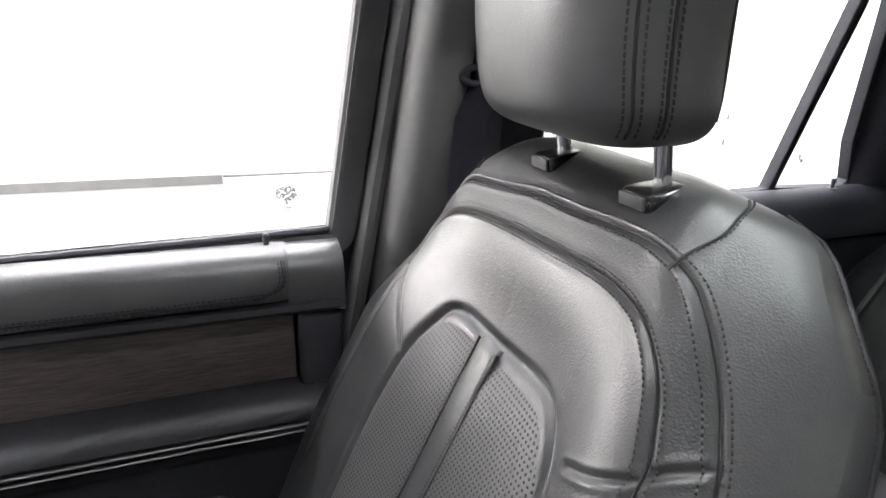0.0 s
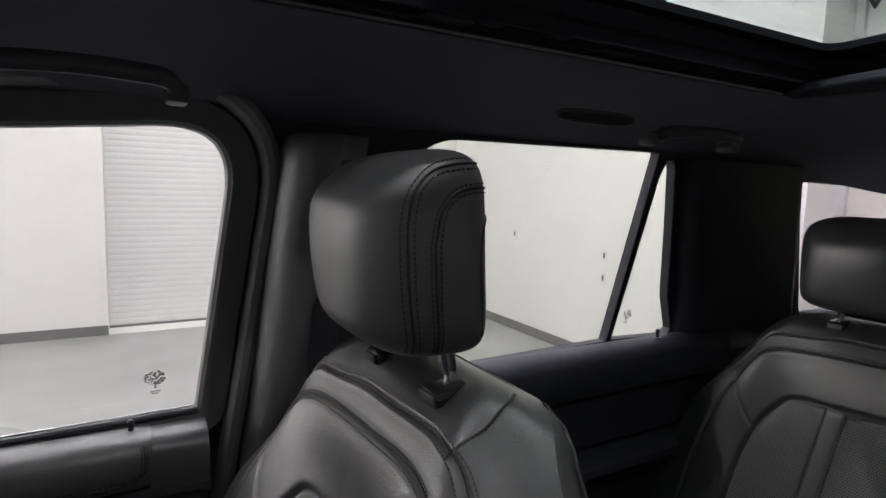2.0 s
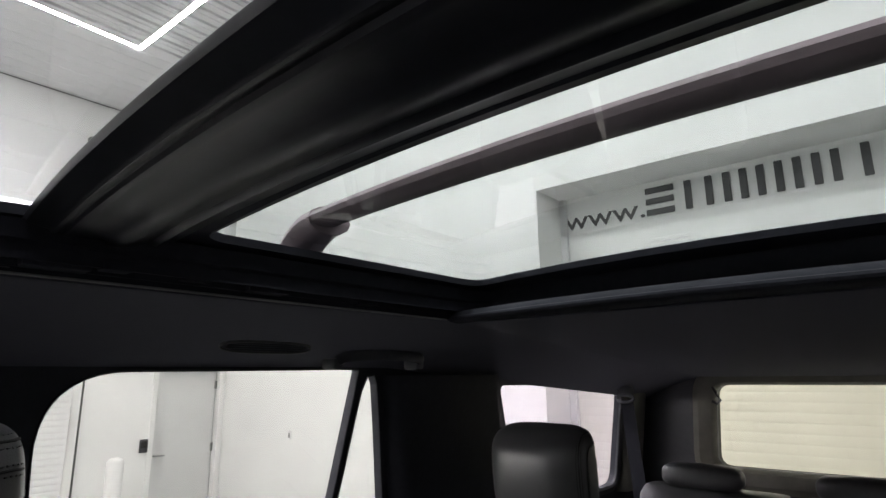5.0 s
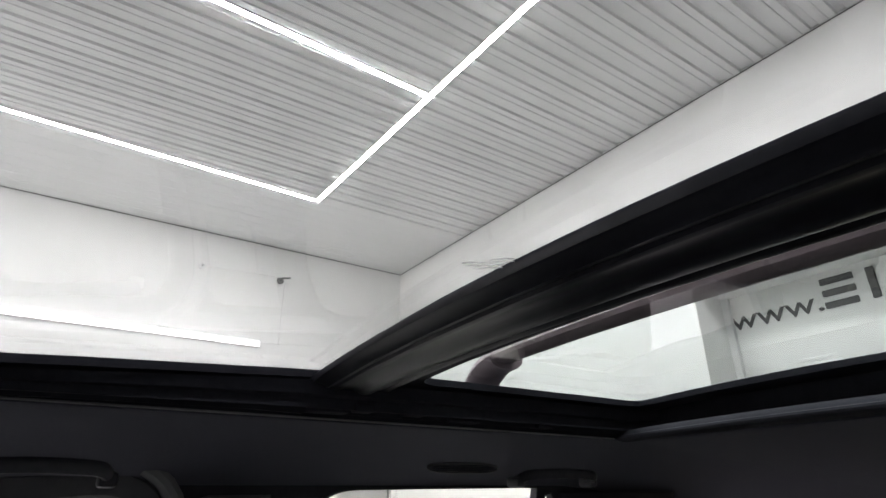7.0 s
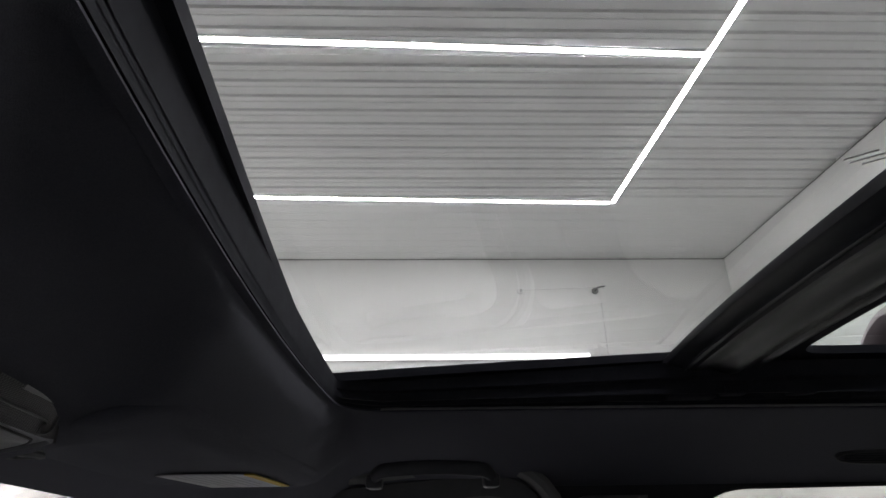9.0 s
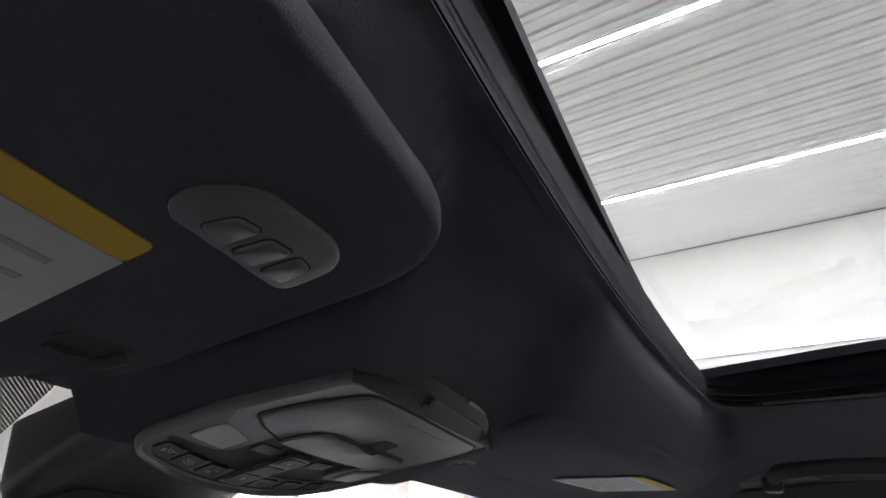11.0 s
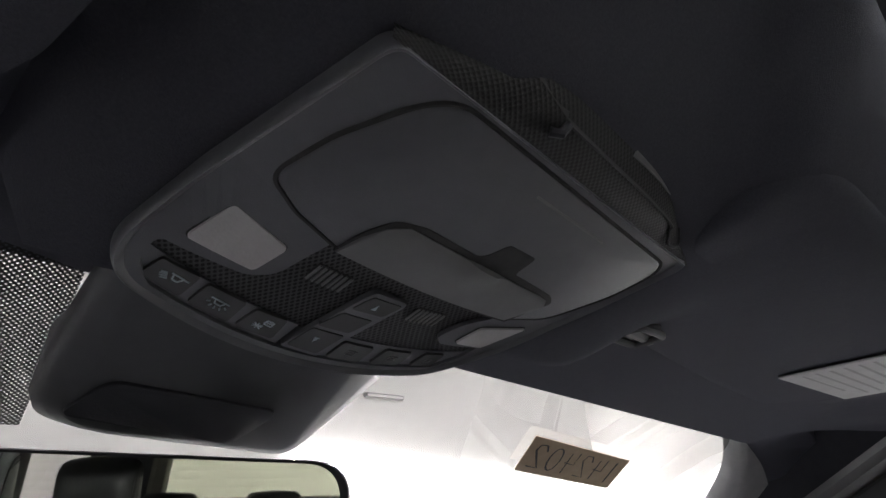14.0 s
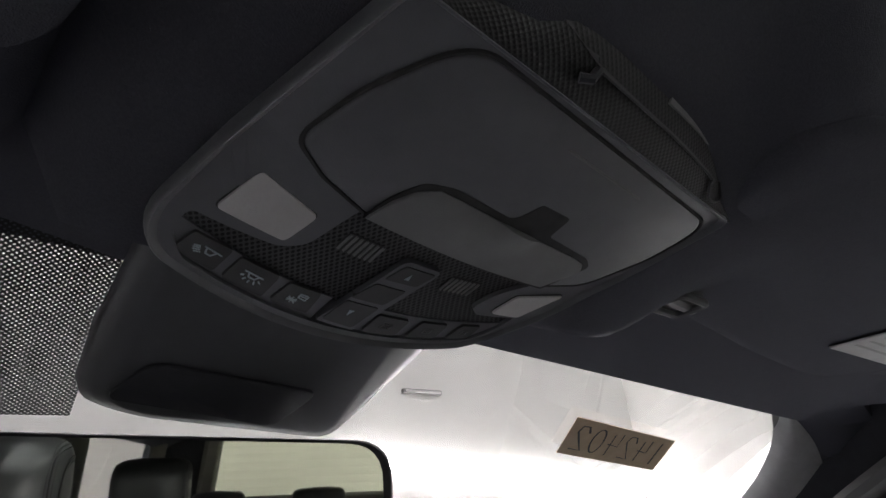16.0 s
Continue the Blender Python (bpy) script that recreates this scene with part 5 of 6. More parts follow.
def build_seat():
    seat = thing("front_row_seat", "black leather front seat with stitched seams and perforated centre", "car seat", "leather car seats", at=(0.428, 0.10, FLOOR + 0.75))

    def put(name, bm, mat, label="", parent=None, sharp=60, smooth=True):
        ob = part(name, bm, mat, parent or seat, label, sharp=sharp, smooth=smooth)
        if parent is None:
            local(ob, seat)
        return ob

    rows, nf, nb = [], 401, 25
    bs = np.r_[np.linspace(-0.068, -0.03, 8)[:-1], np.linspace(-0.03, 0.30, 240)[:-1], np.linspace(0.30, 0.62, 28)]
    for b in bs:
        w, hf, hb = seat_row(b)
        row = []
        for r in np.linspace(-1, 1, nf):
            r = math.copysign(1 - (1 - abs(r)) ** 1.25, r)
            u = r * w
            g = groove(u, b) if abs(r) < 0.97 else 0.0
            row.append(seat_pt(u, b, -g))
        hs = seat_h(w, b)
        for r in np.linspace(1, -1, nb):
            t = abs(r)
            hh = hb + (hs - 0.012 - hb) * max(0, (t - 0.72) / 0.28) ** 2 * 0.55
            row.append(SEAT_O + S_A * (r * w * (1.0 if t < 0.999 else 1.004) + (seat_pt(w, b).x - SEAT_O.x - w) * max(0.0, r)) + S_B * b + S_N * hh)
        rows.append(row)
    put("backrest", loft(rows), M_LEATHER, "black grained leather backrest")

    # perforated centre and its stripe
    bm = bmesh.new()
    uvl = bm.loops.layers.uv.new("uv")
    ring0 = [q for q in resample(smooth_line(INSERT, 10), 0.004) if q[1] < 0.49]
    cen = np.array((0.0, 0.53))
    grid = []
    for k in (0.975, 0.96, 0.93, 0.88, 0.8, 0.7, 0.6, 0.5, 0.4, 0.3, 0.2, 0.1, 0.0):
        lift = -0.004 + 0.0085 * math.sqrt(min(1.0, (0.98 - k) / 0.09))
        row = []
        for q in ring0:
            u, b = cen + (q - cen) * k
            row.append((bm.verts.new(seat_pt(u, b, lift)), (u, b)))
        grid.append(row)
    for a, c in zip(grid, grid[1:]):
        for i in range(len(ring0) - 1):
            quad = (a[i], a[i + 1], c[i + 1], c[i])
            fc = bm.faces.new([q[0] for q in quad])
            for lp, q in zip(fc.loops, quad):
                lp[uvl].uv = q[1]
    put("centre_panel", bm, M_PERF, "perforated grey-black leather centre")
    rr = []
    for b in np.linspace(0.1445, 0.42, 40):
        top = min(1.0, (b - 0.143) / 0.012)
        lf = -0.004 + 0.0085 * math.sqrt(top)
        rr.append([seat_pt(u, b, lf + l) for u, l in ((-0.0185, -0.0020), (-0.0170, -0.0002), (-0.0145, 0.0007), (0.0, 0.0009), (0.0145, 0.0007), (0.0170, -0.0002), (0.0185, -0.0020))])
    put("centre_stripe", loft(rr, closed=False), M_LEATHER_PAD, "smooth leather stripe")
    for u in (-0.0195, 0.0195):
        put("stripe_seam", tube([seat_pt(u, b, 0.0042) for b in np.linspace(0.149, 0.42, 50)], 0.0014, 6), M_PIPE)
    th = bmesh.new()
    for u in (-0.0225, 0.0225, -0.0150, 0.0150):
        line = [seat_pt(u, b, 0.0050 + (0.0003 if abs(u) < 0.02 else 0)) for b in np.linspace(0.152, 0.42, 50)]
        stitches(line, [S_N] * 50, bm=th)
    tagged(put("stripe_stitching", th, M_THREAD), kind="stuff")

    # seams: a sewn cord with a row of threads on either side
    for nm, ln in (("outer_seam", LINES[0]), ("inner_seam", LINES[1])):
        put(nm, tube([seat_pt(u, b, -0.0026) for u, b in ln], 0.0010, 6), M_PIPE)
        th = bmesh.new()
        d = np.gradient(ln, axis=0)
        d /= np.linalg.norm(d, axis=1)[:, None]
        for off in (-0.0058, 0.0058):
            q = np.stack([ln[:, 0] - d[:, 1] * off, ln[:, 1] + d[:, 0] * off], 1)
            stitches([seat_pt(u, b, 0.0002 - groove(u, b)) for u, b in q], [seat_normal(u, b) for u, b in q], bm=th)
        tagged(put(nm.replace("seam", "stitching"), th, M_THREAD), kind="stuff")
    # corner seams over the shoulders and the piping of the rear edge
    for s in (1, -1):
        pts = []
        for b, u in ((0.004, 0.158), (-0.012, 0.160), (-0.030, 0.160), (-0.047, 0.152), (-0.058, 0.142), (-0.064, 0.130)):
            pts.append(seat_pt(s * u, b, 0.0006))
        put("shoulder_seam", tube(smooth_line(pts, 4), 0.0013, 6), M_PIPE)
        tagged(put("shoulder_stitching", stitches([p + Vector((0.004 * s, 0, 0.001)) for p in smooth_line(pts, 4)], [Vector((0, 0.4, 0.9))] * (len(pts) * 4 - 3)), M_THREAD), kind="stuff")
        edge = []
        for b in np.linspace(-0.066, 0.45, 50):
            w, hf, hb = seat_row(b)
            hs = seat_h(w, b)
            edge.append(SEAT_O + S_A * (s * w * 1.003 + (seat_pt(w, b).x - SEAT_O.x - w) * max(0, s)) + S_B * b + S_N * (hb + (hs - 0.012 - hb) * 0.5))
        put("edge_piping", tube(edge, 0.0024, 6), M_STRIPE)
        tagged(put("edge_stitching", stitches([p + S_N * 0.005 + S_A * (s * 0.0006) for p in edge], [S_A * s] * 50, r=0.0006, bm=None), M_THREAD), kind="stuff")

    # cushion below
    cs = []
    for y, w, z0, z1 in ((0.20, 0.26, 0.90, 0.74), (0.28, 0.275, 0.935, 0.72), (0.45, 0.28, 0.95, 0.72), (0.62, 0.27, 0.965, 0.74), (0.68, 0.25, 0.945, 0.78)):
        cs.append([(0.428 + w * c, y, z) for c, z in ((-1, z1), (-1, z0 + 0.01), (-0.92, z0 + 0.035), (-0.75, z0 + 0.03), (-0.6, z0), (0, z0 - 0.008), (0.6, z0), (0.75, z0 + 0.03), (0.92, z0 + 0.035), (1, z0 + 0.01), (1, z1))])
    put("cushion", loft(cs), M_LEATHER, "black leather seat cushion")

    # headrest
    HC, ha, hb_, hc, pn = Vector((0.434, -0.060, 1.603)), 0.126, 0.063, 0.104, 4.2
    pmz = lambda z, s=0.0: 8.5 if z < 0 else 6.5 - 2.6 * max(0.0, s)
    pny = lambda y: 4.2 if y < 0 else 2.3

    def hp(x, y, z):
        """Place in the headrest, leaning a little forward, fuller in front."""
        k = max(0.0, (y / hb_ + 1) / 2)
        yy = y + (y / hb_) * (0.004 * (1 - (x / ha) ** 2) + 0.013 * (1 - (z / hc) ** 2) - 0.008) if y > 0 else y
        if z > 0:
            z = z - 0.36 * z * (z / hc) * k * k
        return HC + Vector((x * (1 - 0.085 * k), yy + 0.06 * z, z))

    rings = []
    for t in np.linspace(-1, 1, 41):
        z = hc * math.copysign(1 - (1 - abs(t)) ** 2.2, t)
        row = []
        for k in range(96):
            a = 2 * math.pi * k / 96
            c, s = math.cos(a), math.sin(a)
            K = max(1e-6, 1 - abs(z / hc) ** pmz(z, s))
            x = ha * math.copysign((K * c * c) ** (1 / pn), c)
            y = hb_ * math.copysign((K * s * s) ** (1 / pny(s)), s)
            row.append(hp(x, y, z))
        rings.append(row)
    head = put("headrest", loft(rings), M_LEATHER_PAD, "rounded black leather headrest", sharp=80)

    def on_side(s, y, z):
        """Place and outward normal on the headrest's side."""
        f = lambda y, z: hp(s * ha * max(1e-6, 1 - abs(z / hc) ** pmz(z, max(0.0, y / hb_)) - abs(y / hb_) ** pny(y)) ** (1 / pn), y, z)
        q, e = f(y, z), 0.0015
        n = (f(y + e, z) - f(y - e, z)).cross(f(y, z + e) - f(y, z - e)).normalized()
        return q, n if n.x * s > 0 else -n

    def hput(nm, bm, mat):
        return part(nm, bm, mat, head)

    # the side panels are sewn in with two double seams that turn back under the top
    for s in (1, -1):
        for y0, zt, rows in ((0.030, 0.087, (-0.0052, 0.0052)), (0.0075, 0.064, (-0.0042, 0.0042))):
            line = smooth_line([(y0 - 0.002, -0.090), (y0, -0.05), (y0, 0.0), (y0 - 0.001, zt - 0.048), (y0 - 0.007, zt - 0.020), (y0 - 0.022, zt - 0.004), (y0 - 0.045, zt), (-0.052, zt - 0.001)], 6)
            pn_ = [on_side(s, y, z) for y, z in line]
            hput("head_seam", tube([q + n * 0.0002 for q, n in pn_], 0.0015, 6), M_PIPE)
            th = bmesh.new()
            d = np.gradient(np.array(line), axis=0)
            d /= np.linalg.norm(d, axis=1)[:, None]
            for off in rows:
                q2 = [on_side(s, y - dz * off, z + dy * off) for (y, z), (dy, dz) in zip(line, d)]
                stitches([q + n * 0.0003 for q, n in q2], [n for _, n in q2], 0.0052, 0.0039, 0.0009, bm=th)
            tagged(hput("head_stitching", th, M_PIPE), kind="stuff")
    # insert line of the hard back
    for s in (1, -1):
        pts = []
        for zz, yy in ((0.042, -0.060), (0.036, -0.052), (0.024, -0.044), (0.0, -0.040), (-0.04, -0.040), (-0.078, -0.042)):
            K = max(1e-6, 1 - abs(zz / hc) ** pmz(zz) - abs(yy / hb_) ** pn) if abs(yy) < hb_ else 1e-6
            pts.append(hp(s * ha * K ** (1 / pn), yy, zz))
        hput("back_line", tube(smooth_line(pts, 4), 0.0014, 6), M_PIPE)

    for px in (0.482, 0.340):
        put("post", tube([(px, -0.096, 1.43), (px, -0.087, 1.475), (px, -0.076, 1.54)], 0.0072, 14), M_CHROME, "chrome headrest post")
        sl = bmesh.new()
        m = Matrix.Translation((px, -0.087, 1.4675)) @ Matrix.Rotation(radians(-7), 4, "X")
        box(sl, (-0.0190, -0.030, -0.012), (0.0190, 0.026, 0.0075), 0.0065, 3, m)
        slv = put("post_sleeve", sl, M_GLOSS, "glossy black post sleeve")
        bt = bmesh.new()
        box(bt, (-0.0145, 0.0255, -0.006), (0.0145, 0.0285, 0.005), 0.0012, 2, m)
        part("release_tab", bt, M_PLASTIC, slv)
    return seat


seat = build_seat()
base = seat.location
rear_r = copy_thing(seat, Matrix.Translation(base + Vector((0.027, -1.10, -0.078))))
rear_r.name = "second_row_seat"
tagged(rear_r, "black leather second-row seat with matching headrest", "car seat")
drv = copy_thing(seat, Matrix.Translation(base + Vector((2 * (XC - 0.428), 0, 0))))
tagged(drv, "black leather driver's seat with stitched headrest", "car seat")
rear_l = copy_thing(seat, Matrix.Translation(base + Vector((2 * (XC - 0.428) - 0.027, -1.10, -0.078))))
rear_l.name = "second_row_seat"
tagged(rear_l, "black leather second-row seat with matching headrest", "car seat")


def third_seat(x0, x1, h0, h1):
    s = thing("third_row_seat", "dark third-row seat back with its low headrest folded", "car seat", "third-row seats", at=((x0 + x1) / 2, -2.06, 0.75))
    w = (x1 - x0) / 2
    rr = []
    for z, k, d in ((0.0, 0.98, 0.10), (0.35, 1.0, 0.10), (0.52, 1.0, 0.095), (0.585, 0.975, 0.085), (0.608, 0.93, 0.06), (0.614, 0.86, 0.03)):
        rr.append([(w * k * math.copysign(abs(math.cos(a)) ** 0.25, math.cos(a)), d * math.copysign(abs(math.sin(a)) ** 0.5, math.sin(a)) - 0.25 * (z - 0.6), z) for a in np.linspace(0, 2 * math.pi, 40, endpoint=False)])
    part("backrest", loft(rr), M_LEATHER, s, sharp=70)
    rr = []
    for t in np.linspace(-1, 1, 13):
        K = max(1e-5, 1 - abs(t) ** 3)
        rr.append([((h0 + h1) / 2 - (x0 + x1) / 2 + (h1 - h0) / 2 * math.copysign((K * math.cos(a) ** 2) ** 0.25, math.cos(a)), 0.055 * math.copysign((K * math.sin(a) ** 2) ** 0.36, math.sin(a)), 0.648 + 0.042 * t) for a in np.linspace(0, 2 * math.pi, 40, endpoint=False)])
    part("headrest", loft(rr), M_LEATHER, s, sharp=80)
    return s


third_seat(0.115, 0.585, 0.25, 0.51)
third_seat(-0.30, 0.10, -0.20, 0.055)
third_seat(-0.755, -0.315, -0.66, -0.42)


# ---- belts, handles, vents ----
def belt(line, normal, width, name, label, at):
    e = thing(name, label, "seat belt", "seat belts", at=at)
    up = Vector(normal)
    rings = []
    p = [Vector(q) for q in smooth_line(line, 6)]
    for i, q in enumerate(p):
        d = (p[min(i + 1, len(p) - 1)] - p[max(i - 1, 0)]).normalized()
        s = d.cross(up).normalized() * (width / 2)
        n = up.normalized() * 0.0007
        rings.append([q - s - n, q + s - n, q + s + n, q - s + n])
    local(part("webbing", loft(rings), M_BELT, e, smooth=False), e)
    return e


fb = belt([(0.705, -0.085, 1.525), (0.692, -0.075, 1.46), (0.672, -0.062, 1.38), (0.655, -0.06, 1.28), (0.66, -0.08, 1.0)], (-0.8, 0.6, 0.05), 0.047, "seat_belt", "dark grey front seat belt hanging from the pillar", (0.68, -0.05, 1.3))
ringline = [(0.703 - 0.012 * math.cos(a) * 0.5, -0.084 + 0.024 * math.cos(a), 1.532 + 0.010 * math.sin(a)) for a in np.linspace(0, 2 * math.pi, 17)[:-1]]
local(part("belt_ring", tube(ringline, 0.0045, 8, closed=True, up=(1, 0, 0)), M_DARK, fb, "black belt guide"), fb)
local(part("height_slider", boxes(((0.715, -0.125, 1.52), (0.745, -0.085, 1.60), 0.008)), M_DARK, fb), fb)
tb = belt([(0.695, -2.23, 1.635), (0.685, -2.22, 1.58), (0.668, -2.21, 1.40), (0.645, -2.20, 1.15)], (-0.3, 0.95, 0.05), 0.05, "seat_belt", "dark grey third-row seat belt on the tail pillar", (0.68, -2.2, 1.4))
local(part("belt_ring", tube([(0.695 - 0.035 * math.cos(a), -2.222, 1.640 + 0.014 * math.sin(a)) for a in np.linspace(0, 2 * math.pi, 17)[:-1]], 0.006, 8, closed=True, up=(0, 1, 0)), M_DARK, tb, "black belt guide"), tb)
local(part("belt_cap", boxes(((0.67, -2.26, 1.645), (0.73, -2.225, 1.69), 0.01)), M_DARK, tb), tb)


def grab_handle(y0, y1, side):
    x = lambda v: v if side > 0 else mir(v)
    e = thing("grab_handle", "black padded grab handle fixed under the roof edge", "grab handle", "grab handles", at=(x(0.605), (y0 + y1) / 2, 1.79))
    line = smooth_line([(x(0.622), y0, 1.763), (x(0.606), y0 - 0.004, 1.771), (x(0.592), y0 - 0.022, 1.777), (x(0.588), (y0 + y1) / 2, 1.780), (x(0.592), y1 + 0.022, 1.777), (x(0.606), y1 + 0.004, 1.771), (x(0.622), y1, 1.763)], 6)
    local(part("grip", tube(line, 0.0085, 10, flat=1.3), M_DARK, e), e)
    for yy in (y0, y1):
        lo, hi = sorted((x(0.604), x(0.645)))
        local(part("mount", boxes(((lo, yy - 0.013, 1.751), (hi, yy + 0.013, 1.773), 0.006)), M_DARK, e, "black end mount"), e)
    return e


grab_handle(0.315, 0.130, 1)
grab_handle(-0.675, -0.905, 1)
grab_handle(0.315, 0.130, -1)

vent = thing("roof_vent", "flat oval roof air vent above the rear door", "air vent", at=(0.606, -0.515, 1.790))
ov = [(math.copysign(abs(math.cos(a)) ** 0.7, math.cos(a)) * 0.088, math.copysign(abs(math.sin(a)) ** 0.8, math.sin(a)) * 0.016) for a in np.linspace(0, 2 * math.pi, 41)[:-1]]
vm = lambda a, b, d: Vector((-0.45 * b - d * 0.85, a, -0.0 + b * 0.55 - d * 0.5))
vl = [vm(a, b, 0.004) for a, b in ov]
part("bezel", tube(vl, 0.0024, 8, closed=True), M_PLASTIC, vent, "thin grey bezel")
part("backing", disc(ov, vm, -0.002, 0.001), M_FABRIC, vent, smooth=False)
for k in range(4):
    b = -0.009 + 0.006 * k
    w = 0.078 * math.sqrt(max(0.1, 1 - (b / 0.018) ** 2))
    part("vane", tube([vm(-w, b, 0.004), vm(w, b, 0.004)], 0.0016, 6), M_DARK, vent)
hook = thing("coat_hook", "small dark coat hook on the tail pillar", "hook", at=(0.46, -2.60, 1.67))
part("hook", tube([(0.0, 0.0, 0.0), (0.0, 0.02, 0.005), (-0.015, 0.03, -0.02), (-0.03, 0.03, -0.045), (-0.015, 0.03, -0.06), (0.005, 0.03, -0.05)], 0.006, 8), M_DARK, hook)


# ---- overhead console ----
C_N = Vector((-0.0537, -0.3625, -1.0)).normalized()


def con(p, q, d):
    """Console place: p across, q from its front edge to its rear, d down out of its face."""
    x = -0.110 + 0.0875 * p + 0.043 * q
    y = 0.556 + 0.005 * p - 0.111 * q + 0.026 * (1 - min(1.0, p * p)) * max(0.0, 1 - q / 0.5)
    at = Vector((x, y, 1.9238 - 0.0537 * x - 0.3625 * y)) + C_N * (d + 0.0075 * max(0.0, min(1.1, (q - 0.35) / 0.6)) * (1 - 0.35 * p))
    return C_E + (at - C_E) * C_K


console = thing("overhead_console", "dark grey roof console with lid, lamps and switches", "overhead console", at=(-0.09, 0.51, 1.75))


def cput(name, bm, mat, label="", parent=None, sharp=35, smooth=True):
    ob = part(name, bm, mat, parent or console, label, sharp=sharp, smooth=smooth)
    if parent is None:
        local(ob, console)
    return ob


def sized(outl, k, c=(0.0, 0.5)):
    return [(c[0] + (a - c[0]) * k, c[1] + (b - c[1]) * k) for a, b in outl]


c_out = dense(round_poly([(-1.0, 0.0), (0.76, 0.004), (0.975, 0.16), (1.045, 0.47), (1.05, 0.885), (-1.02, 0.945)], [0.17, 0.12, 0.12, 0.12, 0.05, 0.05], 10), 0.05)
FIELD = round_poly([(-0.905, 0.165), (-0.56, 0.198), (-0.475, 0.235), (-0.425, 0.373), (0.11, 0.360), (0.66, 0.340), (0.535, 0.272), (0.49, 0.205), (0.56, 0.174), (0.80, 0.165), (0.79, 0.10),
                    (0.72, 0.040), (-0.80, 0.034), (-0.895, 0.085)], [0.03, 0.03, 0.03, 0.008, 0.01, 0.006, 0.03, 0.03, 0.02, 0.01, 0.02, 0.02, 0.03, 0.03], 5)
FIELD = dense(FIELD, 0.05)
rings = [[con(a, b, -0.030) for a, b in sized(c_out, 1.012)], [con(a, b, -0.012) for a, b in sized(c_out, 1.010)], [con(a, b, -0.0055) for a, b in sized(c_out, 1.007)],
         [con(a, b, -0.0018) for a, b in sized(c_out, 1.003)], [con(a, b, 0.0006) for a, b in sized(c_out, 0.996)], [con(a, b, 0.0013) for a, b in sized(c_out, 0.988)], [con(a, b, 0.0008) for a, b in sized(c_out, 0.978)], [con(a, b, -0.0008) for a, b in sized(c_out, 0.964)]]
cput("housing_rim", loft(rings, cap=False), M_CONSOLE, "rounded dark grey rim", sharp=60)
cput("housing", plate(sized(c_out, 0.968), [FIELD], lambda a, b, d: con(a, b, -0.0008 - d), 0.004), M_CONSOLE, "dark grey moulded face", smooth=False)

# storage lid, flush in the face with a gap round it
lid_o = dense(round_poly([(-0.845, 0.470), (-0.66, 0.411), (-0.425, 0.374), (0.11, 0.362), (0.69, 0.340), (0.905, 0.385), (1.000, 0.60), (0.985, 0.830), (-0.735, 0.910), (-0.835, 0.66)],
                         [0.06, 0.03, 0.01, 0.01, 0.02, 0.07, 0.06, 0.11, 0.13, 0.03], 8), 0.06)
cput("lid_gap", tube([con(a, b, -0.0008) for a, b in lid_o], 0.0010, 6, closed=True), M_INK, "black gap round the lid")
lid_i = sized(lid_o, 0.987, (0.05, 0.6))
rings = [[con(a, b, -0.006) for a, b in lid_i], [con(a, b, -0.0006) for a, b in lid_i], [con(a, b, 0.0002) for a, b in sized(lid_i, 0.992, (0.05, 0.6))], [con(a, b, 0.0006) for a, b in sized(lid_i, 0.975, (0.05, 0.6))],
         [con(a, b, 0.0010) for a, b in sized(lid_i, 0.5, (0.05, 0.6))]]
lid = cput("lid", loft(rings), M_CONSOLE, "large hinged storage lid", sharp=50)
part("mould_line", tube([con(-0.069, 0.804, 0.0010), con(0.20, 0.795, 0.0010), con(0.455, 0.785, 0.0009)], 0.0006, 6), M_LATCH, lid)
# flat dark sheet that stands in for the shade behind the latch
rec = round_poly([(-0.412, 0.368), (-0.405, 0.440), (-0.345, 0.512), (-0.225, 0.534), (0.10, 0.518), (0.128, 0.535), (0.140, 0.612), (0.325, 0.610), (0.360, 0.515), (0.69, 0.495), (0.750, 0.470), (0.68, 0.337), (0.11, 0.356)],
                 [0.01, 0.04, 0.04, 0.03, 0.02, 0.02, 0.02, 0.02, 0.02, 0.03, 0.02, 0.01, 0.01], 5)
cput("latch_shade", disc(dense(rec, 0.05), con, -0.004, 0.0013), M_INK, "dark sheet painting the shade round the lid latch")


def latch_edge(p):
    return float(np.interp(p, [-0.405, -0.385, -0.345, -0.27, 0.05, 0.13, 0.30, 0.62, 0.69, 0.715], [0.376, 0.433, 0.478, 0.508, 0.496, 0.494, 0.490, 0.482, 0.474, 0.460]))


def latch_d(p, t):
    tab = math.exp(-((p - 0.21) / 0.10) ** 4) * max(0.0, (t - 0.35) / 0.65) ** 1.5
    return 0.0016 + 0.0014 * t - 0.0012 * t ** 8 + 0.0030 * tab


rings = []
for p in (-0.405, -0.395, -0.385, -0.365, -0.345, -0.31, -0.27, -0.15, 0.0, 0.07, 0.10, 0.12, 0.15, 0.21, 0.27, 0.30, 0.33, 0.36, 0.45, 0.55, 0.62, 0.66, 0.69, 0.705, 0.715):
    q0, q1 = 0.369 - 0.024 * (p + 0.42) / 1.1 + max(0.0, p - 0.66) * 1.2, latch_edge(p)
    rings.append([con(p, q0, -0.002), *[con(p, q0 + (q1 - q0) * t, latch_d(p, t)) for t in (0.0, 0.15, 0.3, 0.45, 0.6, 0.75, 0.85, 0.93, 1.0)], con(p, q1 + 0.004, -0.002)])
cput("latch", loft(rings), M_LATCH, "smooth lid latch, the light it catches painted as paler grey", sharp=40)

# recessed field: mesh, button strips and switches
bm = bmesh.new()
uvl = bm.loops.layers.uv.new("uv")
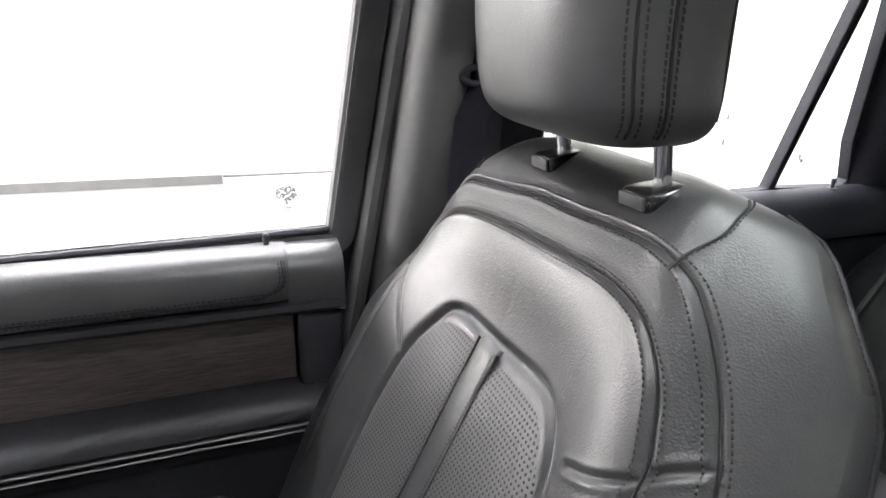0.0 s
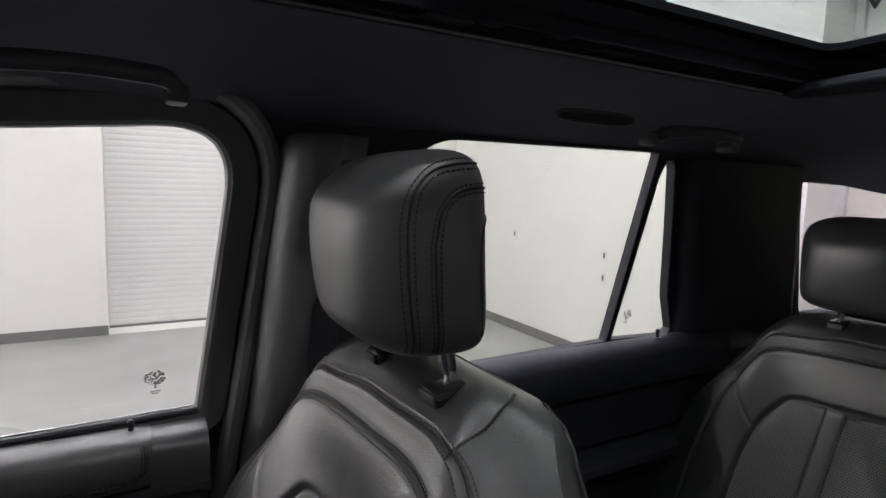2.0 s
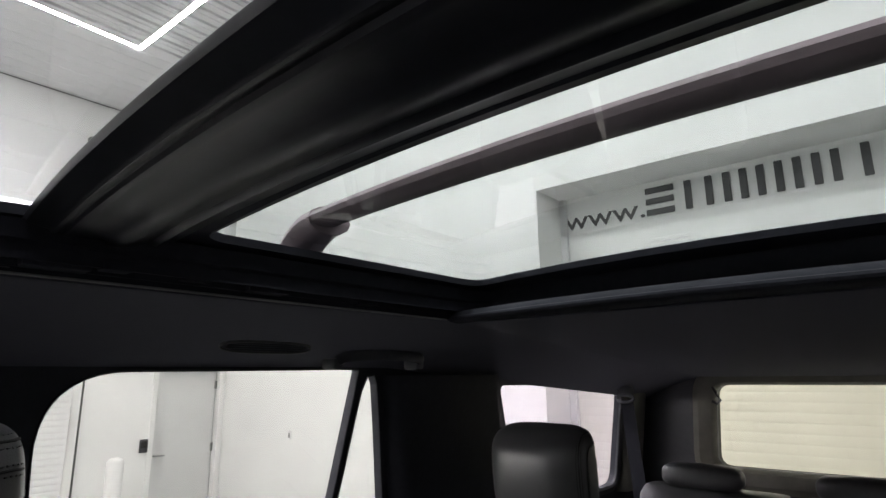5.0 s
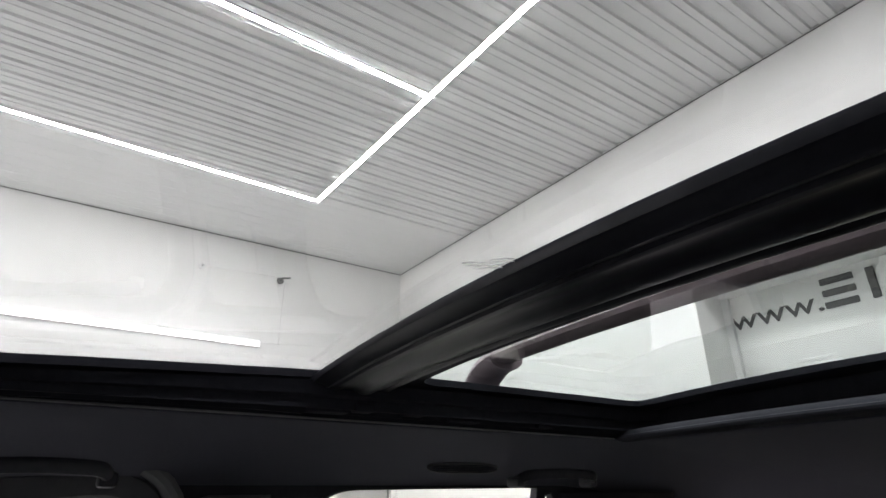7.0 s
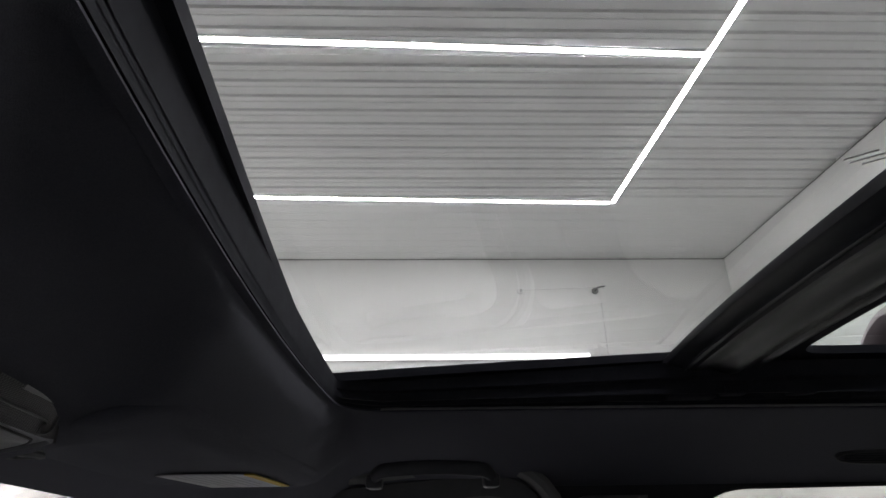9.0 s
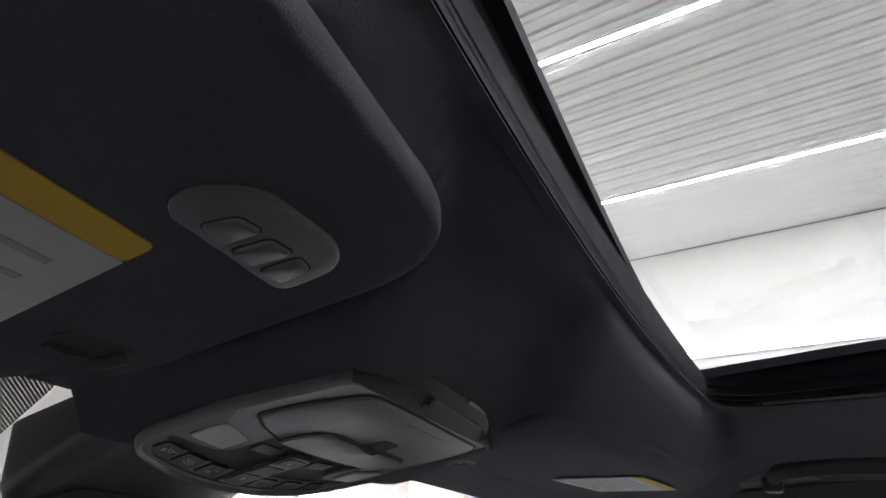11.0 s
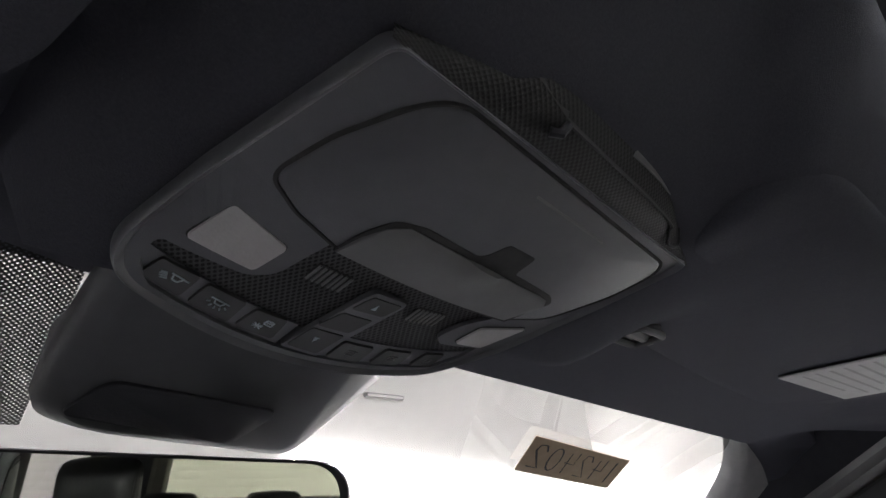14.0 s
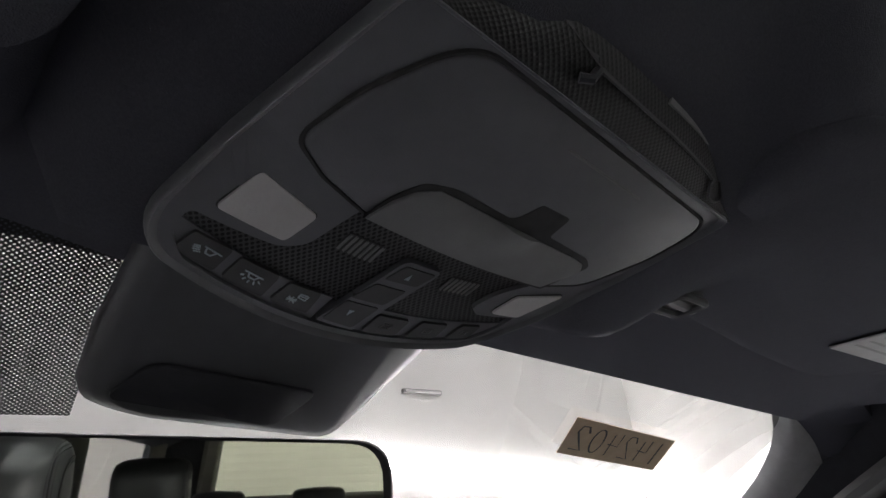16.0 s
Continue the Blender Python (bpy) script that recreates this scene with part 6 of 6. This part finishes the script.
ps, qs = np.linspace(-0.93, 0.83, 24), np.linspace(0.11, 0.385, 8)
gridv = [[bm.verts.new(con(p, q, -0.0030)) for p in ps] for q in qs]
for i in range(len(qs) - 1):
    for j in range(len(ps) - 1):
        fc = bm.faces.new((gridv[i][j], gridv[i][j + 1], gridv[i + 1][j + 1], gridv[i + 1][j]))
        for lp, (a, b) in zip(fc.loops, ((i, j), (i, j + 1), (i + 1, j + 1), (i + 1, j))):
            lp[uvl].uv = (ps[b] * 0.0875, qs[a] * 0.119)
cput("mesh_field", bm, M_MESH, "fine black mesh panel")
for p0, p1 in ((-0.91, -0.165), (0.075, 0.81)):
    cput("button_strip", disc(dense([(p0, 0.028), (p1, 0.028), (p1, 0.119), (p0, 0.125)], 0.05), con, -0.006, -0.0024), M_CONSOLE, "plain strip under the buttons")


def lamp(o):
    c = (sum(p[0] for p in o) / 4, sum(p[1] for p in o) / 4)
    o = round_poly(o, 0.018, 5)
    g = cput("lamp_gap", disc(sized(o, 1.035, c), con, -0.004, -0.0004), M_INK, "black gap round the lens")
    part("lens", disc(dense(o, 0.03), con, -0.003, 0.0006, 0.0012), M_LENS, g, "milky white lamp lens")


lamp([(-0.854, 0.212), (-0.566, 0.222), (-0.541, 0.315), (-0.833, 0.355)])
lamp([(0.612, 0.195), (0.795, 0.180), (0.881, 0.315), (0.635, 0.279)])
for p0, q0, w, n in ((-0.268, 0.277, 0.095, 7), (0.322, 0.260, 0.090, 7)):
    slots = cput("microphone", disc(round_poly([(p0 - w, q0 - 0.027), (p0 + w, q0 - 0.027), (p0 + w, q0 + 0.027), (p0 - w, q0 + 0.027)], 0.02), con, -0.005, -0.0026), M_INK, "slotted microphone cover")
    for k in range(n):
        pk = p0 - w + 0.012 + (2 * w - 0.024) * k / (n - 1)
        part("slat", tube([con(pk, q0 - 0.024, -0.0024), con(pk, q0 + 0.024, -0.0024)], 0.00065, 6), M_LATCH, slots)


def button(o, icon):
    c = (sum(p[0] for p in o) / 4, sum(p[1] for p in o) / 4)
    w, h = (o[1][0] - o[0][0]) / 2, (o[2][1] - o[1][1]) / 2
    o = round_poly(o, 0.012, 4)
    b = cput("button", disc(dense(o, 0.02), con, -0.004, -0.0012, 0.0012), M_BUTTON, "black push button")
    rows = {"lamp": [((-0.1, 0.35), (0.75, 0.35)), ((0.0, 0.35), (0.1, -0.05)), ((0.1, -0.05), (0.35, -0.05)), ((0.35, -0.05), (0.5, 0.35)), ((-0.5, 0.05), (-0.25, 0.2)), ((-0.5, -0.1), (-0.2, 0.08)), ((-0.45, -0.25), (-0.15, -0.05)), ((-0.35, -0.36), (-0.08, -0.18))],
            "dome": [((-0.45, 0.3), (0.45, 0.3)), ((-0.25, 0.3), (-0.15, -0.02)), ((-0.15, -0.02), (0.15, -0.02)), ((0.15, -0.02), (0.25, 0.3)), ((-0.35, 0.0), (-0.48, -0.12)), ((-0.2, -0.15), (-0.28, -0.36)), ((0.0, -0.2), (0.0, -0.42)), ((0.2, -0.15), (0.28, -0.36)), ((0.35, 0.0), (0.48, -0.12))],
            "car": [((0.0, 0.45), (0.35, 0.45)), ((0.0, 0.45), (0.0, 0.1)), ((0.4, 0.45), (0.4, 0.05)), ((0.0, 0.1), (0.4, 0.05)), ((0.0, 0.28), (0.4, 0.28)), ((-0.4, -0.05), (0.05, -0.45)), ((-0.4, -0.40), (0.05, -0.1)), ((-0.18, 0.02), (-0.18, -0.5)), ((-0.42, -0.24), (0.06, -0.24))],
            "plain": [((-0.25, 0.25), (0.25, 0.25)), ((-0.25, -0.25), (0.25, -0.25)), ((-0.25, -0.25), (-0.25, 0.25)), ((0.25, -0.25), (0.25, 0.25)), ((-0.1, 0.0), (0.1, 0.0))]}[icon]
    bm = bmesh.new()
    for (a0, b0), (a1, b1) in rows:
        tube([con(c[0] + a0 * w, c[1] + b0 * h, -0.0011), con(c[0] + a1 * w, c[1] + b1 * h, -0.0011)], 0.00038 if icon != "plain" else 0.00028, 5, bm=bm)
    tagged(part("icon", bm, M_ICON if icon != "plain" else M_INKLINE, b, "pale printed icon"), kind="stuff")
    return b


button([(-0.845, 0.042), (-0.672, 0.048), (-0.672, 0.128), (-0.832, 0.118)], "lamp")
button([(-0.632, 0.044), (-0.438, 0.048), (-0.445, 0.125), (-0.630, 0.122)], "dome")
button([(-0.402, 0.048), (-0.210, 0.053), (-0.232, 0.125), (-0.390, 0.120)], "car")
for p0, p1 in ((0.104, 0.292), (0.350, 0.515), (0.580, 0.705)):
    button([(p0, 0.043), (p1, 0.043), (p1 - 0.012, 0.110), (p0, 0.112)], "plain")
sw_o = round_poly([(-0.158, 0.048), (0.050, 0.044), (0.150, 0.298), (-0.058, 0.300)], [0.01, 0.01, 0.03, 0.03], 5)
swb = cput("switch_block", disc(dense(sw_o, 0.04), con, -0.005, -0.0004, 0.0010), M_CONSOLE, "raised block of three roof switches")
for o in ([(-0.070, 0.231), (0.100, 0.236), (0.128, 0.286), (-0.040, 0.286)], [(-0.120, 0.150), (0.052, 0.153), (0.084, 0.214), (-0.080, 0.212)], [(-0.142, 0.060), (0.030, 0.056), (0.052, 0.140), (-0.122, 0.138)]):
    o = round_poly(o, 0.012, 3)
    part("rocker", disc(dense(o, 0.02), con, -0.003, 0.0001, 0.0010), M_BUTTON, swb)
for p0, q0, d0 in ((0.020, 0.258, 1), (-0.055, 0.104, -1)):
    part("arrow", disc([(p0 - 0.013, q0 - 0.009 * d0), (p0 + 0.013, q0 - 0.009 * d0), (p0, q0 + 0.011 * d0)], con, -0.002, 0.00025), M_ICON, swb, "small pale arrow", smooth=False)

# mesh-covered rear face, its shade put into the mesh tone, with its pocket
def back(p, s, d):
    """Place on the curved rear face: s from the housing's edge up to the headliner."""
    k = max(0.0, 1 - abs(p) ** 3 * 0.94)
    q = 0.940 - 0.030 * (p + 1) + s * (0.05 + 0.19 * k)
    return con(p, q, 0.001 - 0.004 * s - 0.018 * s * s - 0.012 * s * (1 - k) + d)


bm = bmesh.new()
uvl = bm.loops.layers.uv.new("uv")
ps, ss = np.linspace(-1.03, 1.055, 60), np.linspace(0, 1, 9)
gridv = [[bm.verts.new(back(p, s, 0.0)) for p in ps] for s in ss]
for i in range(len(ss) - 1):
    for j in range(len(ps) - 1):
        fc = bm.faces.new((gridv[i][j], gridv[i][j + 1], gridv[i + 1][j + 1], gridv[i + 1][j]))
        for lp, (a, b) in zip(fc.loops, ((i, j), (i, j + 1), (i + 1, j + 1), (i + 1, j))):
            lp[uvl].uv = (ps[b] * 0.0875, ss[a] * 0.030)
cput("shaded_rear_mesh", bm, M_SHADEDMESH, "fine mesh rear face with its shade put into a darker tone")
# dark sheet for the pocket's shade; its lit wall is painted paler
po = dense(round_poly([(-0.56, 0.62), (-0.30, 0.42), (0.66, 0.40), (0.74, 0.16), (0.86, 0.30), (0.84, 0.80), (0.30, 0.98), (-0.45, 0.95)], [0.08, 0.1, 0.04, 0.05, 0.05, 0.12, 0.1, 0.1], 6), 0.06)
pk = cput("pocket", disc(po, back, -0.003, 0.0004), M_INK, "dark sheet painting the shade inside the rear pocket")
part("pocket_wall", loft([[back(p, s0 + 0.06 * p, d0) for s0, d0 in ((0.60, 0.0), (0.62, 0.0009), (0.74, 0.0012), (0.77, 0.0))] for p in np.linspace(0.12, 0.74, 10)]), M_LATCH, pk, "smooth pocket wall, its light put into a paler grey", sharp=40)
part("pocket_edge", tube(smooth_line([back(-0.30, 0.42, 0.0012), back(0.2, 0.40, 0.0012), back(0.64, 0.40, 0.0012), back(0.69, 0.32, 0.0012), back(0.73, 0.15, 0.0012), back(0.80, 0.16, 0.0012), back(0.86, 0.32, 0.0012), back(0.85, 0.6, 0.0012)], 5), 0.0007, 6), M_PLASTIC, pk, "thin pocket edge")
part("pocket_clip", tube([back(-0.36, 0.24, 0.001), back(-0.33, 0.31, 0.003), back(-0.31, 0.40, 0.001)], 0.0018, 8), M_DARK, pk, "small bent clip")


# ---- sun visors ----
def visor_label(e, at3, x1, y1):
    """Printed label with a yellow headline strip; at3 takes metres from its corner."""
    lab = local(part("warning_label", disc([(0, 0.013), (x1, 0.013), (x1, y1), (0, y1)], at3, -0.001, 0.0006), M_PAPER, e, "white printed paper label", smooth=False), e)
    part("headline_strip", disc(round_poly([(0, 0), (x1, 0), (x1, 0.0125), (0, 0.0125)], 0.003, 4), at3, -0.001, 0.0006), M_YELLOW, lab, "yellow strip", smooth=False)
    rows = int((y1 - 0.03) / 0.012)
    for k in range(rows):
        yy = 0.026 + 0.012 * k
        wd = x1 * (0.82 if k % 3 else 0.62)
        part("print_line", disc([(x1 * 0.07, yy), (x1 * 0.07 + wd, yy), (x1 * 0.07 + wd, yy + 0.0028), (x1 * 0.07, yy + 0.0028)], at3, 0.0005, 0.0009), M_PRINT, lab, smooth=False)


def visor_board(e, o, c, v3):
    rings = [[v3(a, b, 0.016) for a, b in sized(o, 0.98, c)], [v3(a, b, 0.011) for a, b in sized(o, 0.998, c)], [v3(a, b, 0.006) for a, b in o], [v3(a, b, 0.002) for a, b in sized(o, 0.988, c)],
             [v3(a, b, 0.0003) for a, b in sized(o, 0.96, c)], [v3(a, b, 0.0) for a, b in sized(o, 0.90, c)]]
    local(part("visor_board", loft(rings), M_FABRIC, e, sharp=70), e)


def passenger_visor():
    zv = lambda x: 1.766 - 0.02 * (x - 0.1)
    e = thing("sun_visor", "black cloth sun visor folded up against the headliner", "sun visor", "sun visors", at=(0.3, 0.49, zv(0.3)))
    o = dense(round_poly([(0.005, 0.400), (0.63, 0.395), (0.62, 0.640), (0.34, 0.605), (0.075, 0.556)], [0.075, 0.06, 0.05, 0.05, 0.035], 8), 0.03)
    visor_board(e, o, (0.32, 0.49), lambda a, b, d: Vector((a, b, zv(a) + d + 0.35 * max(0.0, 0.44 - b))))
    visor_label(e, lambda a, b, d: Vector((0.392 + a, 0.441 + b, zv(0.392 + a) - d)), 0.200, 0.117)
    # clip near the mirror
    xc, yc = 0.119, 0.551
    local(part("pivot_rod", tube([(xc - 0.03, yc - 0.004, zv(xc) - 0.001), (xc + 0.035, yc + 0.006, zv(xc) - 0.001)], 0.0060, 10), M_PILLAR, e, "short grey rod"), e)
    lo, hi = xc - 0.006, xc + 0.022
    loop = round_poly([(lo - 0.004, yc - 0.013), (hi + 0.004, yc - 0.010), (hi + 0.004, yc + 0.014), (lo - 0.004, yc + 0.011)], 0.006, 5)
    local(part("clip_loop", tube([(a, b, zv(xc) - 0.006) for a, b in loop], 0.0028, 8, closed=True), M_PLASTIC, e, "small grey loop"), e)
    local(part("clip", boxes(((lo, yc - 0.012, zv(xc) - 0.003), (hi, yc + 0.014, zv(xc) + 0.02), 0.002)), M_DARK, e, "small black clip"), e)


def driver_visor():
    v3 = lambda a, b, d: Vector((a, b, visor_z(b) + d))
    dn = lambda a, b, d: v3(a, b, -d)
    e = thing("sun_visor", "black cloth sun visor with remote keys against the headliner", "sun visor", "sun visors", at=(-0.38, 0.44, visor_z(0.44)))
    o = dense(round_poly([(-0.179, 0.367), (-0.229, 0.524), (-0.60, 0.461), (-0.60, 0.298)], [0.048, 0.022, 0.05, 0.05], 10), 0.02)
    visor_board(e, o, (-0.38, 0.42), v3)
    ca, sa = math.cos(radians(11)), math.sin(radians(11))
    visor_label(e, lambda a, b, d: dn(-0.2785 - a * ca + b * sa * -1, 0.4315 - a * sa + b * ca, d), 0.200, 0.074)
    # hinge rod at the front edge, its slot's shade painted as a dark sheet
    slot = local(part("hinge_slot_shade", disc(round_poly([(-0.2745, 0.4955), (-0.2690, 0.4893), (-0.2420, 0.4920), (-0.2440, 0.4975), (-0.2500, 0.5035), (-0.2680, 0.5045)], 0.003, 4), dn, -0.004, 0.0006), M_INK, e, "dark sheet painting the shade in the hinge slot"), e)
    part("hinge_rod", tube([dn(-0.2512, 0.5052, 0.001), dn(-0.2475, 0.5005, 0.002), dn(-0.2425, 0.4945, 0.001)], 0.0034, 10), M_PLASTIC, slot, "grey hinge rod")
    part("hinge_rod_end", tube([dn(-0.2720, 0.5010, 0.0), dn(-0.2640, 0.5025, 0.001), dn(-0.2560, 0.5025, 0.0)], 0.0022, 8), M_PLASTIC, slot, "thin grey rod end")
    # remote control panel with three keys
    pill = round_poly([(-0.2895, 0.4150), (-0.2895, 0.4030), (-0.2740, 0.3895), (-0.2340, 0.3930), (-0.2215, 0.4020), (-0.2275, 0.4260), (-0.2420, 0.4240)], [0.006, 0.012, 0.012, 0.014, 0.010, 0.008, 0.02], 8)
    pn = local(part("remote_panel", disc(dense(pill, 0.006), dn, -0.006, 0.0026, 0.002), M_CONSOLE, e, "grey remote control panel"), e)
    for key in ([(-0.2775, 0.4118), (-0.2712, 0.4018), (-0.2607, 0.4022), (-0.2665, 0.4158)], [(-0.2614, 0.4160), (-0.2556, 0.4037), (-0.2442, 0.4043), (-0.2504, 0.4187)], [(-0.2460, 0.4185), (-0.2404, 0.4050), (-0.2320, 0.4072), (-0.2345, 0.4198)]):
        mid_k = (sum(q[0] for q in key) / 4, sum(q[1] for q in key) / 4)
        part("key_gap", disc(round_poly(sized(key, 1.10, mid_k), 0.0028, 4), dn, 0.001, 0.0029), M_INK, pn, "black gap round the key")
        part("key", disc(round_poly(key, 0.0026, 4), dn, 0.001, 0.0044, 0.0012), M_CONSOLE, pn)


passenger_visor()
driver_visor()

# ---- mirror, its cover and the windscreen marks ----
cover = thing("mirror_cover", "dark moulded cover between roof and inner mirror", "sensor cover", at=(-0.11, 0.66, 1.73))
S_NN = Vector((0, -0.45, -1)).normalized()


def shr(a, b, d):
    return Vector((a, b, 1.717 - 0.45 * (b - 0.67))) + S_NN * d


so = dense(round_poly([(-0.183, 0.575), (-0.005, 0.585), (-0.015, 0.640), (-0.028, 0.690), (-0.037, 0.724), (-0.160, 0.707), (-0.190, 0.693), (-0.190, 0.652)], [0.01, 0.01, 0.04, 0.04, 0.012, 0.03, 0.010, 0.03], 6), 0.01)
sr = dense(round_poly([(-0.172, 0.575), (-0.040, 0.585), (-0.046, 0.640), (-0.047, 0.708), (-0.160, 0.693), (-0.178, 0.683), (-0.174, 0.645)], [0.01, 0.01, 0.03, 0.012, 0.03, 0.010, 0.02], 6), 0.01)


def on_loop(loop, n):
    p = np.array([*loop, loop[0]], float)
    s = np.r_[0, np.cumsum(np.linalg.norm(np.diff(p, axis=0), axis=1))]
    k = np.linspace(0, s[-1], n, endpoint=False)
    return list(zip(np.interp(k, s, p[:, 0]), np.interp(k, s, p[:, 1])))


so, sr = on_loop(so, 120), on_loop(sr, 120)
cs = (-0.107, 0.65)
mid = lambda t: [(a[0] + (b[0] - a[0]) * t, a[1] + (b[1] - a[1]) * t) for a, b in zip(so, sr)]
rings = [[shr(a + (0.040 * min(1.0, max(0.0, (0.70 - b) / 0.10)) if a < -0.15 else 0.0), b, -0.06) for a, b in so], [shr(a, b, -0.016) for a, b in so], [shr(a, b, -0.0085) for a, b in mid(0.12)], [shr(a, b, -0.0045) for a, b in mid(0.5)], [shr(a, b, -0.0015) for a, b in mid(0.88)], [shr(a, b, -0.0005) for a, b in sr],
         [shr(a, b, 0.0) for a, b in sized(sr, 0.95, cs)], [shr(a, b, 0.0) for a, b in sized(sr, 0.6, cs)]]
local(part("shell", loft(rings), M_COVER, cover, "moulded grey shell", sharp=60), cover)
go = round_poly([(-0.178, 0.680), (-0.164, 0.655), (-0.073, 0.668), (-0.088, 0.698)], [0.006, 0.008, 0.008, 0.006], 5)
local(part("cover_grille", disc(dense(go, 0.006), shr, -0.002, 0.0018, 0.0006), M_DARK, cover, "black grille panel"), cover)

mirror = thing("inner_mirror", "black framed rear-view mirror below the roof console", "rear-view mirror", at=(-0.145, 0.705, 1.658))
MR = Matrix.Rotation(radians(3.0), 4, "Y") @ Matrix.Rotation(radians(-12.9), 4, "Z") @ Matrix.Rotation(radians(5.2), 4, "X")
mo = dense(round_poly([(-0.128, -0.040), (0.128, -0.040), (0.124, 0.040), (-0.124, 0.040)], 0.022, 6), 0.02)
m3 = lambda a, b, d: MR @ Vector((a, -d, b))
rings = [[m3(a, b, -0.028) for a, b in sized(mo, 0.80, (0, 0))], [m3(a, b, -0.018) for a, b in sized(mo, 0.95, (0, 0))], [m3(a, b, -0.006) for a, b in sized(mo, 1.0, (0, 0))], [m3(a, b, 0.002) for a, b in sized(mo, 1.0, (0, 0))],
         [m3(a, b, 0.004) for a, b in sized(mo, 0.98, (0, 0))], [m3(a, b, 0.003) for a, b in sized(mo, 0.955, (0, 0))]]
part("mirror_housing", loft(rings), M_DARK, mirror, sharp=60)
bm = bmesh.new()
bm.faces.new([bm.verts.new(m3(a, b, 0.0036)) for a, b in sized(mo, 0.95, (0, 0))])
part("mirror_glass", bm, M_MIRROR, mirror, "silvered mirror glass", smooth=False)
part("mirror_arm", tube([(0.02, 0.012, 0.0), (0.022, 0.04, 0.008), (0.025, 0.065, 0.012)], 0.011, 10), M_DARK, mirror)

band = bmesh.new()
uvl = band.loops.layers.uv.new("uv")
xs, ys = np.linspace(-0.66, -0.178, 9), np.linspace(0.670, 0.808, 5)
gv = [[band.verts.new((x, y, screen(x, y) - 0.004)) for x in xs] for y in ys]
for i in range(4):
    for j in range(8):
        fc = band.faces.new((gv[i][j], gv[i][j + 1], gv[i + 1][j + 1], gv[i + 1][j]))
        for lp, (a, b) in zip(fc.loops, ((i, j), (i, j + 1), (i + 1, j + 1), (i + 1, j))):
            lp[uvl].uv = ((xs[b] + ys[a] * 1.12) * 0.707, (ys[a] * 1.12 - xs[b]) * 0.707)
dots = carpart("dotted_band", band, M_DOTS, "black dotted enamel band on the windscreen", smooth=False)

tag = thing("windscreen_tag", "brown card with handwriting stuck on the windscreen", "card", at=(0.39, 0.81, 1.71))
t0, tx, ty = Vector((0.281, 0.776)), Vector((0.208, 0.020)), Vector((0.019, 0.055))


def tag3(a, b, d):
    p = t0 + tx * a + ty * b
    return Vector((p.x, p.y, screen(p.x, p.y) - 0.006 - d))


local(part("card_sheet", disc([(0, 0), (1, 0), (1, 1), (0, 1)], tag3, 0.0, 0.001), M_CARD, tag, smooth=False), tag)
FIGURE = {"2": [[(0.05, 0.25), (0.3, 0.03), (0.75, 0.05), (0.9, 0.28), (0.6, 0.55), (0.05, 0.97), (0.95, 0.97)]],
          "0": [[(0.5 + 0.45 * math.cos(a), 0.5 + 0.48 * math.sin(a)) for a in np.linspace(0, 2 * math.pi, 17)]],
          "4": [[(0.1, 0.02), (0.08, 0.55), (0.95, 0.52)], [(0.75, 0.1), (0.72, 0.98)]], "1": [[(0.5, 0.02), (0.5, 0.98)]]}
for k, ch in enumerate("204241"):
    bm = bmesh.new()
    for line in FIGURE[ch]:
        tube([tag3(0.06 + 0.155 * k + 0.115 * (1 - a), 0.14 + 0.70 * b, 0.0012) for a, b in line], 0.0016, 6, bm=bm, flat=0.4)
    local(part("figure", bm, M_INK, tag, "dark pen stroke"), tag)

# etched marks on the panes: a round emblem of tiny dots, and rows of small bars
def etched(name, at3, rows, dots=0):
    e = thing(name, "small grey etched mark on the glass pane", "glass mark", "etched marks")
    for a0, a1, b in rows:
        part("mark_line", disc([(a0, b), (a1, b), (a1, b + 0.0018), (a0, b + 0.0018)], at3, 0.0, 0.0003), M_ETCH, e, smooth=False)
    if dots:
        rnd = random.Random(4)
        bm = bmesh.new()
        for k in range(dots):
            r, t = 0.0150 * math.sqrt(rnd.random()), rnd.random() * 2 * math.pi
            c0, c1, s0 = 0.014 + r * math.cos(t), 0.031 + 0.8 * r * math.sin(t), rnd.uniform(0.0009, 0.0019)
            bm.faces.new([bm.verts.new(at3(c0 + s0 * math.cos(q), c1 + s0 * math.sin(q), 0.0003 + 0.00002 * k)) for q in (0.3, 1.35, 2.4, 3.4, 4.5, 5.5)])
        tagged(part("emblem", bm, M_ETCH, e, smooth=False), kind="stuff")


def pane(y0, z0):
    return lambda a, b, d: Vector((gx(z0 + b) + 0.018 - d, y0 - a, z0 + b))


etched("front_pane_mark", pane(0.165, 1.318), [(0.013, 0.0155, 0.0195), (0.013, 0.0155, 0.0175), (0.0128, 0.0157, 0.0155), (0.012, 0.0165, 0.0135), (0.0135, 0.015, 0.0215), (0.006, 0.022, 0.007), (0.009, 0.019, 0.003)], 95)
etched("quarter_pane_mark", pane(-0.885, 1.330), [(0.013, 0.0155, 0.0175), (0.012, 0.0165, 0.0145), (0.006, 0.022, 0.008)], 60)
etched("roof_pane_mark", lambda a, b, d: Vector((-0.042 - 0.6 * (a - 0.028) * 0.85 - 0.8 * (b - 0.016), -0.074 - 0.8 * (a - 0.028) * 0.85 + 0.6 * (b - 0.016), roof_z(-0.074) + 0.017)), [(0.030, 0.056, 0.027), (0.0, 0.024, 0.020), (0.030, 0.056, 0.020), (0.004, 0.046, 0.013), (0.012, 0.044, 0.006)])
etched("rear_roof_pane_mark", lambda a, b, d: Vector(roof3(a - 0.02, b - 0.86, 0.009)), [(0.0, 0.06, 0.006), (0.008, 0.05, 0.0)])
